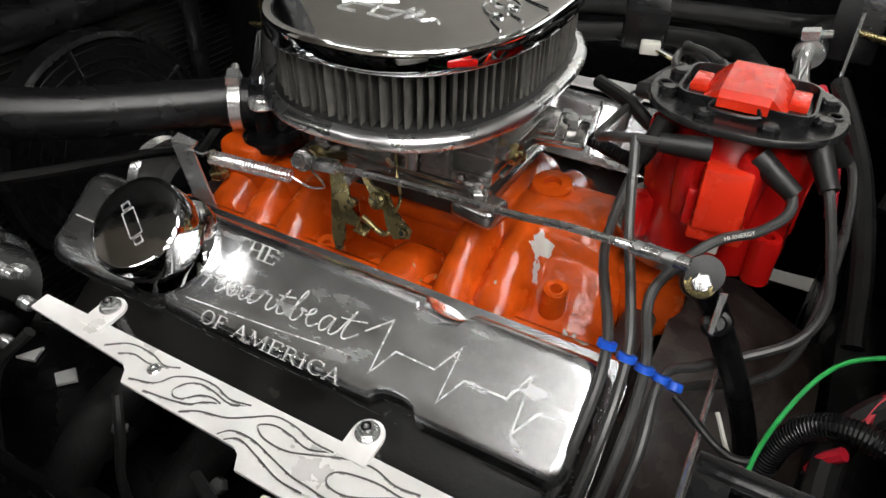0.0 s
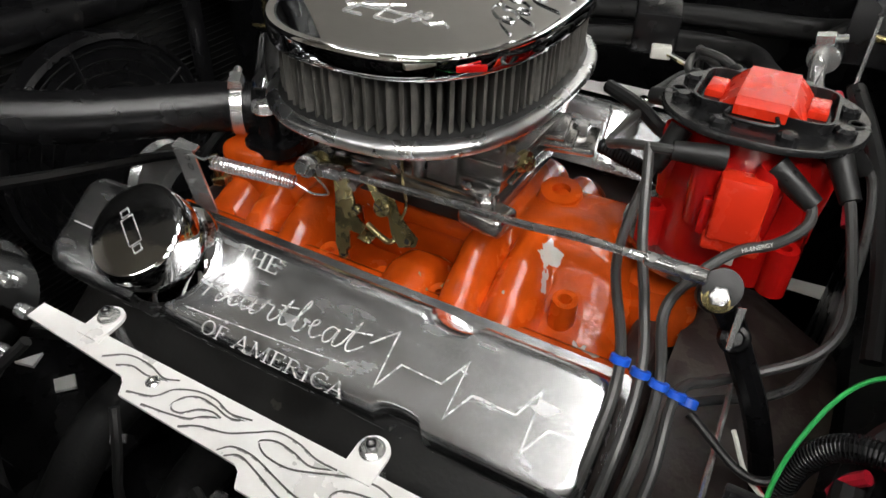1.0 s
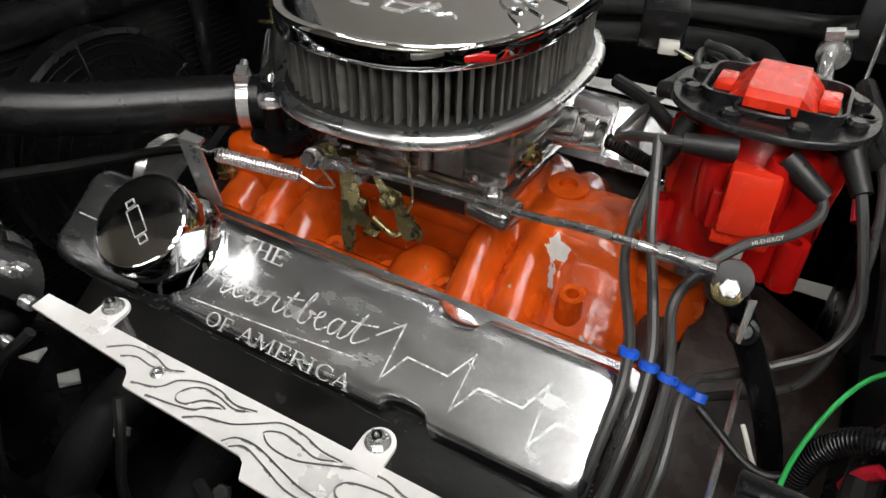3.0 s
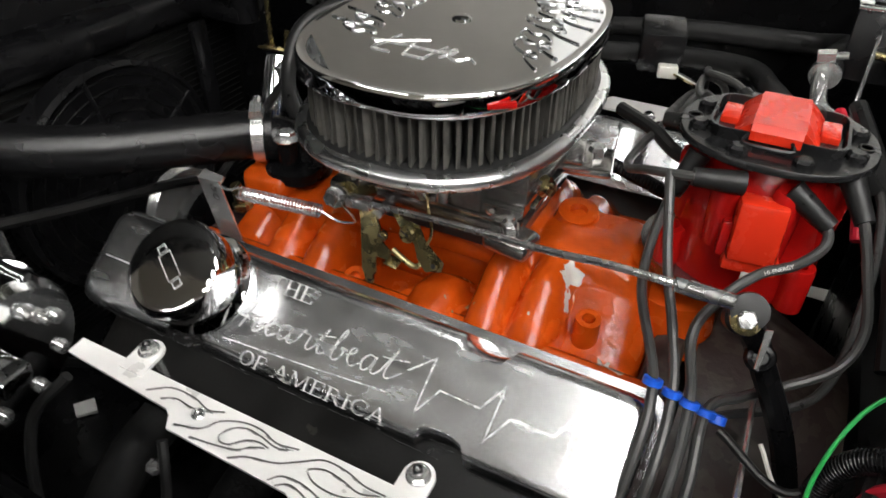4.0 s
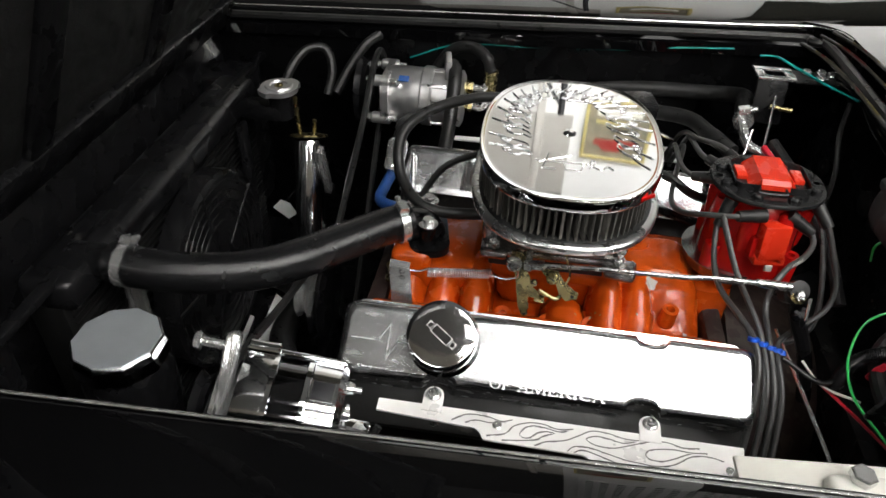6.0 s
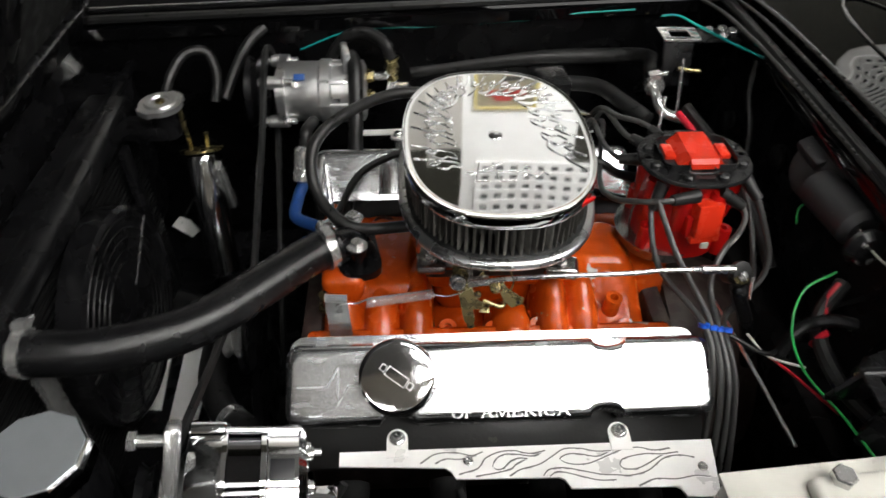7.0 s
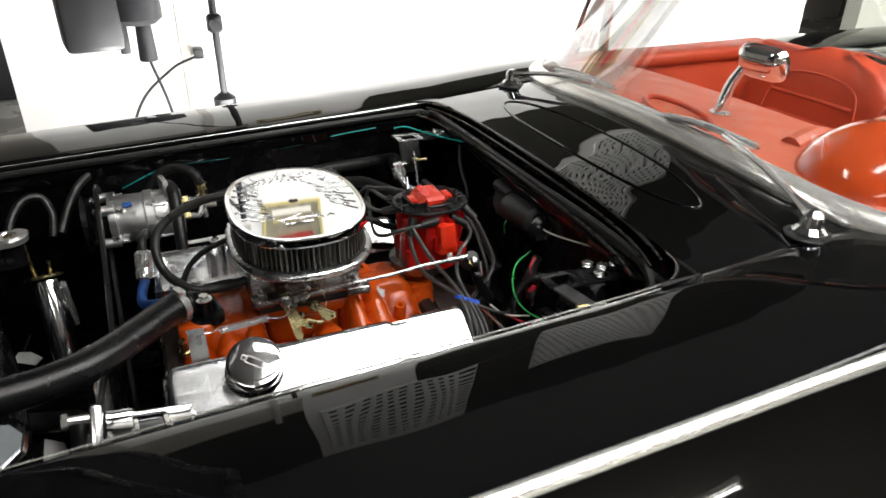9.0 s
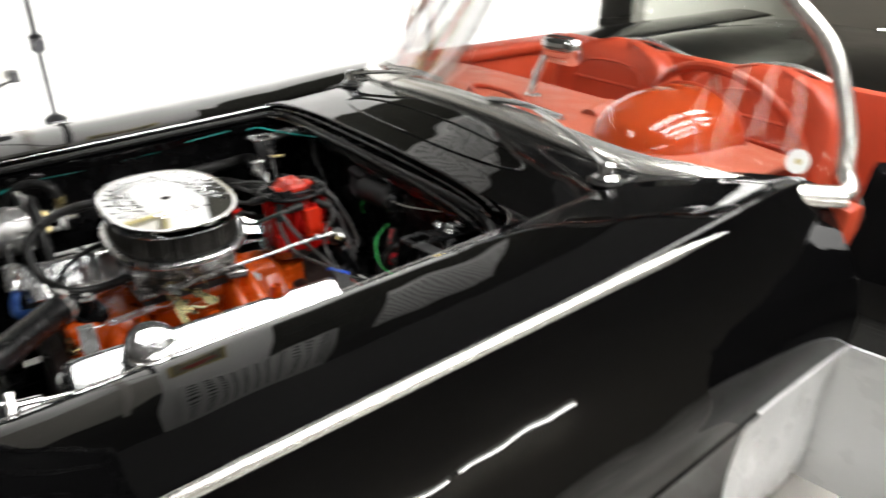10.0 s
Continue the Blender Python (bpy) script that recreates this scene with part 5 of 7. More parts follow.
part("log", tube([(-0.22, -0.40, 0.475), (-0.1, -0.405, 0.485), (0.05, -0.41, 0.485), (0.2, -0.405, 0.475), (0.26, -0.39, 0.44)], 0.03, 8, 18), LINER, ex)
for x in (-0.19, -0.065, 0.065, 0.19):
    part("port", tube([(x, -0.29, 0.55), (x, -0.34, 0.535), (x, -0.40, 0.485)], 0.024, 6, 14), LINER, ex)
    part("bolt_head", hexnut((x + 0.035, -0.335, 0.545), (0, -0.6, 0.8), 0.008, 0.008), ZINC, ex)
part("bell_housing", lathe([(0.2, 0), (0.2, 0.05), (0.16, 0.14)], (0.27, EY, 0.45), (1, 0, 0), 32), RUSTSHADE, blk)
part("rear_wall", box((0.245, EY, 0.61), (0.03, 0.24, 0.1), r=0.01), RUSTSHADE, blk)
part("front_wall", box((-0.245, EY, 0.61), (0.03, 0.24, 0.1), r=0.01), RUSTSHADE, blk)

man = thing("intake_manifold", (0, EY, 0.60), "orange enamelled cast intake manifold with chipped paint", "intake manifold")
part("valley_floor", box((0, EY, 0.615), (0.47, 0.25, 0.03), r=0.01), ORANGE, man)
for sgn in (-1, 1):
    rail = box((0, 0, 0), (0.50, 0.05, 0.03), r=0.008)
    bmesh.ops.transform(rail, matrix=Matrix.Translation((0, EY + sgn * 0.128, 0.645)) @ Matrix.Rotation(radians(40) * -sgn, 4, "X"), verts=rail.verts)
    part("side_rail", rail, ORANGE, man)
part("carburettor_pad", box((0.0, EY, 0.705), (0.17, 0.13, 0.03), r=0.012), ORANGE, man)
part("plenum", box((0.0, EY, 0.66), (0.15, 0.10, 0.08), r=0.025, seg=3), ORANGE, man)


# (centre x, half width, lean with the distance from the middle, profile power, crown height by distance from the middle)
RUNNERS = (
    (0.086, 0.027, 0.03, 2.3, ((0.0, 0.722), (0.05, 0.727), (0.08, 0.722), (0.11, 0.702), (0.135, 0.677), (0.155, 0.655), (0.17, 0.636))),
    (0.128, 0.031, 0.03, 2.2, ((0.0, 0.72), (0.05, 0.721), (0.08, 0.712), (0.11, 0.691), (0.135, 0.666), (0.155, 0.648), (0.17, 0.632))),
    (0.180, 0.05, 0.08, 2.6, ((0.0, 0.715), (0.035, 0.714), (0.055, 0.694), (0.07, 0.677), (0.085, 0.665), (0.10, 0.656), (0.13, 0.646), (0.17, 0.628))),
    (0.150, 0.062, 0.0, 5.0, ((0.0, 0.722), (0.035, 0.722), (0.046, 0.715), (0.056, 0.66), (0.07, 0.61), (0.17, 0.58))),
    (0.030, 0.037, 0.0, 2.4, ((0.0, 0.62), (0.05, 0.655), (0.08, 0.68), (0.105, 0.686), (0.13, 0.676), (0.155, 0.652), (0.17, 0.634))),
    (-0.100, 0.027, -0.02, 2.4, ((0.0, 0.70), (0.05, 0.712), (0.08, 0.706), (0.11, 0.69), (0.135, 0.668), (0.155, 0.65), (0.17, 0.634))),
    (-0.147, 0.031, -0.03, 2.3, ((0.0, 0.70), (0.05, 0.708), (0.08, 0.70), (0.11, 0.682), (0.135, 0.662), (0.155, 0.646), (0.17, 0.632))),
    (-0.200, 0.034, -0.04, 2.6, ((0.0, 0.69), (0.05, 0.694), (0.08, 0.686), (0.11, 0.67), (0.135, 0.655), (0.155, 0.642), (0.17, 0.63))),
)


def casting_z(x, d):
    """The casting's height at x, at the distance d from the engine's middle: runners blended over a flanged floor."""
    heights = [0.585, 0.652 - 0.72 * abs(d - 0.122) - 1.5 * max(0, 0.108 - d)]
    for xc, hw, lean, power, run in RUNNERS:
        crown = float(np.interp(d, [p for p, _ in run], [q for _, q in run]))
        k = abs(x - xc - lean * max(0, d - 0.05)) / hw
        heights.append(0.60 + (crown - 0.60) * (max(0.0, 1 - k ** power) ** (1 / power) if k < 1 else -0.6 * (k - 1)))
    soft = 0.0034
    top = max(heights)
    return top + soft * math.log(sum(math.exp((h - top) / soft) for h in heights))


loops = []
for i in range(161):
    x = -0.248 + 0.496 * i / 160
    row = [V(x, EY + 0.17 * (j / 48), casting_z(x, abs(0.17 * j / 48)) + 0.0006 * noise.noise(V(x, j * 0.0035, 0) * 60)) for j in range(-48, 49)]
    loops.append(row + [V(x, EY + 0.17, 0.6), V(x, EY - 0.17, 0.6)])
part("runner_casting", rings(loops), ORANGE, man, "blended cast runners and flange", 60)
for x, y, z, r in ((-0.058, -0.126, 0.664, 0.011), (0.067, -0.126, 0.664, 0.011), (-0.195, -0.13, 0.662, 0.011), (0.19, -0.13, 0.66, 0.011), (0.005, -0.128, 0.66, 0.011)):
    ax = V(0, -0.45, 0.9)
    part("bolt_boss", lathe([(r * 1.35, -0.02), (r * 1.2, -0.004), (r * 1.1, 0), (r * 0.5, 0), (r * 0.45, -0.006)], (x, y, z + 0.003), ax, 20), ORANGE, man)
    part("bolt_boss", flip(lathe([(r * 1.35, -0.02), (r * 1.2, -0.004), (r * 1.1, 0), (r * 0.5, 0), (r * 0.45, -0.006)], (x, y, z), ax, 20)), ORANGE, man)
part("threaded_boss", lathe([(0.014, -0.05), (0.012, -0.01), (0.0115, 0), (0.006, 0), (0.005, -0.012)], (0.176, -0.098, 0.689), (0.05, -0.1, 1), 20), ORANGE, man)
part("rear_boss", lathe([(0.03, -0.03), (0.022, -0.008), (0.02, 0), (0.012, 0.001), (0.009, 0.001), (0.008, -0.01)], (0.126, 0.006, 0.728), (0.05, -0.15, 1), 24), ORANGE, man)
part("front_saddle", box((-0.155, -0.01, 0.68), (0.12, 0.16, 0.05), (0, -6, 0), 0.018, seg=3), ORANGE, man)
part("water_outlet_pad", box((-0.2, -0.045, 0.70), (0.06, 0.09, 0.05), r=0.012, seg=3), ORANGE, man)
part("distributor_collar", lathe([(0.045, -0.06), (0.04, 0), (0.03, 0.005)], (0.235, EY + 0.0, 0.69), (0, 0, 1), 24), ORANGE, man)
part("temperature_sender", cyl((-0.222, -0.098, 0.68), (-0.226, -0.1, 0.712), 0.008, 0.006), BRASS, man, "brass sender")
part("sender_hex", hexnut((-0.2225, -0.098, 0.682), (-0.1, 0, 1), 0.012, 0.008), BRASS, man)

# carburettor
crb = thing("carburettor", (0, EY, 0.735), "dull cast alloy four-barrel carburettor with linkages", "carburettor")
part("base_plate", box((0.0, EY, 0.744), (0.20, 0.15, 0.014), r=0.003), CAST, crb)
part("throttle_body", box((0.0, EY, 0.729), (0.175, 0.14, 0.022), r=0.004), HEADPAINT, crb, "dark throttle body")
body_c = part("main_body", prism([(-0.045, -0.034), (0.07, -0.034), (0.088, -0.02), (0.092, 0.03), (-0.05, 0.03)], (0.012, -0.0845, 0.784), (1, 0, 0), (0, 0, 1), 0.146, 0.003), CAST, crb, "dull cast main body")
for z, h in ((0.806, 0.004), (0.792, 0.0025), (0.772, 0.003), (0.757, 0.004)):
    part("casting_ledge", box((0.025, -0.0855, z), (0.15, 0.006, h), r=0.0008), CAST, body_c)
part("panel_recess", box((-0.012, -0.086, 0.783), (0.03, 0.005, 0.016), r=0.001), CAST, body_c)
part("end_face_rib", box((0.105, -0.03, 0.79), (0.006, 0.09, 0.006), (0, 0, 0), 0.001), CAST, body_c)
part("end_face_rib", box((0.105, -0.03, 0.772), (0.006, 0.09, 0.004), (0, 0, 0), 0.001), CAST, body_c)
part("float_bowl", box((-0.075, EY, 0.778), (0.05, 0.13, 0.05), r=0.008, seg=3), CAST, crb, "cast float bowl")
part("air_horn", lathe([(0.07, 0), (0.07, 0.03), (0.064, 0.035)], (0.01, EY, 0.798), (0, 0, 1), 40), CAST, crb)
# choke lever, steel post and the ring bracket on the side face
cl = part("choke_disc", lathe([(0.0105, 0), (0.011, 0.001), (0.011, 0.003), (0.009, 0.004)], (-0.012, -0.0895, 0.787), (0.05, -1, 0.2), 22), STEEL, crb, "round steel choke lever")
part("slotted_screw", lathe([(0.006, 0.003), (0.006, 0.006), (0.004, 0.007)], (-0.012, -0.0895, 0.787), (0.05, -1, 0.2), 16), BRASS, cl)
part("choke_strap", box((-0.002, -0.094, 0.771), (0.008, 0.002, 0.026), (0, -24, 0), 0.0006), STEEL, crb)
part("steel_post", lathe([(0.007, 0), (0.007, 0.02), (0.005, 0.022), (0.005, 0.03), (0.0062, 0.031), (0.0062, 0.038)], (0.0255, -0.093, 0.766), (0, 0, 1), 16), STEEL, crb, "turned steel post")
o = [(-0.014, -0.03), (0.014, -0.03)] + [(0.014 * math.cos(radians(k)), 0.014 * math.sin(radians(k))) for k in range(0, 181, 15)]
br = part("ring_bracket", prism(o, (0.049, -0.0935, 0.796), (1, 0, 0), (0, 0.08, 1), 0.007, 0.0012), CAST, crb, "cast lug with a large hole")
part("hole_wall", lathe([(0.0098, 0.0002), (0.0094, 0.0014), (0.0076, 0.0014), (0.0072, -0.004)], (0.049, -0.0937, 0.796), (0, -1, 0.08), 24), STEEL, br)
part("hole_floor", lathe([(0.0074, 0.0), (0.0074, 0.0004), (0.0001, 0.0004)], (0.049, -0.0932, 0.796), (0, -1, 0.08), 20), DARK, br)
for x, z, r in ((-0.036, 0.772, 0.005), (0.073, 0.80, 0.0045), (0.07, 0.765, 0.0045), (-0.04, 0.80, 0.004)):
    part("screw_head", lathe([(r, 0), (r, 0.002), (r * 0.6, 0.003)], (x, -0.0865, z), (0, -1, 0), 14), STEEL, crb)
ft = part("foot", box((0.094, -0.093, 0.744), (0.046, 0.034, 0.02), (0, 0, -8), 0.007, seg=3), CAST, crb, "rounded mounting foot")
part("stud_nut", hexnut((0.092, -0.094, 0.755), (0, 0, 1), 0.0085, 0.008), STEEL, ft)
part("stud", cyl((0.092, -0.094, 0.76), (0.092, -0.094, 0.769), 0.004, seg=10), ZINC, ft)
ft = part("foot", box((-0.08, -0.085, 0.748), (0.04, 0.03, 0.016), r=0.006), CAST, crb)
part("stud_nut", hexnut((-0.08, -0.087, 0.757), (0, 0, 1), 0.0085, 0.008), STEEL, ft)
er = part("rear_ear", box((0.122, 0.028, 0.772), (0.05, 0.05, 0.010), (0, 0, 12), 0.004), CAST, crb, "stepped rear ear")
part("ear_step", box((0.114, 0.018, 0.782), (0.03, 0.056, 0.006), (0, 0, 12), 0.001), CAST, er)
part("ear_step", box((0.112, 0.012, 0.79), (0.02, 0.05, 0.005), (0, 0, 12), 0.001), CAST, er)
part("ear_nut", hexnut((0.128, 0.034, 0.777), (0, 0, 1), 0.009, 0.011), STEEL, er)
part("fuel_bung", lathe([(0.010, 0), (0.010, 0.005), (0.006, 0.007), (0.006, 0.012)], (0.106, -0.055, 0.785), (0.9, -0.45, 0), 18), BRASS, crb)
# throttle levers in yellow zinc
TV = V(0, 0.35, 0.94)
lev = prism([(-0.018, 0.03), (-0.006, 0.03), (0.0, 0.012), (0.010, -0.004), (0.014, -0.018), (0.026, -0.026), (0.023, -0.034), (0.010, -0.034), (0.013, -0.050), (0.010, -0.058), (0.003, -0.059), (-0.002, -0.05), (-0.006, -0.03), (-0.010, -0.008), (-0.016, 0.012)], (-0.036, -0.122, 0.742), (1, 0, 0), TV, 0.0025, 0.0006)
lv = part("throttle_lever", lev, BRASS, crb, "yellow zinc throttle lever")
lev = prism([(-0.022, 0.014), (-0.017, 0.02), (-0.009, 0.010), (0.008, 0.008), (0.016, -0.004), (0.026, -0.012), (0.038, -0.02), (0.037, -0.028), (0.022, -0.033), (0.012, -0.024), (0.006, -0.010), (-0.010, 0.0)], (0.004, -0.118, 0.738), (1, 0, 0), TV, 0.0025, 0.0006)
l2 = part("secondary_lever", lev, BRASS, crb, "yellow zinc secondary lever")
part("bent_tab", box((-0.01, -0.128, 0.705), (0.014, 0.012, 0.002), (20, 10, 0), 0.0005), BRASS, lv)
for x, y, z, r, on in ((-0.034, -0.1275, 0.722, 0.0075, lv), (-0.0285, -0.141, 0.687, 0.0042, lv), (0.034, -0.1285, 0.716, 0.0035, l2)):
    part("hole_rim", lathe([(r * 1.25, 0), (r * 1.15, 0.0012), (r * 0.8, 0.0012), (r * 0.75, 0.0002)], (x, y, z), (0, -0.94, 0.35), 18), BRASS, on)
    part("hole", lathe([(r * 0.8, 0.0), (r * 0.8, 0.0005), (0.0001, 0.0005)], (x, y, z), (0, -0.94, 0.35), 18), RUBBER, on)
for x, y, z, r in ((0.004, -0.121, 0.738, 0.0085), (-0.02, -0.126, 0.731, 0.005)):
    p = part("pivot", lathe([(r, 0), (r, 0.003), (r * 0.7, 0.005), (0.0, 0.0052)], (x, y, z), (0, -0.94, 0.35), 18), BRASS, crb, "brass pivot screw")
    part("screw_slot", box((x, y - 0.0049, z + 0.0018), (r * 1.5, 0.0008, 0.0012), (-20, 30, 0)), DARK, p)
part("link_wire", tube([(0.012, -0.1, 0.782), (0.02, -0.112, 0.765), (0.027, -0.118, 0.745), (0.022, -0.124, 0.728)], 0.0014, 6, 6), BRASS, crb, "thin bent link wire")
part("link_rod", tube([(-0.012, -0.124, 0.716), (0.012, -0.126, 0.706), (0.02, -0.12, 0.712)], 0.003), BRASS, crb)
part("throttle_shaft", cyl((-0.03, -0.12, 0.748), (-0.03, -0.06, 0.748), 0.005), ZINC, crb)

# air cleaner: base ring, pleated element, chrome lid
AC = V(0.005, -0.0165, 0)
air = thing("air_cleaner", (AC.x, AC.y, 0.82), "oval chrome air cleaner with a dusty pleated element", "air cleaner")
def ovals(w, h, z, n=72):
    return [V(AC.x + a, AC.y + c, z) for a, c in oval(w, h, n, 2.5)]


part("base", rings([ovals(0.14, 0.16, 0.822), ovals(0.225, 0.315, 0.828), ovals(0.249, 0.339, 0.8305), ovals(0.253, 0.343, 0.834), ovals(0.2535, 0.3435, 0.8375), ovals(0.251, 0.341, 0.8405), ovals(0.244, 0.334, 0.8425), ovals(0.232, 0.322, 0.8425), ovals(0.2, 0.29, 0.840)]), RINGMETAL, air, "satin aluminium base dish", 50)
b = bmesh.new()
N = 98
def oval_at(w, h, t, power=2.5):
    a = 2 * math.pi * t
    c, s = math.cos(a), math.sin(a)
    return w / 2 * math.copysign(abs(c) ** (2 / power), c), h / 2 * math.copysign(abs(s) ** (2 / power), s)


rnd = random.Random(7)
run = [oval_at(1, 312 / 222, i / 4000) for i in range(4000)]
length = [0.0]
for p, q in zip(run, run[1:]):
    length.append(length[-1] + math.hypot(q[0] - p[0], q[1] - p[1]))
loops = [[], [], [], []]
for i in range(N * 4):
    want = length[-1] * (i // 4 + (0.0, 0.34, 0.52, 0.82)[i % 4] + rnd.uniform(-0.03, 0.03)) / N
    k = int(np.searchsorted(length, max(want, 0)))
    x, y = run[min(k, 3999)]
    deep = 0.226 + rnd.uniform(-0.002, 0.002) if i % 4 < 2 else 0.172
    for q, z in enumerate((0.838, 0.855, 0.874, 0.890)):
        wob = 1 + rnd.uniform(-0.006, 0.004)
        loops[q].append(V(AC.x + x * deep * wob, AC.y + y * deep * wob, z))
part("pleated_element", rings(loops, b), PLEAT, air, "grey dusty pleated cotton element", 80)
part("element_seal", rings([ovals(0.232, 0.322, 0.836), ovals(0.236, 0.326, 0.838), ovals(0.236, 0.326, 0.842), ovals(0.226, 0.316, 0.845)]), RUBBER, air)
lid = part("lid", rings([ovals(0.222, 0.313, 0.8885), ovals(0.236, 0.327, 0.888), ovals(0.2385, 0.3295, 0.8895), ovals(0.2395, 0.3305, 0.893), ovals(0.2395, 0.3305, 0.902), ovals(0.2385, 0.3295, 0.9052), ovals(0.2365, 0.3275, 0.9066), ovals(0.234, 0.325, 0.9064), ovals(0.2315, 0.3225, 0.9056), ovals(0.22, 0.311, 0.9056), ovals(0.15, 0.24, 0.9060), ovals(0.05, 0.08, 0.9062)]), CHROME, air, "mirror-polished chrome lid", 40)
part("wing_stud", lathe([(0.009, 0), (0.009, 0.0015), (0.006, 0.003), (0.003, 0.0035)], (0.003, -0.018, 0.906), (0, 0, 1), 20), CHROME, lid)
LZ = 0.9062
def on_lid(x, y):
    return V(AC.x + x, AC.y + y, LZ)


rnd = random.Random(11)
for i in range(22):
    a = radians(-20 + 220 * i / 21)
    cx, cy = oval_at(0.198, 0.283, (a % (2 * math.pi)) / (2 * math.pi))
    d = V(math.cos(a + 2.2), math.sin(a + 2.2), 0)
    e = V(math.cos(a + math.pi), math.sin(a + math.pi), 0)
    s = 0.0175 + 0.006 * rnd.random()
    pts = [(-0.9, 0.1), (-0.2, 0.75), (0.5, 0.7), (0.6, 0.25), (0.2, 0.3), (0.3, 1.1), (1.0, 1.5), (1.7, 1.2), (1.3, 0.9), (1.5, 0.35), (1.0, 0.1)]
    part("embossed_flame", tube([on_lid(*(V(cx, cy, 0) + d * (x * s) + e * (y * s))[:2]) for x, y in pts], 0.0012, 4, 6), RINGMETAL, lid)
b = bmesh.new()
for pts in (((-0.04, -0.085), (0.0, -0.062)), ((-0.028, -0.062), (-0.035, -0.098)), ((-0.035, -0.098), (-0.018, -0.098)), ((-0.012, -0.062), (-0.006, -0.098)), ((-0.006, -0.098), (0.012, -0.098)), ((0.012, -0.098), (0.018, -0.068)), ((-0.045, -0.08), (0.022, -0.08))):
    tube([on_lid(*p) for p in pts], 0.0013, 3, 5, bm=b)
tube([on_lid(x, y) for x, y in ((0.022, -0.09), (0.03, -0.075), (0.026, -0.07), (0.024, -0.08), (0.036, -0.09), (0.045, -0.082), (0.052, -0.088))], 0.0013, 5, 5, bm=b)
part("embossed_emblem", b, TRIM, lid, "plain embossed emblem strokes")
part("red_badge", box(AC + V(0.092, -0.126, 0.8965), (0.022, 0.004, 0.005), (0, 0, 38), 0.001), RED, air, "small red badge on the rim")


# ---- things in the bay ----
# distributor with its big cap
DC = V(0.277, 0.0, 0)
dis = thing("distributor", (DC.x, DC.y, 0.70), "red high-energy distributor cap with a black top ring", "distributor")
part("shaft_housing", lathe([(0.022, 0.64), (0.022, 0.70), (0.06, 0.715), (0.066, 0.735)], (DC.x - 0.02, DC.y, 0), (0, 0, 1), 28), CAST, dis)
capb = part("cap_body", lathe([(0.058, 0.724), (0.0625, 0.727), (0.0635, 0.735), (0.0625, 0.757), (0.0605, 0.795), (0.057, 0.822), (0.05, 0.838), (0.046, 0.848)], (DC.x, DC.y, 0), (0, 0, 1), 44), RED, dis, "glossy red cap body")
for a in (-68, -22, 22, 68, 112, 158, 202, 248):
    d = V(math.cos(radians(a)), math.sin(radians(a)), 0)
    part("tower", lathe([(0.012, 0.0), (0.0125, 0.03), (0.0115, 0.058), (0.0095, 0.062)], DC + d * 0.053 + V(0, 0, 0.775), d * 0.10 + V(0, 0, 1), 16), RED, capb)
for a in (-45, 135, 215, 35):
    d = V(math.cos(radians(a)), math.sin(radians(a)), 0)
    p = DC + d * 0.068
    part("screw_pillar", lathe([(0.0115, 0.728), (0.0115, 0.766), (0.0105, 0.77), (0.0048, 0.77), (0.0042, 0.762)], V(p.x, p.y, 0), (0, 0, 1), 20), RED, capb, "hollow screw pillar")
    part("web", box(DC + d * 0.057 + V(0, 0, 0.745), (0.022, 0.018, 0.034), (0, 0, a), 0.003), RED, capb)
part("terminal_block", box((0.284, -0.064, 0.803), (0.036, 0.03, 0.05), (-8, 0, 8), 0.0035), REDTOP, dis, "square red plug housing")
part("terminal_skirt", box((0.285, -0.062, 0.774), (0.042, 0.034, 0.014), (-8, 0, 8), 0.003), REDTOP, dis)
part("terminal_rib", box((0.262, -0.062, 0.79), (0.008, 0.022, 0.03), (-8, 0, 8), 0.002), RED, dis)
part("white_label", box((0.288, -0.079, 0.766), (0.010, 0.004, 0.010), r=0.001), CREAM, dis)
# the oval black retainer
ring = part("retainer_ring", rings([[V(DC.x + a, DC.y + c, z) for a, c in oval(w, h, 48, 2.3)] for w, h, z in ((0.146, 0.128, 0.8495), (0.150, 0.132, 0.851), (0.150, 0.132, 0.854), (0.147, 0.129, 0.856))]), PLASTIC, dis, "black plastic wire retainer ring", 40)
for a in (22, 68, 112, 158, 202, 248, 292, 338):
    d = V(0.062 * math.cos(radians(a)), 0.053 * math.sin(radians(a)), 0)
    part("terminal_stub", lathe([(0.008, 0), (0.008, 0.005), (0.005, 0.007)], DC + d + V(0, 0, 0.855), (0, 0, 1), 12), PLASTIC, ring)
for s in (-1, 1):
    part("hole_rim", lathe([(0.006, 0), (0.006, 0.0012), (0.0045, 0.0012), (0.0045, -0.001)], DC + V(s * 0.064, s * 0.002, 0.856), (0, 0, 1), 14), RUBBER, ring)
tray = [(DC.x + x, DC.y + y) for x, y in rounded(0.098, 0.068, 0.013)]
bm = bmesh.new()
for z0, z1 in ((0.855, 0.866),):
    outer = [[V(DC.x + x * k, DC.y + y * k, z) for x, y in rounded(0.098, 0.068, 0.013)] for k, z in ((1.0, z0), (1.03, z1), (0.985, z1), (0.955, z0 + 0.002))]
    rings(outer, bm)
part("tray_wall", bm, PLASTIC, ring, "thin black tray wall", 30)
part("tray_floor", box((DC.x, DC.y, 0.857), (0.09, 0.062, 0.004)), PLASTIC, ring)
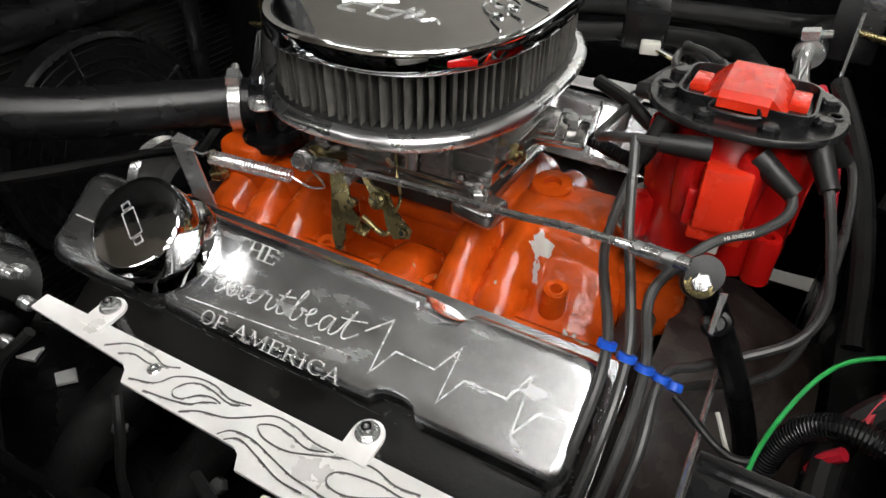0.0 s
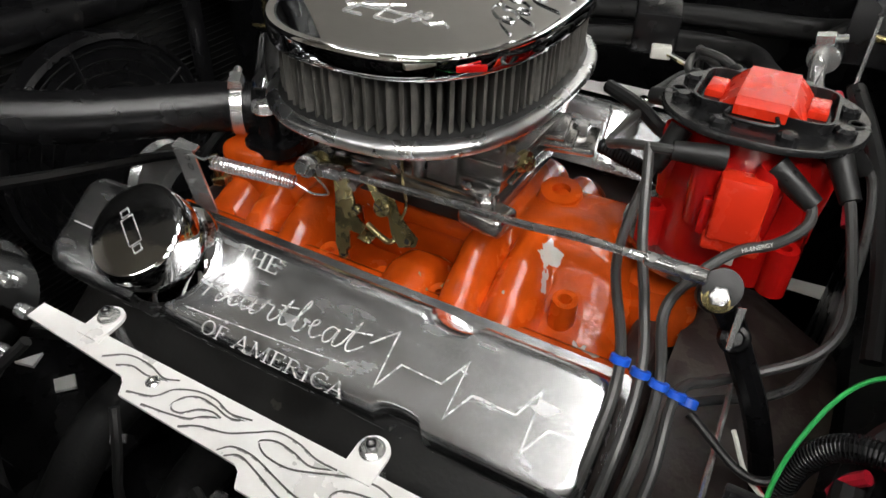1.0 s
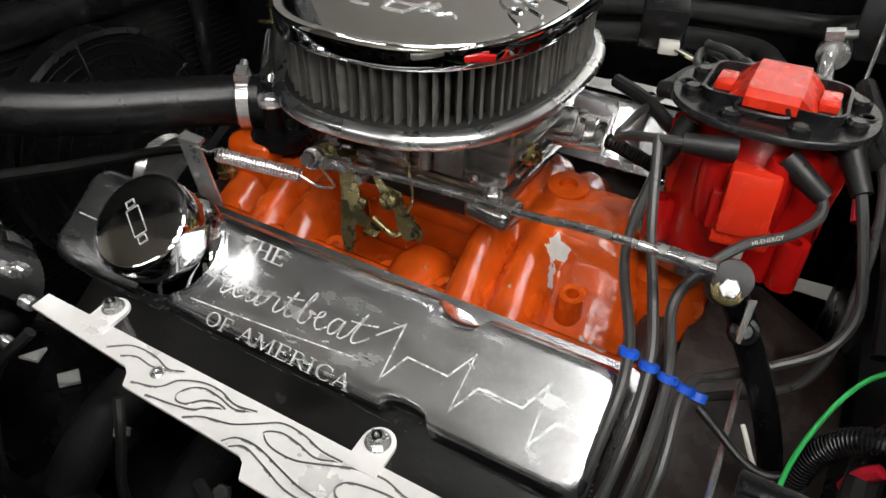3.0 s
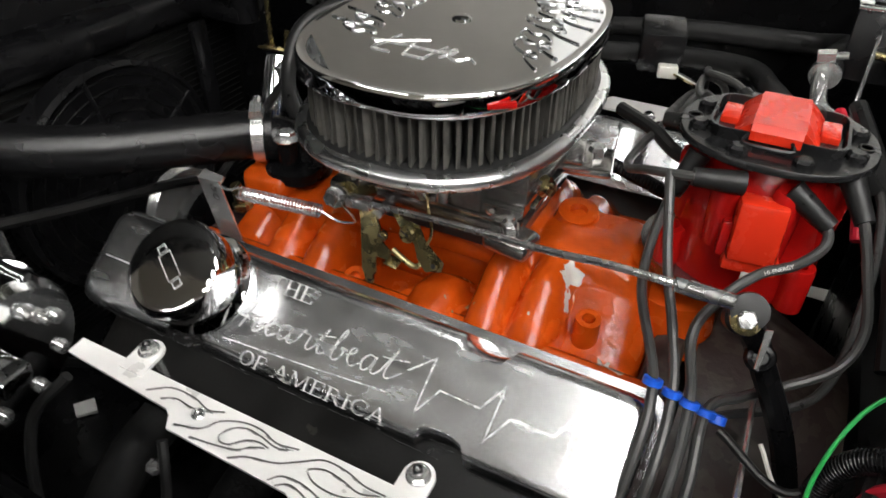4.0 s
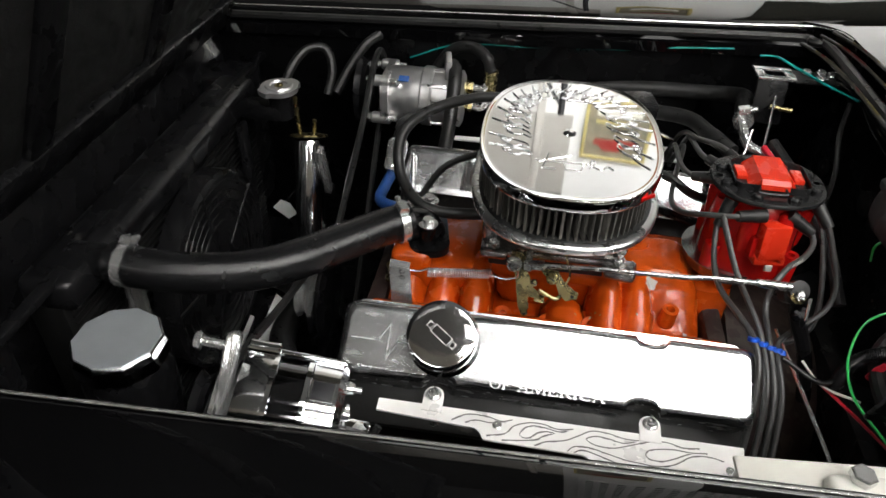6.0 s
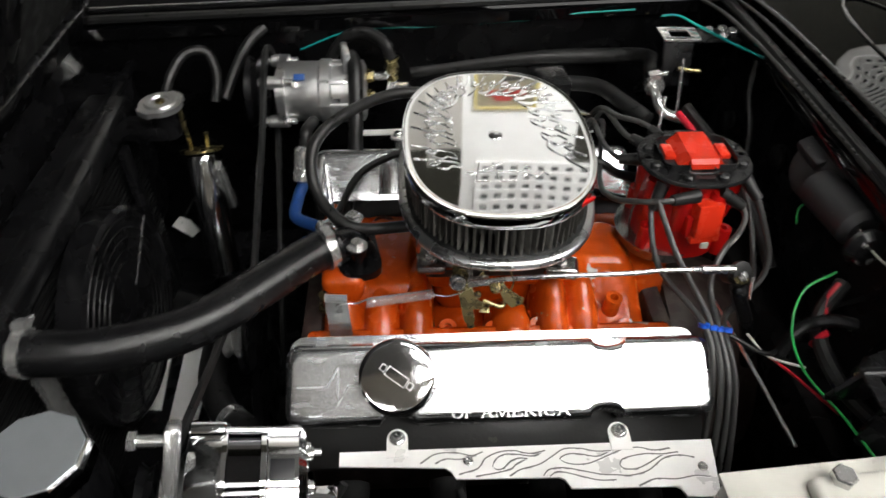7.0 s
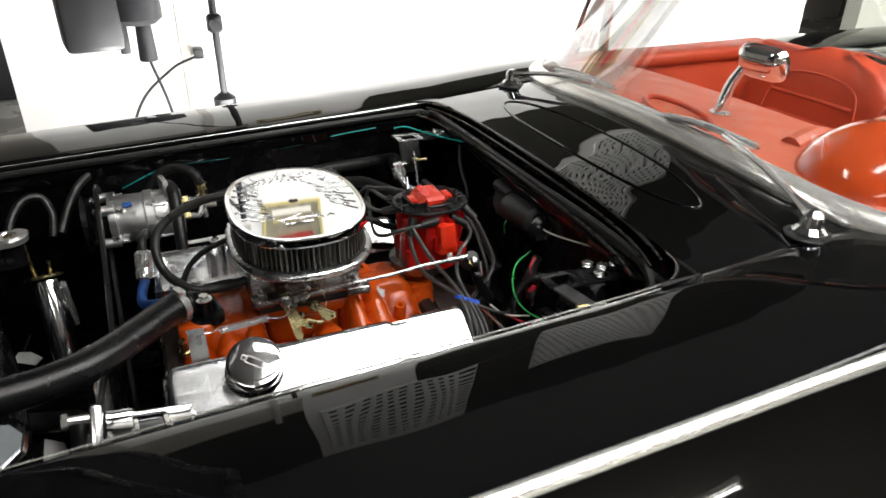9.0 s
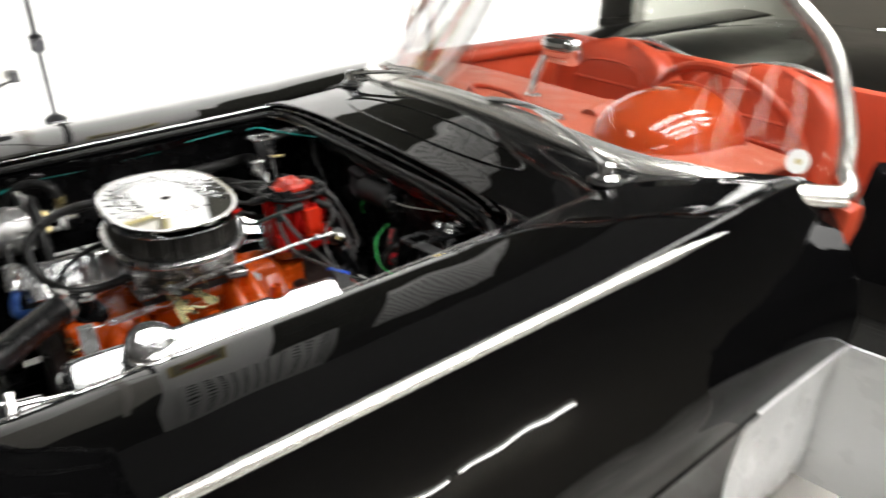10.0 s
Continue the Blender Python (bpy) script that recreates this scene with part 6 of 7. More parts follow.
# red coil cover in the tray: a flat-topped saddle between two low bars
saddle = [(-0.031, 0.0), (-0.031, 0.003), (-0.023, 0.0115), (-0.019, 0.0145), (0.019, 0.0145), (0.023, 0.0115), (0.031, 0.003), (0.031, 0.0)]
arch = bmesh.new()
rings([[V(DC.x + x * k, DC.y + y, 0.857 + z) for x, z in saddle] for y, k in ((-0.030, 1.0), (0.032, 1.0))], arch)
bevel(arch, 0.0015, 2)
part("coil_arch", arch, REDTOP, dis, "flat-topped red coil cover")
arch = bmesh.new()
rings([[V(DC.x + x, DC.y + y, 0.857 + z) for y, z in ((-0.037, 0.004), (-0.036, 0.011), (-0.03, 0.0158), (0.034, 0.0158), (0.038, 0.012), (0.038, 0.004))] for x in (-0.0185, 0.0185)], arch)
bevel(arch, 0.0015, 2)
part("coil_strap", arch, REDTOP, dis)
for s in (-1, 1):
    part("coil_bar", box((DC.x + s * 0.037, DC.y + 0.004, 0.8605), (0.014, 0.03, 0.008), r=0.0015), REDTOP, dis, "low red bar of the coil cover")
part("clip", tube([DC + V(-0.02, -0.039, 0.866), DC + V(-0.02, -0.046, 0.862), DC + V(0.012, -0.046, 0.862), DC + V(0.012, -0.039, 0.866)], 0.0016, 4, 6), PLASTIC, dis)

# plug leads, boots and the blue separators
def lead(name, pts, r=0.0039, label="grey silicone plug lead", boot=True):
    t = thing(name, pts[0], label, "plug lead", "plug leads")
    part("lead", tube(pts, r, 10, 10), LEAD, t)
    if boot:
        p, q = Vector(pts[0]), Vector(pts[1])
        d = (q - p).normalized()
        part("boot", tube([p - d * 0.004, p + d * 0.014, p + d * 0.034], 0.008, 5, 12, radii=(0.0095, 0.0072)), RUBBER, t, "black rubber boot")
    return t


SEP = [V(0.249, -0.208, 0.752), V(0.263, -0.203, 0.742), V(0.276, -0.198, 0.733), V(0.288, -0.192, 0.724)]
END = [V(0.243, -0.315, 0.63), V(0.256, -0.32, 0.625), V(0.268, -0.32, 0.62), V(0.28, -0.318, 0.615)]
STARTS = [
    [(0.226, -0.04, 0.838), (0.214, -0.055, 0.805), (0.216, -0.12, 0.765)],
    [(0.212, -0.071, 0.838), (0.217, -0.084, 0.824), (0.232, -0.125, 0.79), (0.25, -0.165, 0.765)],
    [(0.302, -0.056, 0.836), (0.326, -0.062, 0.822), (0.331, -0.078, 0.812), (0.316, -0.1, 0.804), (0.293, -0.122, 0.802), (0.274, -0.145, 0.788), (0.264, -0.172, 0.772)],
    [(0.336, -0.035, 0.846), (0.350, -0.055, 0.828), (0.366, -0.075, 0.79), (0.376, -0.092, 0.755), (0.366, -0.11, 0.73), (0.335, -0.13, 0.714), (0.308, -0.155, 0.713)],
]
for st, s, e in zip(STARTS, SEP, END):
    made = lead("plug_lead", [*st, s, s.lerp(e, 0.4) + V(0.006, -0.008, 0.012), e, e + V(-0.01, -0.03, -0.06)], boot=s is not SEP[1])
    third = made if s is SEP[2] else None if s is SEP[0] else third
lead("plug_lead", [(0.262, -0.064, 0.838), (0.225, -0.074, 0.839), (0.192, -0.06, 0.828), (0.172, -0.025, 0.806), (0.165, 0.02, 0.794), (0.178, 0.09, 0.80), (0.2, 0.18, 0.80), (0.205, 0.27, 0.72)], label="grey silicone plug lead looping to the far rocker cover")
lead("plug_lead", [(0.218, 0.02, 0.838), (0.19, 0.03, 0.832), (0.182, 0.09, 0.815), (0.19, 0.2, 0.79), (0.2, 0.27, 0.72)])
lead("plug_lead", [(0.235, 0.045, 0.838), (0.205, 0.075, 0.842), (0.2, 0.15, 0.83), (0.215, 0.24, 0.78), (0.21, 0.29, 0.7)])
lead("plug_lead", [(0.262, 0.058, 0.838), (0.235, 0.09, 0.85), (0.205, 0.12, 0.845), (0.195, 0.2, 0.81), (0.19, 0.28, 0.7)])
lead("plug_lead", [(0.338, 0.02, 0.835), (0.37, 0.03, 0.80), (0.378, -0.03, 0.75), (0.365, -0.1, 0.69), (0.30, -0.13, 0.66)])
LU = V(0.0235, 0.0222, 0.0018).normalized()
LP = V(0.2945, -0.1205, 0.8022)
LN = (V(0.303, -0.549, 1.088) - LP)
LN = (LN - LU * LN.dot(LU)).normalized()
words("HI-ENERGY", LP + LN * 0.0039 - LN.cross(LU) * 0.0016, LU, LN.cross(LU), 0.0030, CREAM, third, "printing", width=0.024)
sep = thing("lead_separator", SEP[1], "blue plastic plug lead separator", "cable clip")
for s, e in zip(SEP, END):
    d = (e - s).normalized()
    part("clip_ring", lathe([(0.0055, -0.003), (0.0070, -0.0024), (0.0070, 0.0024), (0.0055, 0.003)], s, d + V(0, 0, -0.4), 18), BLUE, sep)
part("clip_ring", lathe([(0.003, -0.004), (0.0065, -0.003), (0.0065, 0.003), (0.003, 0.004)], (0.297, -0.186, 0.715), (0, -0.7, -0.7), 16), BLUE, sep)

# throttle rod from the carburettor lever to the bell-crank
rod = thing("throttle_rod", (0.12, -0.165, 0.79), "bright steel throttle rod with swivel ends", "throttle rod")
part("rod", tube([(-0.03, -0.155, 0.783), (0.05, -0.158, 0.792), (0.15, -0.164, 0.800), (0.2, -0.166, 0.806), (0.262, -0.169, 0.808)], 0.0031, 8, 10), STEEL, rod)
part("front_sleeve", box((-0.024, -0.155, 0.784), (0.026, 0.009, 0.011), (0, -9, -4), 0.0012), STEEL, rod, "squared rod end")
part("rear_sleeve", cyl((0.243, -0.168, 0.808), (0.284, -0.171, 0.810), 0.0056, seg=12, edge=0.001), STEEL, rod, "machined rod end")
part("rod_thread", coil((0.232, -0.1675, 0.8075), (0.244, -0.168, 0.808), 0.003, 0.0006, 9), ZINC, rod, "threaded end")
part("front_eye", lathe([(0.006, -0.006), (0.0095, -0.005), (0.0105, -0.002), (0.0105, 0.002), (0.0095, 0.005), (0.006, 0.006)], (-0.05, -0.152, 0.78), (0.2, -0.9, 0.3), 20), STEEL, rod)
part("front_washer", lathe([(0.006, 0), (0.0115, 0.0005), (0.0115, 0.002), (0.006, 0.0022)], (-0.0465, -0.140, 0.7775), (0.2, -0.9, 0.3), 20), BRASS, rod, "yellow zinc washer")
part("front_nut", hexnut((-0.0505, -0.157, 0.7815), (0.2, -0.9, 0.3), 0.0072, 0.007), STEEL, rod)
part("front_stud", cyl((-0.048, -0.145, 0.778), (-0.04, -0.11, 0.765), 0.006), BRASS, rod)
bell = thing("bell_crank", (0.30, -0.175, 0.70), "black throttle bell-crank with a zinc pivot bolt", "linkage")
BX = V(0.15, -0.75, 0.6).normalized()
BP = V(0.292, -0.171, 0.7985)
part("eye_ring", lathe([(0.0085, -0.0045), (0.0125, -0.004), (0.0132, 0.0), (0.0125, 0.004), (0.0085, 0.0045)], BP + V(0.001, 0.002, 0.006), BX, 24), RUBBER, bell, "black swivel eye")
part("bush", lathe([(0.011, -0.024), (0.0115, -0.006), (0.008, -0.004)], BP, BX, 24), RUBBER, bell)
part("brass_washer", lathe([(0.007, 0.0), (0.0105, 0.0005), (0.0105, 0.002), (0.007, 0.0028)], BP + BX * 0.004, BX, 24), BRASS, bell, "yellow zinc washer")
part("pivot_bolt", hexnut(BP + BX * 0.006, BX, 0.0068, 0.005), STEEL, bell, "grey steel hex bolt")
part("bolt_face", lathe([(0.005, 0), (0.0045, 0.0006), (0.0, 0.0008)], BP + BX * 0.011, BX, 18), STEEL, bell)
part("clip", prism([(0.0, 0.0), (0.005, 0.0), (0.004, -0.03), (0.001, -0.028)], BP + V(0.014, -0.004, 0.0), (0.9, 0.3, 0), (0, 0.4, 0.9), 0.001), ZINC, bell, "thin bright spring clip")
part("lever", tube([(0.296, -0.166, 0.792), (0.306, -0.155, 0.768), (0.318, -0.15, 0.74), (0.336, -0.15, 0.705), (0.354, -0.15, 0.66), (0.372, -0.15, 0.60)], 0.0095, 6, 10), SATIN, bell, "black steel lever")
part("lever_boss", lathe([(0.009, -0.004), (0.011, 0), (0.009, 0.004), (0.006, 0.005), (0.005, 0.003)], (0.310, -0.163, 0.764), (0.1, -0.75, 0.65), 20), SATIN, bell)
# return spring and its bracket
spr = thing("return_spring", (-0.13, -0.15, 0.76), "bright coiled throttle return spring", "spring")
part("coil", coil((-0.163, -0.156, 0.7515), (-0.08, -0.139, 0.7465), 0.0062, 0.00095, 27), ZINC, spr)
part("hook", tube([(-0.2, -0.157, 0.748), (-0.19, -0.157, 0.752), (-0.175, -0.156, 0.7515), (-0.163, -0.156, 0.7575)], 0.0012), ZINC, spr)
part("hook", tube([(-0.08, -0.139, 0.7465), (-0.062, -0.137, 0.74), (-0.045, -0.136, 0.744), (-0.043, -0.142, 0.756), (-0.048, -0.15, 0.772)], 0.0012), ZINC, spr)
sb = thing("spring_bracket", (-0.201, -0.15, 0.67), "bent zinc strip bracket bolted by the rocker cover", "bracket")
part("strip", prism([(-0.014, 0.0), (0.014, 0.002), (0.015, -0.092), (-0.015, -0.092)], (-0.201, -0.157, 0.755), (1, 0.0, 0), (0, -0.17, 0.985), 0.002, 0.0006), ZINC, sb)
part("lip", prism([(-0.014, 0.0), (0.014, 0.002), (0.014, 0.010), (-0.014, 0.012)], (-0.201, -0.157, 0.755), (1, 0.0, 0), (-0.05, 0.9, 0.3), 0.002, 0.0006), ZINC, sb)
for z in (0.747, 0.735):
    part("hole_rim", lathe([(0.0042, 0), (0.0042, 0.0008), (0.003, 0.0008), (0.003, -0.002)], (-0.198, -0.1565 + (0.755 - z) * 0.17, z), (0, -0.985, -0.17), 12), RUBBER, sb)

# thermostat housing, coolant hose and clamps
th = thing("thermostat_housing", (-0.20, -0.05, 0.70), "black painted thermostat housing with bolts", "thermostat housing")
part("neck", tube([(-0.178, -0.03, 0.70), (-0.181, -0.032, 0.725), (-0.194, -0.04, 0.745), (-0.232, -0.064, 0.7525)], 0.025, 8, 20), SATIN, th)
part("flange", prism(rounded(0.10, 0.06, 0.022), (-0.182, -0.033, 0.728), (0.2, -0.98, 0), (0.98, 0.2, 0), 0.012, 0.003), SATIN, th)
for x, y in ((-0.178, -0.07), (-0.186, -0.012)):
    bolt(th, (x, y + 0.008, 0.762), (0, 0, 1), 0.0095)
    part("bolt_pillar", cyl((x, y + 0.008, 0.72), (x, y + 0.008, 0.762), 0.011), SATIN, th)
hose = thing("radiator_hose", (-0.37, -0.2, 0.75), "thick black moulded upper radiator hose", "hose")
HP = [(-0.208, -0.046, 0.752), (-0.24, -0.068, 0.753), (-0.301, -0.132, 0.756), (-0.346, -0.180, 0.760), (-0.393, -0.213, 0.764), (-0.46, -0.235, 0.768), (-0.519, -0.240, 0.772), (-0.56, -0.238, 0.774)]
part("hose", tube(HP, 0.027, 10, 28), HOSE, hose, "", 60)
clamp_band(hose, (-0.220, -0.056, 0.7525), V(-0.82, -0.57, 0.02), 0.0275, (0.1, -0.15, 0.95))
clamp_band(hose, (-0.540, -0.2395, 0.773), V(-1, 0.02, 0.05), 0.0275, (0, 0.5, 0.85))

# radiator, filler cap, shroud and fan
rad = thing("radiator", (-0.60, 0.0, 0.3), "black painted radiator with finned core", "radiator")
part("core", box((-0.615, YC + 0.03, 0.53), (0.05, 0.62, 0.44), r=0.004), CORE, rad)
bm = bmesh.new()
for k in range(40):
    box((-0.588, YC + 0.03, 0.33 + k * 0.0105), (0.004, 0.6, 0.0015), bm=bm)
tagged(part("fin_pack", bm, CORE, rad, "rows of thin fins"), kind="stuff")
part("top_tank", box((-0.61, YC + 0.03, 0.765), (0.075, 0.62, 0.05), r=0.016, seg=3), SATIN, rad, "black top tank")
part("hose_neck", cyl((-0.54, -0.2395, 0.773), (-0.61, -0.238, 0.772), 0.024), SATIN, rad)
part("filler_neck", cyl((-0.507, 0.254, 0.74), (-0.507, 0.254, 0.79), 0.022), SATIN, rad)
part("filler_arm", box((-0.55, 0.254, 0.752), (0.1, 0.05, 0.03), r=0.01), SATIN, rad)
o = []
for i in range(36):
    a = 2 * math.pi * i / 36
    r = 0.034 + (0.005 if abs(math.sin(a)) < 0.4 else 0)
    o.append((r * math.cos(a), r * math.sin(a)))
rc = part("pressure_cap", prism(o, (-0.507, 0.254, 0.8), (0.6, 0.8, 0), (-0.8, 0.6, 0), 0.009, 0.002), SILVER, rad, "silver pressure cap")
part("raised_ring", lathe([(0.026, 0), (0.024, 0.004), (0.016, 0.004), (0.014, 0.001)], (-0.507, 0.254, 0.8), (0, 0, 1), 28), SILVER, rc)
part("rivet", lathe([(0.008, 0), (0.007, 0.003), (0.0, 0.004)], (-0.507, 0.254, 0.801), (0, 0, 1), 16), BRASS, rc, "brass rivet")
FC = V(-0.562, 0.0, 0.575)
fan = thing("cooling_fan", (-0.56, FC.y, 0.35), "flat black electric cooling fan on the radiator", "fan")
part("hub", cyl(FC + V(-0.01, 0, 0), FC + V(0.018, 0, 0), 0.05, edge=0.006, seg=28), SATIN, fan)
for k in range(8):
    a = radians(45 * k + 15)
    d, e = V(0, math.cos(a), math.sin(a)), V(0, -math.sin(a), math.cos(a))
    rows = []
    for r, w in ((0.05, 0.02), (0.09, 0.03), (0.13, 0.035), (0.155, 0.03)):
        rows.append([FC + d * r + e * w + V(0.006, 0, 0), FC + d * r, FC + d * r - e * w - V(0.006, 0, 0)])
    bm = bmesh.new()
    rings(rows, bm, closed=False)
    bmesh.ops.solidify(bm, geom=bm.faces, thickness=0.002)
    part("blade", bm, SATIN, fan, "", 50)
part("ring", lathe([(0.165, -0.014), (0.172, -0.014), (0.172, 0.02), (0.165, 0.024), (0.161, 0.02)], FC, (1, 0, 0), 56), SATIN, fan, "black fan ring")
for k in range(5):
    part("guard_ring", tube([FC + V(0.02, (0.085 + 0.017 * k) * math.cos(a), (0.085 + 0.017 * k) * math.sin(a)) for a in (2 * math.pi * i / 48 for i in range(49))], 0.0013, 1, 6), CORE, fan)
for a in (30, 100, 170, 240, 310):
    d = V(0, math.cos(radians(a)), math.sin(radians(a)))
    part("guard_spoke", cyl(FC + d * 0.045 + V(0.018, 0, 0), FC + d * 0.165 + V(0.02, 0, 0), 0.004, seg=8), SATIN, fan)
for y in (-0.2, 0.21):
    part("mount_bar", box((-0.57, y, 0.55), (0.012, 0.03, 0.38), r=0.003), ZINC if y < 0 else SATIN, fan, "flat steel mounting bar")
# pale cards on the pan, in place of bright floor showing through gaps
tray = thing("floor_glimpse", (-0.52, 0.05, 0.348), "pale cards standing in for the lit floor seen through gaps", "tray")
for outline in (((-0.541, 0.183), (-0.501, 0.155), (-0.483, 0.09), (-0.482, -0.045), (-0.53, -0.06)), ((-0.585, 0.115), (-0.562, 0.108), (-0.55, -0.025), (-0.596, -0.02), (-0.603, 0.058)), ((-0.552, -0.244), (-0.522, -0.236), (-0.534, -0.212)), ((-0.476, -0.238), (-0.456, -0.25), (-0.438, -0.23), (-0.46, -0.216))):
    part("card", prism(outline, (0, 0, 0.355), (1, 0, 0), (0, 1, 0), 0.005, 0.0008), WHITE, tray)
lower = thing("lower_radiator_hose", (-0.42, -0.04, 0.47), "black lower radiator hose with a bright clamp", "hose")
part("hose", tube([(-0.345, -0.19, 0.53), (-0.385, -0.15, 0.515), (-0.42, -0.08, 0.50), (-0.432, 0.0, 0.485), (-0.45, 0.09, 0.45), (-0.50, 0.17, 0.40), (-0.57, 0.21, 0.385)], 0.022, 8, 14), RUBBER, lower)
part("clamp", tube([(-0.365, -0.172, 0.523), (-0.375, -0.162, 0.519)], 0.0235, 2, 14), ZINC, lower)
tag = thing("paper_tag", (-0.56, 0.47, 0.46), "white paper tag on a thin black strap by the inner fender", "tag")
part("sheet", prism([(-0.036, -0.012), (0.03, -0.016), (0.037, 0.004), (-0.004, 0.016), (-0.035, 0.013)], (-0.558, 0.333, 0.47), (0.8, -0.58, 0.1), (0.5, 0.75, 0.42), 0.001, 0.0003), WHITE, tag)
part("strap", tube([(-0.57, 0.345, 0.468), (-0.575, 0.40, 0.455), (-0.57, 0.462, 0.452)], 0.0025, 6, 6), RUBBER, tag)
pulley = thing("fan_belt_drive", (-0.33, YC, 0.5), "dark fan belt pulleys at the front of the engine", "pulley")
part("water_pump_pulley", lathe([(0.06, 0), (0.075, 0.004), (0.065, 0.012), (0.075, 0.02), (0.06, 0.024)], (-0.37, -0.02, 0.56), (1, 0, 0), 36), SATIN, pulley)
part("crank_pulley", lathe([(0.07, 0), (0.085, 0.004), (0.075, 0.012), (0.085, 0.02), (0.07, 0.024)], (-0.37, -0.02, 0.40), (1, 0, 0), 36), SATIN, pulley)
part("bright_pulley", lathe([(0.03, -0.01), (0.052, -0.008), (0.044, 0.0), (0.052, 0.008), (0.03, 0.01)], (-0.369, -0.06, 0.615), (1, 0.0, 0.0), 36), ZINC, pulley, "bright steel idler pulley")
part("belt", tube([(-0.36, -0.02 + 0.075, 0.56), (-0.36, -0.02, 0.637), (-0.355, -0.2, 0.70), (-0.35, -0.4, 0.76), (-0.35, -0.46, 0.70), (-0.355, -0.36, 0.62), (-0.36, -0.05, 0.32), (-0.36, 0.06, 0.4), (-0.36, 0.055, 0.56)], 0.006, 6, 6), RUBBER, pulley, "black rubber belt")
part("belt", tube([(-0.345, -0.02, 0.635), (-0.345, 0.2, 0.75), (-0.345, 0.35, 0.84), (-0.345, 0.42, 0.77), (-0.345, 0.35, 0.7), (-0.345, 0.03, 0.34)], 0.006, 6, 6), RUBBER, pulley)

# chrome receiver-drier beside the radiator
dr = thing("receiver_drier", (-0.452, 0.185, 0.482), "chrome receiver-drier canister with brass pipe stubs", "canister")
d0, d1 = V(-0.452, 0.185, 0.482), V(-0.471, 0.283, 0.69)
part("canister", lathe([(0.024, 0), (0.028, 0.006), (0.028, 0.212), (0.026, 0.22)], d0, d1 - d0, 32), PLATED, dr)
part("flange", lathe([(0.028, 0), (0.037, 0.002), (0.037, 0.006), (0.02, 0.009)], d1 - (d1 - d0).normalized() * 0.006, d1 - d0, 32), BRASS, dr, "brass top flange")
part("pipe_stub", tube([d1 + V(-0.016, 0, 0), d1 + V(-0.02, 0.004, 0.04), d1 + V(-0.022, 0.008, 0.075)], 0.004), BRASS, dr)
part("pipe_stub", tube([d1 + V(0.012, 0, 0), d1 + V(0.013, 0.006, 0.03)], 0.004), BRASS, dr)
part("strap", box((-0.435, 0.255, 0.63), (0.012, 0.02, 0.12), (18, 0, 0), 0.002), ZINC, dr)

# air-conditioning compressor
cp = thing("compressor", (-0.27, 0.345, 0.65), "silver cast air-conditioning compressor", "compressor")
cc = V(-0.27, 0.352, 0.762)
part("body", lathe([(0.048, -0.058), (0.052, -0.05), (0.052, 0.01), (0.056, 0.014), (0.056, 0.03), (0.052, 0.034), (0.052, 0.062), (0.044, 0.07)], cc, (1, 0, 0), 36), SILVER, cp, "silver cast body")
part("front_flange", prism(rounded(0.12, 0.10, 0.03), cc + V(-0.06, 0, 0), (0, 1, 0), (0, 0, 1), -0.014, 0.003), SILVER, cp)
for y, z in ((-0.045, 0.042), (0.046, 0.036), (-0.05, -0.03), (0.046, -0.036)):
    p = cc + V(0, y, z)
    part("lug", cyl(p + V(-0.078, 0, 0), p + V(-0.045, 0, 0), 0.011, seg=14, edge=0.002), SILVER, cp)
    part("bolt_head", hexnut(p + V(-0.079, 0, 0), (-1, 0, 0), 0.008, 0.008), ZINC, cp)
    part("through_bolt", cyl(p * 1.0 + V(-0.045, 0, 0), p + V(-0.03, 0, 0), 0.006), ZINC, cp)
for a in range(0, 360, 45):
    d = V(0, math.cos(radians(a)), math.sin(radians(a)))
    part("casting_rib", box(cc + d * 0.052 + V(0.036, 0, 0), (0.05, 0.008, 0.008), (a, 0, 0), 0.002), SILVER, cp)
part("clutch_pulley", lathe([(0.03, 0), (0.062, 0.004), (0.055, 0.014), (0.062, 0.024), (0.04, 0.03)], cc + V(-0.115, 0, 0), (1, 0, 0), 32), SATIN, cp, "black clutch pulley")
part("blue_label", box(cc + V(-0.02, -0.032, 0.0445), (0.019, 0.012, 0.002), (34, 0, 0), 0.0005), BLUEHOSE, cp, "blue maker's plate with unreadable print")
part("rear_head", lathe([(0.05, 0), (0.053, 0.004), (0.053, 0.02), (0.046, 0.024)], cc + V(0.066, 0, 0), (1, 0, 0), 32), SILVER, cp)
part("bracket_ear", box(cc + V(0.058, 0.0, 0.062), (0.012, 0.05, 0.04), (0, 0, 10), 0.003), SILVER, cp)
for y, z in ((0.035, 0.01), (0.03, -0.028)):
    part("port_nut", hexnut(cc + V(0.088, y, z), (1, 0, 0), 0.012, 0.016), BRASS, cp, "brass hose nut")
    part("port_pipe", tube([cc + V(0.1, y, z), cc + V(0.125, y, z), cc + V(0.137, y + 0.015, z + 0.03)], 0.007), ZINC, cp)
fit2 = thing("service_fitting", (-0.133, 0.395, 0.74), "crimped steel hose fitting with service valve", "hose fitting")
part("ferrule", lathe([(0.011, -0.024), (0.0135, -0.02), (0.0115, -0.01), (0.0135, 0.0), (0.0115, 0.01), (0.0135, 0.02), (0.011, 0.024)], (-0.134, 0.392, 0.785), (0.02, -0.2, 0.97), 20), BRASS, fit2)
part("stem", cyl((-0.133, 0.397, 0.72), (-0.134, 0.394, 0.765), 0.007), ZINC, fit2)
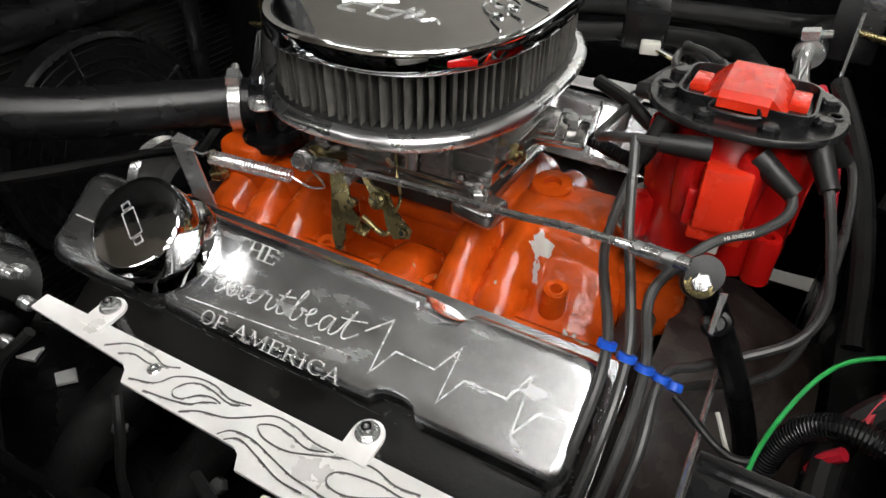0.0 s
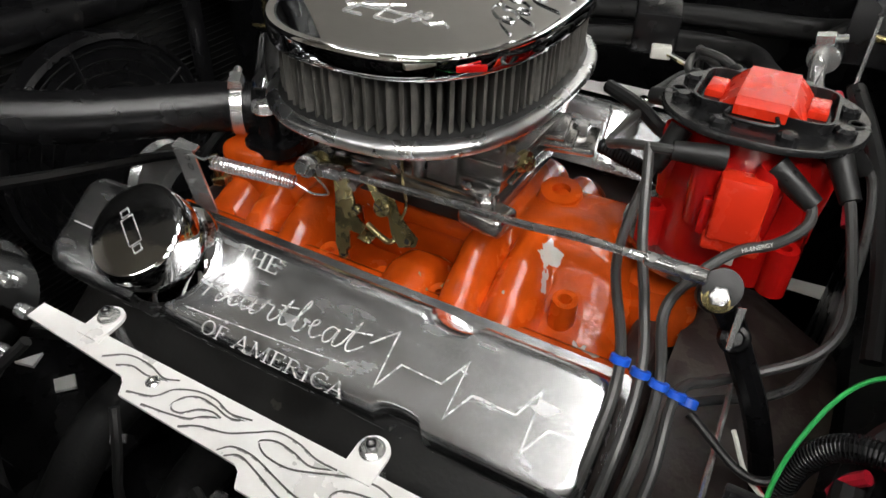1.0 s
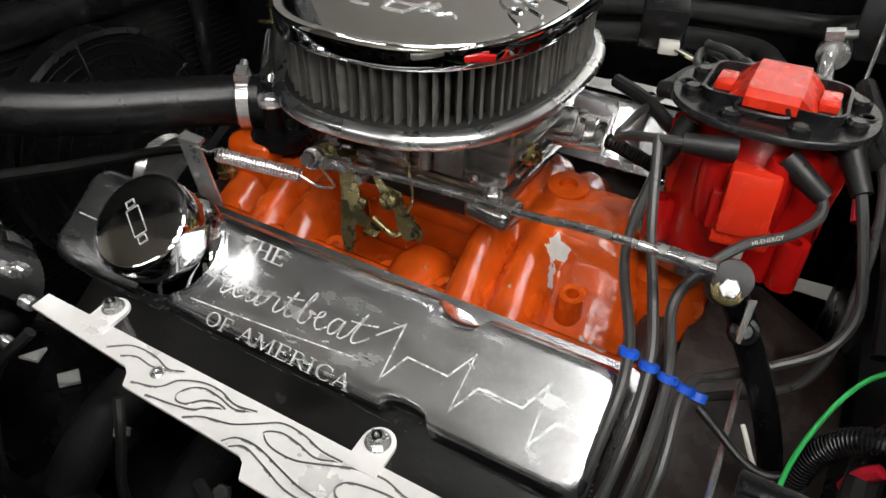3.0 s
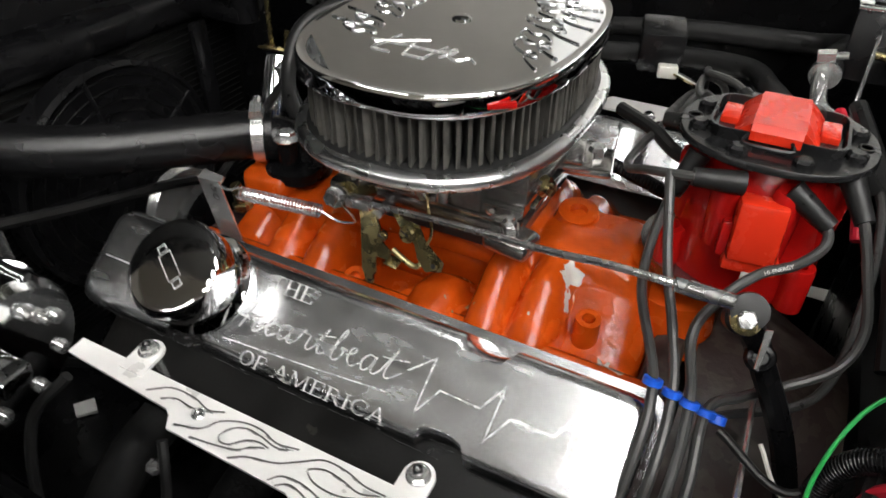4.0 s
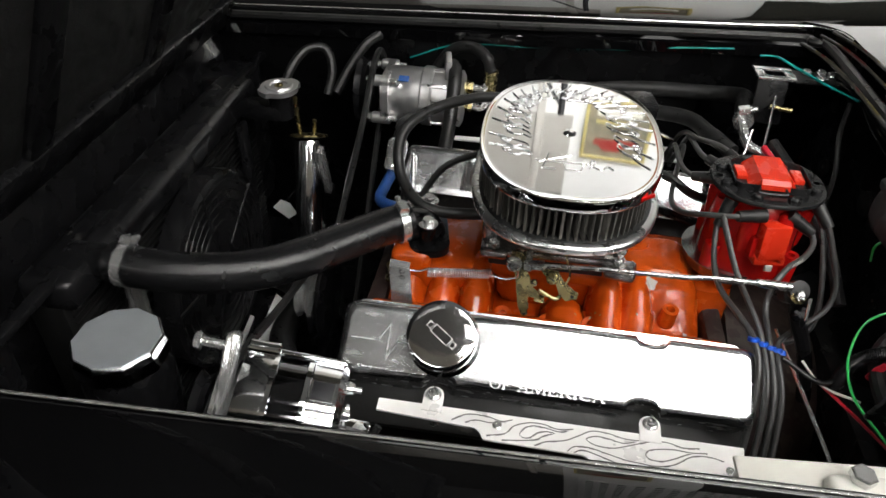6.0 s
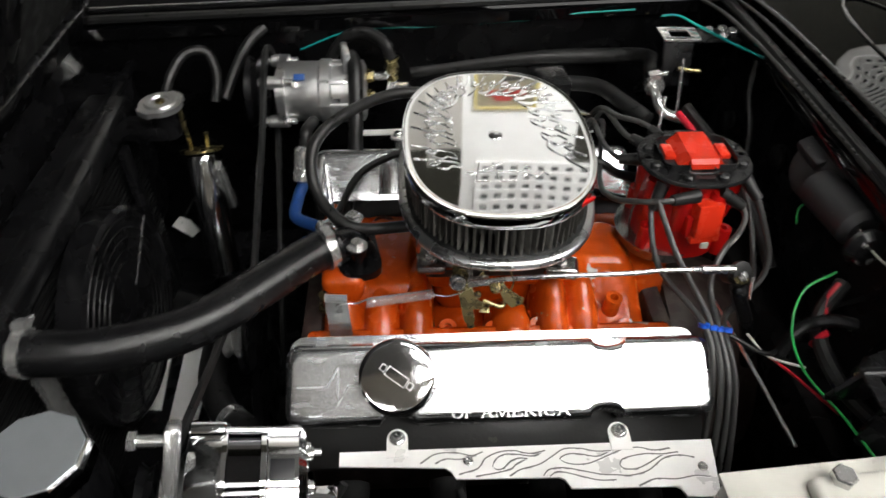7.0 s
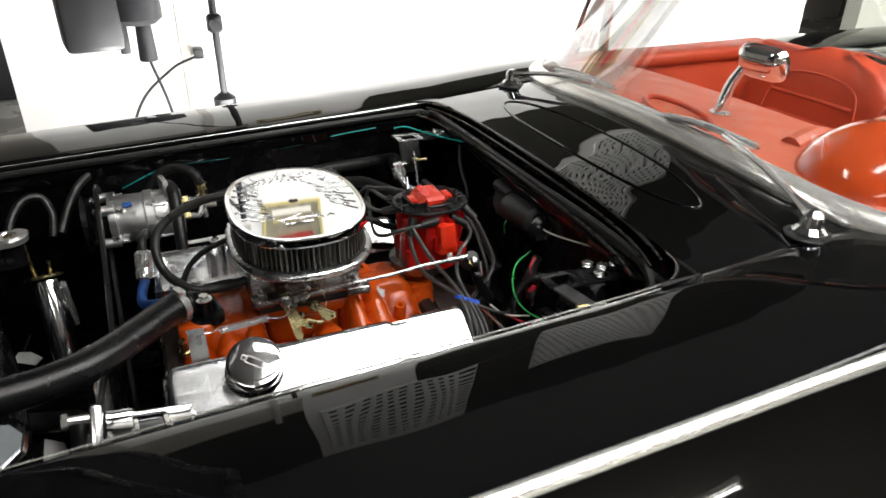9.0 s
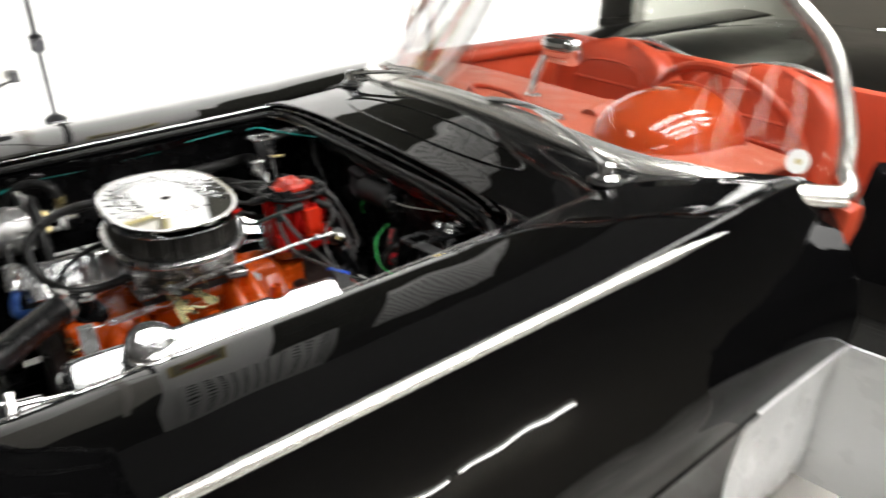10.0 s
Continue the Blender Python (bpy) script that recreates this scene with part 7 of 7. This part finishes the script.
part("service_valve", cyl((-0.135, 0.395, 0.748), (-0.105, 0.39, 0.75), 0.007, seg=10), ZINC, fit2)
part("hose", tube([(-0.134, 0.388, 0.805), (-0.145, 0.395, 0.83), (-0.178, 0.42, 0.838), (-0.22, 0.435, 0.82), (-0.26, 0.44, 0.76)], 0.011, 8, 12), RUBBER, fit2, "black air-conditioning hose")

# chrome switch with blue hose, and the looping vacuum hose
bf = thing("hose_coupling", (-0.278, 0.165, 0.70), "chrome hose coupling on a blue braided hose", "hose fitting")
part("coupling", lathe([(0.012, -0.03), (0.018, -0.026), (0.018, -0.01), (0.016, -0.006), (0.018, 0.0), (0.018, 0.022), (0.012, 0.028)], (-0.274, 0.171, 0.733), (0.1, 0.45, 0.9), 24), TRIM, bf)
part("blue_hose", tube([(-0.277, 0.158, 0.706), (-0.286, 0.14, 0.69), (-0.285, 0.09, 0.69), (-0.25, 0.05, 0.705), (-0.225, 0.02, 0.715)], 0.0095, 8, 12), BLUEHOSE, bf, "blue braided hose")
part("black_hose", tube([(-0.272, 0.183, 0.758), (-0.27, 0.2, 0.775), (-0.262, 0.24, 0.77)], 0.0095, 6, 12), RUBBER, bf)
clamp_band(bf, (-0.226, 0.02, 0.714), V(1, -0.8, 0.4), 0.010, (0, 0.3, 0.9))
solo("vacuum_hose", tube([(-0.02, 0.21, 0.83), (-0.12, 0.19, 0.848), (-0.2, 0.12, 0.853), (-0.24, 0.065, 0.835), (-0.235, 0.02, 0.79), (-0.19, -0.02, 0.762), (-0.12, -0.015, 0.755), (-0.08, -0.02, 0.77)], 0.0085, 10, 12), RUBBER, "black rubber hose looping round the air cleaner", "hose")
solo("compressor_hose", tube([(-0.205, 0.36, 0.825), (-0.195, 0.325, 0.82), (-0.195, 0.27, 0.76), (-0.2, 0.2, 0.70), (-0.22, 0.1, 0.66), (-0.26, 0.05, 0.6)], 0.0125, 10, 14), RUBBER, "black hose running down past the far rocker cover", "hose")
solo("breather_hose", tube([(0.13, 0.1, 0.80), (0.17, 0.07, 0.80), (0.2, 0.06, 0.785), (0.235, 0.07, 0.77)], 0.007, 8, 10), RUBBER, "short black rubber hose behind the carburettor", "hose")
solo("convoluted_loom", coil((0.13, 0.1, 0.735), (0.23, 0.07, 0.725), 0.006, 0.0022, 26), PLASTIC, "ribbed black wiring conduit on the manifold", "conduit")
solo("fuel_line", tube([(-0.02, 0.17, 0.76), (-0.1, 0.16, 0.765), (-0.18, 0.13, 0.745), (-0.22, 0.08, 0.70)], 0.006, 8, 10), RUBBER, "thin black hose over the far rocker cover", "hose")
solo("rail_tube", tube([(-0.235, 0.13, 0.76), (-0.225, 0.07, 0.70), (-0.215, 0.03, 0.66)], 0.005, 6, 10), ZINC, "bright steel dipstick tube", "tube")

# alternator in chrome with a black middle
al = thing("alternator", (-0.29, -0.385, 0.55), "chrome-plated alternator with through bolts", "alternator")
A0 = V(-0.285, -0.392, 0.664)
part("front_case", lathe([(0.0, -0.064), (0.05, -0.062), (0.07, -0.055), (0.074, -0.045), (0.074, -0.022), (0.071, -0.02)], A0, (1, 0, 0), 44), PLATED, al, "chrome front housing")
part("stator_band", lathe([(0.0705, -0.02), (0.0705, 0.016)], A0, (1, 0, 0), 44), DARKALU, al, "black chromed stator band")
part("band_lip", lathe([(0.0705, -0.024), (0.0765, -0.023), (0.0765, -0.018), (0.0705, -0.017)], A0, (1, 0, 0), 44), CHROME, al)
part("band_lip", lathe([(0.0705, 0.014), (0.0765, 0.015), (0.0765, 0.02), (0.0705, 0.021)], A0, (1, 0, 0), 44), CHROME, al)
rear = part("rear_case", lathe([(0.071, 0.018), (0.074, 0.022), (0.074, 0.052), (0.068, 0.06), (0.03, 0.064), (0.0, 0.064)], A0, (1, 0, 0), 44), PLATED, al, "chrome rear housing")
for a in (20, 65, 110, 155, 200, 245, 290, 335):
    d = V(0, math.cos(radians(a)), math.sin(radians(a)))
    part("vent_boss", lathe([(0.007, 0), (0.006, 0.006), (0.003, 0.007)], A0 + d * 0.05 + V(0.0625, 0, 0), (1, 0, 0), 12), ZINC, rear)
part("terminal_stud", cyl(A0 + V(0.062, 0.03, 0.035), A0 + V(0.078, 0.03, 0.035), 0.004), ZINC, rear)
part("terminal_nut", hexnut(A0 + V(0.064, 0.03, 0.035), (1, 0, 0), 0.007, 0.006), ZINC, rear)
part("plug", box(A0 + V(0.075, -0.02, 0.02), (0.04, 0.03, 0.02), r=0.004), CHROME, rear)
part("case_slot", box(A0 + V(0.036, -0.012, 0.072), (0.024, 0.022, 0.006), (10, 0, 0), 0.001), DARK, rear)
for a in (60, 180, 300):
    d = V(0, math.cos(radians(a)), math.sin(radians(a)))
    part("through_bolt", cyl(A0 + d * 0.076 + V(-0.05, 0, 0), A0 + d * 0.076 + V(0.055, 0, 0), 0.004), CHROME, al)
    part("bolt_lug", cyl(A0 + d * 0.076 + V(-0.056, 0, 0), A0 + d * 0.076 + V(-0.02, 0, 0), 0.010, seg=14, edge=0.002), CHROME, al)
part("pulley", lathe([(0.02, 0), (0.038, 0.002), (0.032, 0.010), (0.038, 0.018), (0.02, 0.02)], A0 + V(-0.105, 0, 0), (1, 0, 0), 30), SATIN, al, "black belt pulley")
part("fan_disc", lathe([(0.02, 0), (0.062, 0.001), (0.064, 0.006), (0.02, 0.008)], A0 + V(-0.078, 0, 0), (1, 0, 0), 36), ZINC, al)
part("mount_ear", box(A0 + V(-0.068, -0.005, 0.06), (0.014, 0.03, 0.10), (-35, 0, 0), 0.004), ZINC, al, "bright adjusting ear")
part("mount_bolt", cyl(A0 + V(-0.10, 0.012, 0.09), A0 + V(-0.06, 0.012, 0.09), 0.0055, seg=10), ZINC, al)
part("mount_nut", hexnut(A0 + V(-0.1, 0.012, 0.09), (-1, 0, 0), 0.010, 0.008), ZINC, al)
AX = Matrix.Translation((-0.287, -0.383, 0.70)) @ Euler((0, radians(11), radians(6))).to_matrix().to_4x4() @ Matrix.Translation(-A0)
for ob in al.children_recursive:
    ob.data.transform(AX)

# coolant bottle with a chrome faceted cap
rv = thing("overflow_tank", (-0.468, -0.381, 0.5), "black cylindrical overflow tank with a faceted chrome cap", "tank")
R0 = V(-0.468, -0.381, 0)
part("tank", lathe([(0.046, 0.5), (0.05, 0.51), (0.05, 0.755), (0.046, 0.765)], R0, (0, 0, 1), 36), SATIN, rv)
o = [(0.052 * math.cos(2 * math.pi * (i + 0.5) / 10), 0.052 * math.sin(2 * math.pi * (i + 0.5) / 10)) for i in range(10)]
rings([[R0 + V(x * k, y * k, z) for x, y in o] for k, z in ((0.93, 0.766), (1.0, 0.770), (1.0, 0.786), (0.955, 0.793), (0.92, 0.795))], b := bmesh.new())
part("cap", b, PLATED, rv, "ten-sided chrome cap", 15)
part("cap_disc", prism([(x * 0.9, y * 0.9) for x, y in o], R0 + V(0, 0, 0.7965), (1, 0, 0), (0, 1, 0), 0.002), FACET, rv, "satin grey top of the cap", 20)

# near-side: cream master cylinder lid, brake pipe, green and red wires
mc = thing("heater_blower_box", (0.29, -0.47, 0.75), "cream lacquered tin box with a raised lid and hex bolt", "tin box")
part("box", box((0.285, -0.475, 0.80), (0.235, 0.07, 0.055), (4, -2, 3), 0.008, seg=3), CREAM, mc)
part("raised_lid", box((0.315, -0.475, 0.832), (0.16, 0.046, 0.018), (4, -2, 3), 0.009, seg=3), CREAM, mc)
part("lid_bolt", hexnut((0.262, -0.462, 0.84), (0, 0, 1), 0.011, 0.009), ZINC, mc)
part("rim", box((0.285, -0.475, 0.825), (0.24, 0.075, 0.006), (4, -2, 3), 0.002), CREAM, mc)
solo("dipstick_rod", tube([(0.322, -0.10, 0.677), (0.323, -0.22, 0.688), (0.324, -0.345, 0.698)], 0.0026, 6, 8), ZINC, "thin bright steel operating rod", "rod")
solo("green_wire", tube([(0.425, -0.158, 0.788), (0.385, -0.17, 0.768), (0.362, -0.21, 0.742), (0.352, -0.27, 0.738), (0.361, -0.342, 0.748), (0.37, -0.4, 0.75)], 0.0016, 10, 8), GREEN, "bright green electrical wire", "wire")
solo("red_wire", tube([(0.43, -0.165, 0.775), (0.415, -0.178, 0.76), (0.405, -0.20, 0.748)], 0.0035, 8, 8), REDWIRE, "thick red electrical cable", "wire")
solo("black_loom", tube([(0.44, -0.16, 0.77), (0.40, -0.2, 0.74), (0.395, -0.28, 0.725), (0.42, -0.36, 0.73), (0.46, -0.4, 0.74)], 0.010, 8, 10), RUBBER, "taped black wiring loom", "wire")
solo("green_wire", tube([(0.445, -0.03, 0.80), (0.43, -0.035, 0.79), (0.425, -0.05, 0.775)], 0.0016, 6, 8), GREEN, "short green electrical wire", "wire")
solo("maroon_wire", tube([(0.35, -0.2, 0.685), (0.38, -0.24, 0.68), (0.40, -0.3, 0.69)], 0.0022, 6, 6), REDWIRE, "thin maroon electrical wire", "wire")
solo("white_wire", tube([(0.33, -0.18, 0.70), (0.35, -0.21, 0.69), (0.39, -0.23, 0.69)], 0.0018, 6, 6), CREAM, "thin white electrical wire", "wire")
solo("vacuum_line", tube([(0.30, -0.19, 0.71), (0.35, -0.21, 0.695), (0.39, -0.18, 0.71), (0.44, -0.16, 0.72), (0.49, -0.15, 0.73)], 0.0032, 8, 10), RUBBER, "black rubber vacuum line to the firewall", "hose")

bst = thing("brake_booster", (0.45, -0.33, 0.68), "black brake booster on the firewall", "brake booster")
part("canister", lathe([(0.04, 0), (0.085, 0.006), (0.095, 0.03), (0.095, 0.05), (0.08, 0.07), (0.03, 0.08)], (0.5, -0.335, 0.73), (-1, 0, 0), 40), SATIN, bst)
part("connector", box((0.425, -0.31, 0.77), (0.06, 0.06, 0.04), (10, 5, 20), 0.006), PLASTIC, bst)
part("connector", box((0.395, -0.37, 0.745), (0.05, 0.05, 0.03), (10, 15, 40), 0.006), PLASTIC, bst)


def hood_latch(sgn, label):
    y = YC + sgn * 0.355
    t = thing("hood_latch", (0.37, y, 0.85), label, "hood latch", "hood latches")
    f = lambda dx, dy, dz: V(0.35 + dx, y + sgn * dy, (0.876 if sgn > 0 else 0.860) + dz)
    for dx, dy, w, d in ((0, 0.019, 0.062, 0.012), (0, -0.019, 0.062, 0.012), (-0.024, 0, 0.014, 0.03), (0.024, 0, 0.014, 0.03)):
        part("plate_side", box(f(dx, dy, 0), (w, d, 0.004), r=0.0008), ZINC if sgn > 0 else SATIN, t)
    part("arm", box(f(0.075, 0.0, -0.003), (0.1, 0.05, 0.004), r=0.001), SATIN, t, "black mounting arm")
    for dx, dy, r in ((0.065, -0.029, 1), (0.082, -0.013, 1), (0.065, 0.005, 1), (0.107, -0.013, 1)) if sgn < 0 else ((0.055, 0.012, 0.8), (0.075, -0.008, 0.8), (0.095, 0.008, 0.8), (0.08, 0.016, 0.8)):
        q = f(dx, dy, 0.0)
        part("washer", lathe([(0.0125 * r, 0), (0.013 * r, 0.0015), (0.007 * r, 0.002)], q, (0, 0, 1), 20), CHROME, t)
        part("bolt_head", hexnut(q + V(0, 0, 0.0015), (0, 0, 1), 0.0085 * r, 0.005), ZINC, t, "bright hex bolt")
    part("leg", box(f(-0.005, -0.03, -0.035), (0.05, 0.006, 0.08), (-18 * sgn, 0, 0), 0.002), SATIN, t)
    part("release_pin", cyl(f(-0.005, -0.045, -0.04), f(0.03, -0.05, -0.042), 0.004), BRASS, t, "brass release pin")
    return t


hood_latch(1, "zinc hood latch plate on a black bracket with bright bolts")
hood_latch(-1, "black hood latch plate with four bright bolts")
solo("latch_strap", box((0.339, -0.436, 0.862), (0.03, 0.06, 0.004), (4, 6, 16), 0.001), MOTORPAINT, "black steel strap beside the hood latch", "bracket")
solo("latch_pin", cyl((0.32, -0.472, 0.868), (0.338, -0.476, 0.869), 0.0042), BRASS, "short brass pin by the fender edge", "pin")

# firewall side: wiper motor, heater pipes, wires
wm = thing("wiper_motor", (0.47, -0.13, 0.75), "black wiper motor on the firewall", "motor")
part("motor", lathe([(0.02, -0.062), (0.027, -0.056), (0.028, 0.03), (0.02, 0.04)], (0.446, -0.095, 0.832), (0.12, -0.98, 0.02), 28), MOTORPAINT, wm, "dusty black motor can")
part("gear_case", lathe([(0.03, -0.03), (0.042, -0.024), (0.044, 0.018), (0.03, 0.026)], (0.47, 0.0, 0.826), (-0.8, -0.2, 0.35), 30), MOTORPAINT, wm, "round gear case")
part("case_cover", box((0.452, 0.012, 0.85), (0.03, 0.05, 0.02), (12, -20, 8), 0.006), MOTORPAINT, wm)
part("end_cap", lathe([(0.024, 0), (0.026, 0.006), (0.02, 0.016), (0.008, 0.018)], (0.4385, -0.156, 0.833), (0.12, -0.98, 0.02), 24), PLASTIC, wm)
for dx, dz in ((-0.016, 0.012), (0.012, -0.014), (-0.014, -0.012)):
    part("terminal", hexnut((0.4375 + dx * 0.6, -0.166, 0.833 + dz), (0.12, -0.98, 0.02), 0.005, 0.008), ZINC, wm)
solo("wiper_wire", tube([(0.45, -0.1, 0.84), (0.44, -0.18, 0.838), (0.46, -0.27, 0.85), (0.48, -0.33, 0.86)], 0.0016, 8, 6), CREAM, "thin pale wire along the firewall", "wire")
hp = thing("heater_pipe", (0.31, 0.25, 0.76), "bright elbow heater pipe with a clamped hose", "pipe")
part("elbow", tube([(0.304, 0.29, 0.812), (0.305, 0.25, 0.806), (0.312, 0.225, 0.79), (0.335, 0.21, 0.785), (0.36, 0.2, 0.785)], 0.0085, 8, 14), ZINC, hp, "bright steel elbow")
part("hose", tube([(0.31, 0.275, 0.81), (0.313, 0.31, 0.815), (0.325, 0.37, 0.81), (0.28, 0.42, 0.79), (0.1, 0.44, 0.775), (-0.1, 0.44, 0.75)], 0.0145, 10, 14), RUBBER, hp, "black heater hose")
clamp_band(hp, (0.308, 0.274, 0.809), V(0, 1, 0.1), 0.0148, (-0.2, 0, 1))
part("hex", hexnut((0.345, 0.207, 0.785), (1, -0.4, 0), 0.013, 0.012), ZINC, hp)
solo("heater_hose", tube([(0.29, 0.22, 0.775), (0.26, 0.27, 0.78), (0.22, 0.34, 0.775), (0.1, 0.37, 0.76), (-0.05, 0.36, 0.74)], 0.0135, 10, 14), RUBBER, "second black heater hose beside the far rocker cover", "hose")
solo("red_battery_lead", tube([(0.33, 0.2, 0.80), (0.345, 0.15, 0.79), (0.36, 0.1, 0.77), (0.37, 0.06, 0.74)], 0.0055, 8, 10), REDWIRE, "thick red electrical lead behind the distributor", "wire")
solo("black_loom", tube([(0.345, 0.21, 0.805), (0.365, 0.15, 0.79), (0.385, 0.08, 0.77), (0.40, 0.0, 0.74), (0.41, -0.06, 0.70)], 0.009, 8, 10), RUBBER, "taped black loom behind the distributor", "wire")
solo("steel_stay", tube([(0.345, 0.27, 0.86), (0.345, 0.25, 0.80), (0.345, 0.24, 0.76)], 0.002, 4, 6), ZINC, "thin bright steel stay below the hood latch", "rod")
solo("steel_stay", tube([(0.31, 0.22, 0.82), (0.30, 0.19, 0.76)], 0.002, 4, 6), ZINC, "thin bright steel stay by the heater pipe", "rod")
teal = [(-0.30, 0.435, 0.80), (-0.2, 0.438, 0.835), (-0.05, 0.44, 0.84), (0.1, 0.44, 0.85), (0.2, 0.435, 0.865), (0.3, 0.42, 0.878)]
solo("teal_wire", tube(teal, 0.0017, 10, 6), TEAL, "teal wire along the far inner fender", "wire")
solo("teal_wire", tube([(0.335, 0.38, 0.884), (0.36, 0.37, 0.888), (0.385, 0.34, 0.884), (0.42, 0.28, 0.882), (0.45, 0.22, 0.885)], 0.002, 10, 6), TEAL, "teal wire over the hood latch bracket", "wire")
solo("loom_drop", tube([(0.44, 0.22, 0.88), (0.43, 0.19, 0.84), (0.42, 0.13, 0.80), (0.41, 0.1, 0.74)], 0.004, 8, 8), RUBBER, "black cable drooping from the firewall", "wire")
lm = thing("lamp_plug", (0.12, 0.25, 0.79), "black relay with a white wired plug", "relay")
part("relay", box((0.13, 0.26, 0.815), (0.05, 0.05, 0.05), (10, 0, 15), 0.004), PLASTIC, lm)
part("plug", box((0.15, 0.215, 0.802), (0.022, 0.014, 0.014), (0, 0, 15), 0.002), CREAM, lm, "white plastic plug")
for k, m in enumerate((BRASS, CREAM, RUBBER)):
    part("wire", tube([(0.155, 0.212 + k * 0.004, 0.802), (0.175, 0.205 + k * 0.005, 0.798), (0.19, 0.212 + k * 0.003, 0.79)], 0.0013, 4, 5), m, lm)
solo("coolant_tube", tube([(-0.52, 0.30, 0.74), (-0.515, 0.325, 0.79), (-0.49, 0.365, 0.825), (-0.455, 0.38, 0.825), (-0.44, 0.365, 0.79), (-0.445, 0.34, 0.75)], 0.0085, 8, 10), RUBBER, "looped black rubber tube by the radiator", "hose")
solo("coolant_tube", tube([(-0.43, 0.35, 0.75), (-0.41, 0.385, 0.79), (-0.385, 0.415, 0.825), (-0.36, 0.44, 0.84)], 0.0095, 8, 10), RUBBER, "black rubber tube rising to the inner fender", "hose")
# small things low in the bay
solo("plug_wire", tube([(-0.06, -0.375, 0.69), (-0.05, -0.39, 0.66), (-0.055, -0.40, 0.60), (-0.03, -0.41, 0.5)], 0.004, 8, 8), RUBBER, "black wire hanging below the guard plate", "wire")
solo("plug_wire", tube([(-0.185, -0.36, 0.68), (-0.21, -0.39, 0.64), (-0.2, -0.42, 0.56), (-0.16, -0.43, 0.5)], 0.005, 8, 8), RUBBER, "black wire bent below the guard plate", "wire")
solo("plug_wire", tube([(0.02, -0.385, 0.66), (0.06, -0.40, 0.655), (0.1, -0.41, 0.62), (0.13, -0.42, 0.54)], 0.005, 8, 8), RUBBER, "black wire arching below the guard plate", "wire")
loom = thing("corrugated_loom", (0.43, -0.33, 0.74), "corrugated black conduit with a red cable", "conduit")
run = spline([(0.366, -0.205, 0.69), (0.37, -0.207, 0.725), (0.382, -0.21, 0.75), (0.402, -0.215, 0.762), (0.43, -0.222, 0.76)], 11)
part("core", tube(run, 0.0075, smooth=False), PLASTIC, loom)
bm = bmesh.new()
for p, q in zip(run, run[1:]):
    cyl(p, p.lerp(q, 0.45), 0.0088, seg=14, bm=bm, edge=0.0005)
part("corrugations", bm, PLASTIC, loom, "ribbed outer wall")
part("cable", tube([(0.388, -0.222, 0.725), (0.391, -0.222, 0.738), (0.399, -0.223, 0.75)], 0.0045, 6, 8), REDWIRE, loom, "thick red cable")
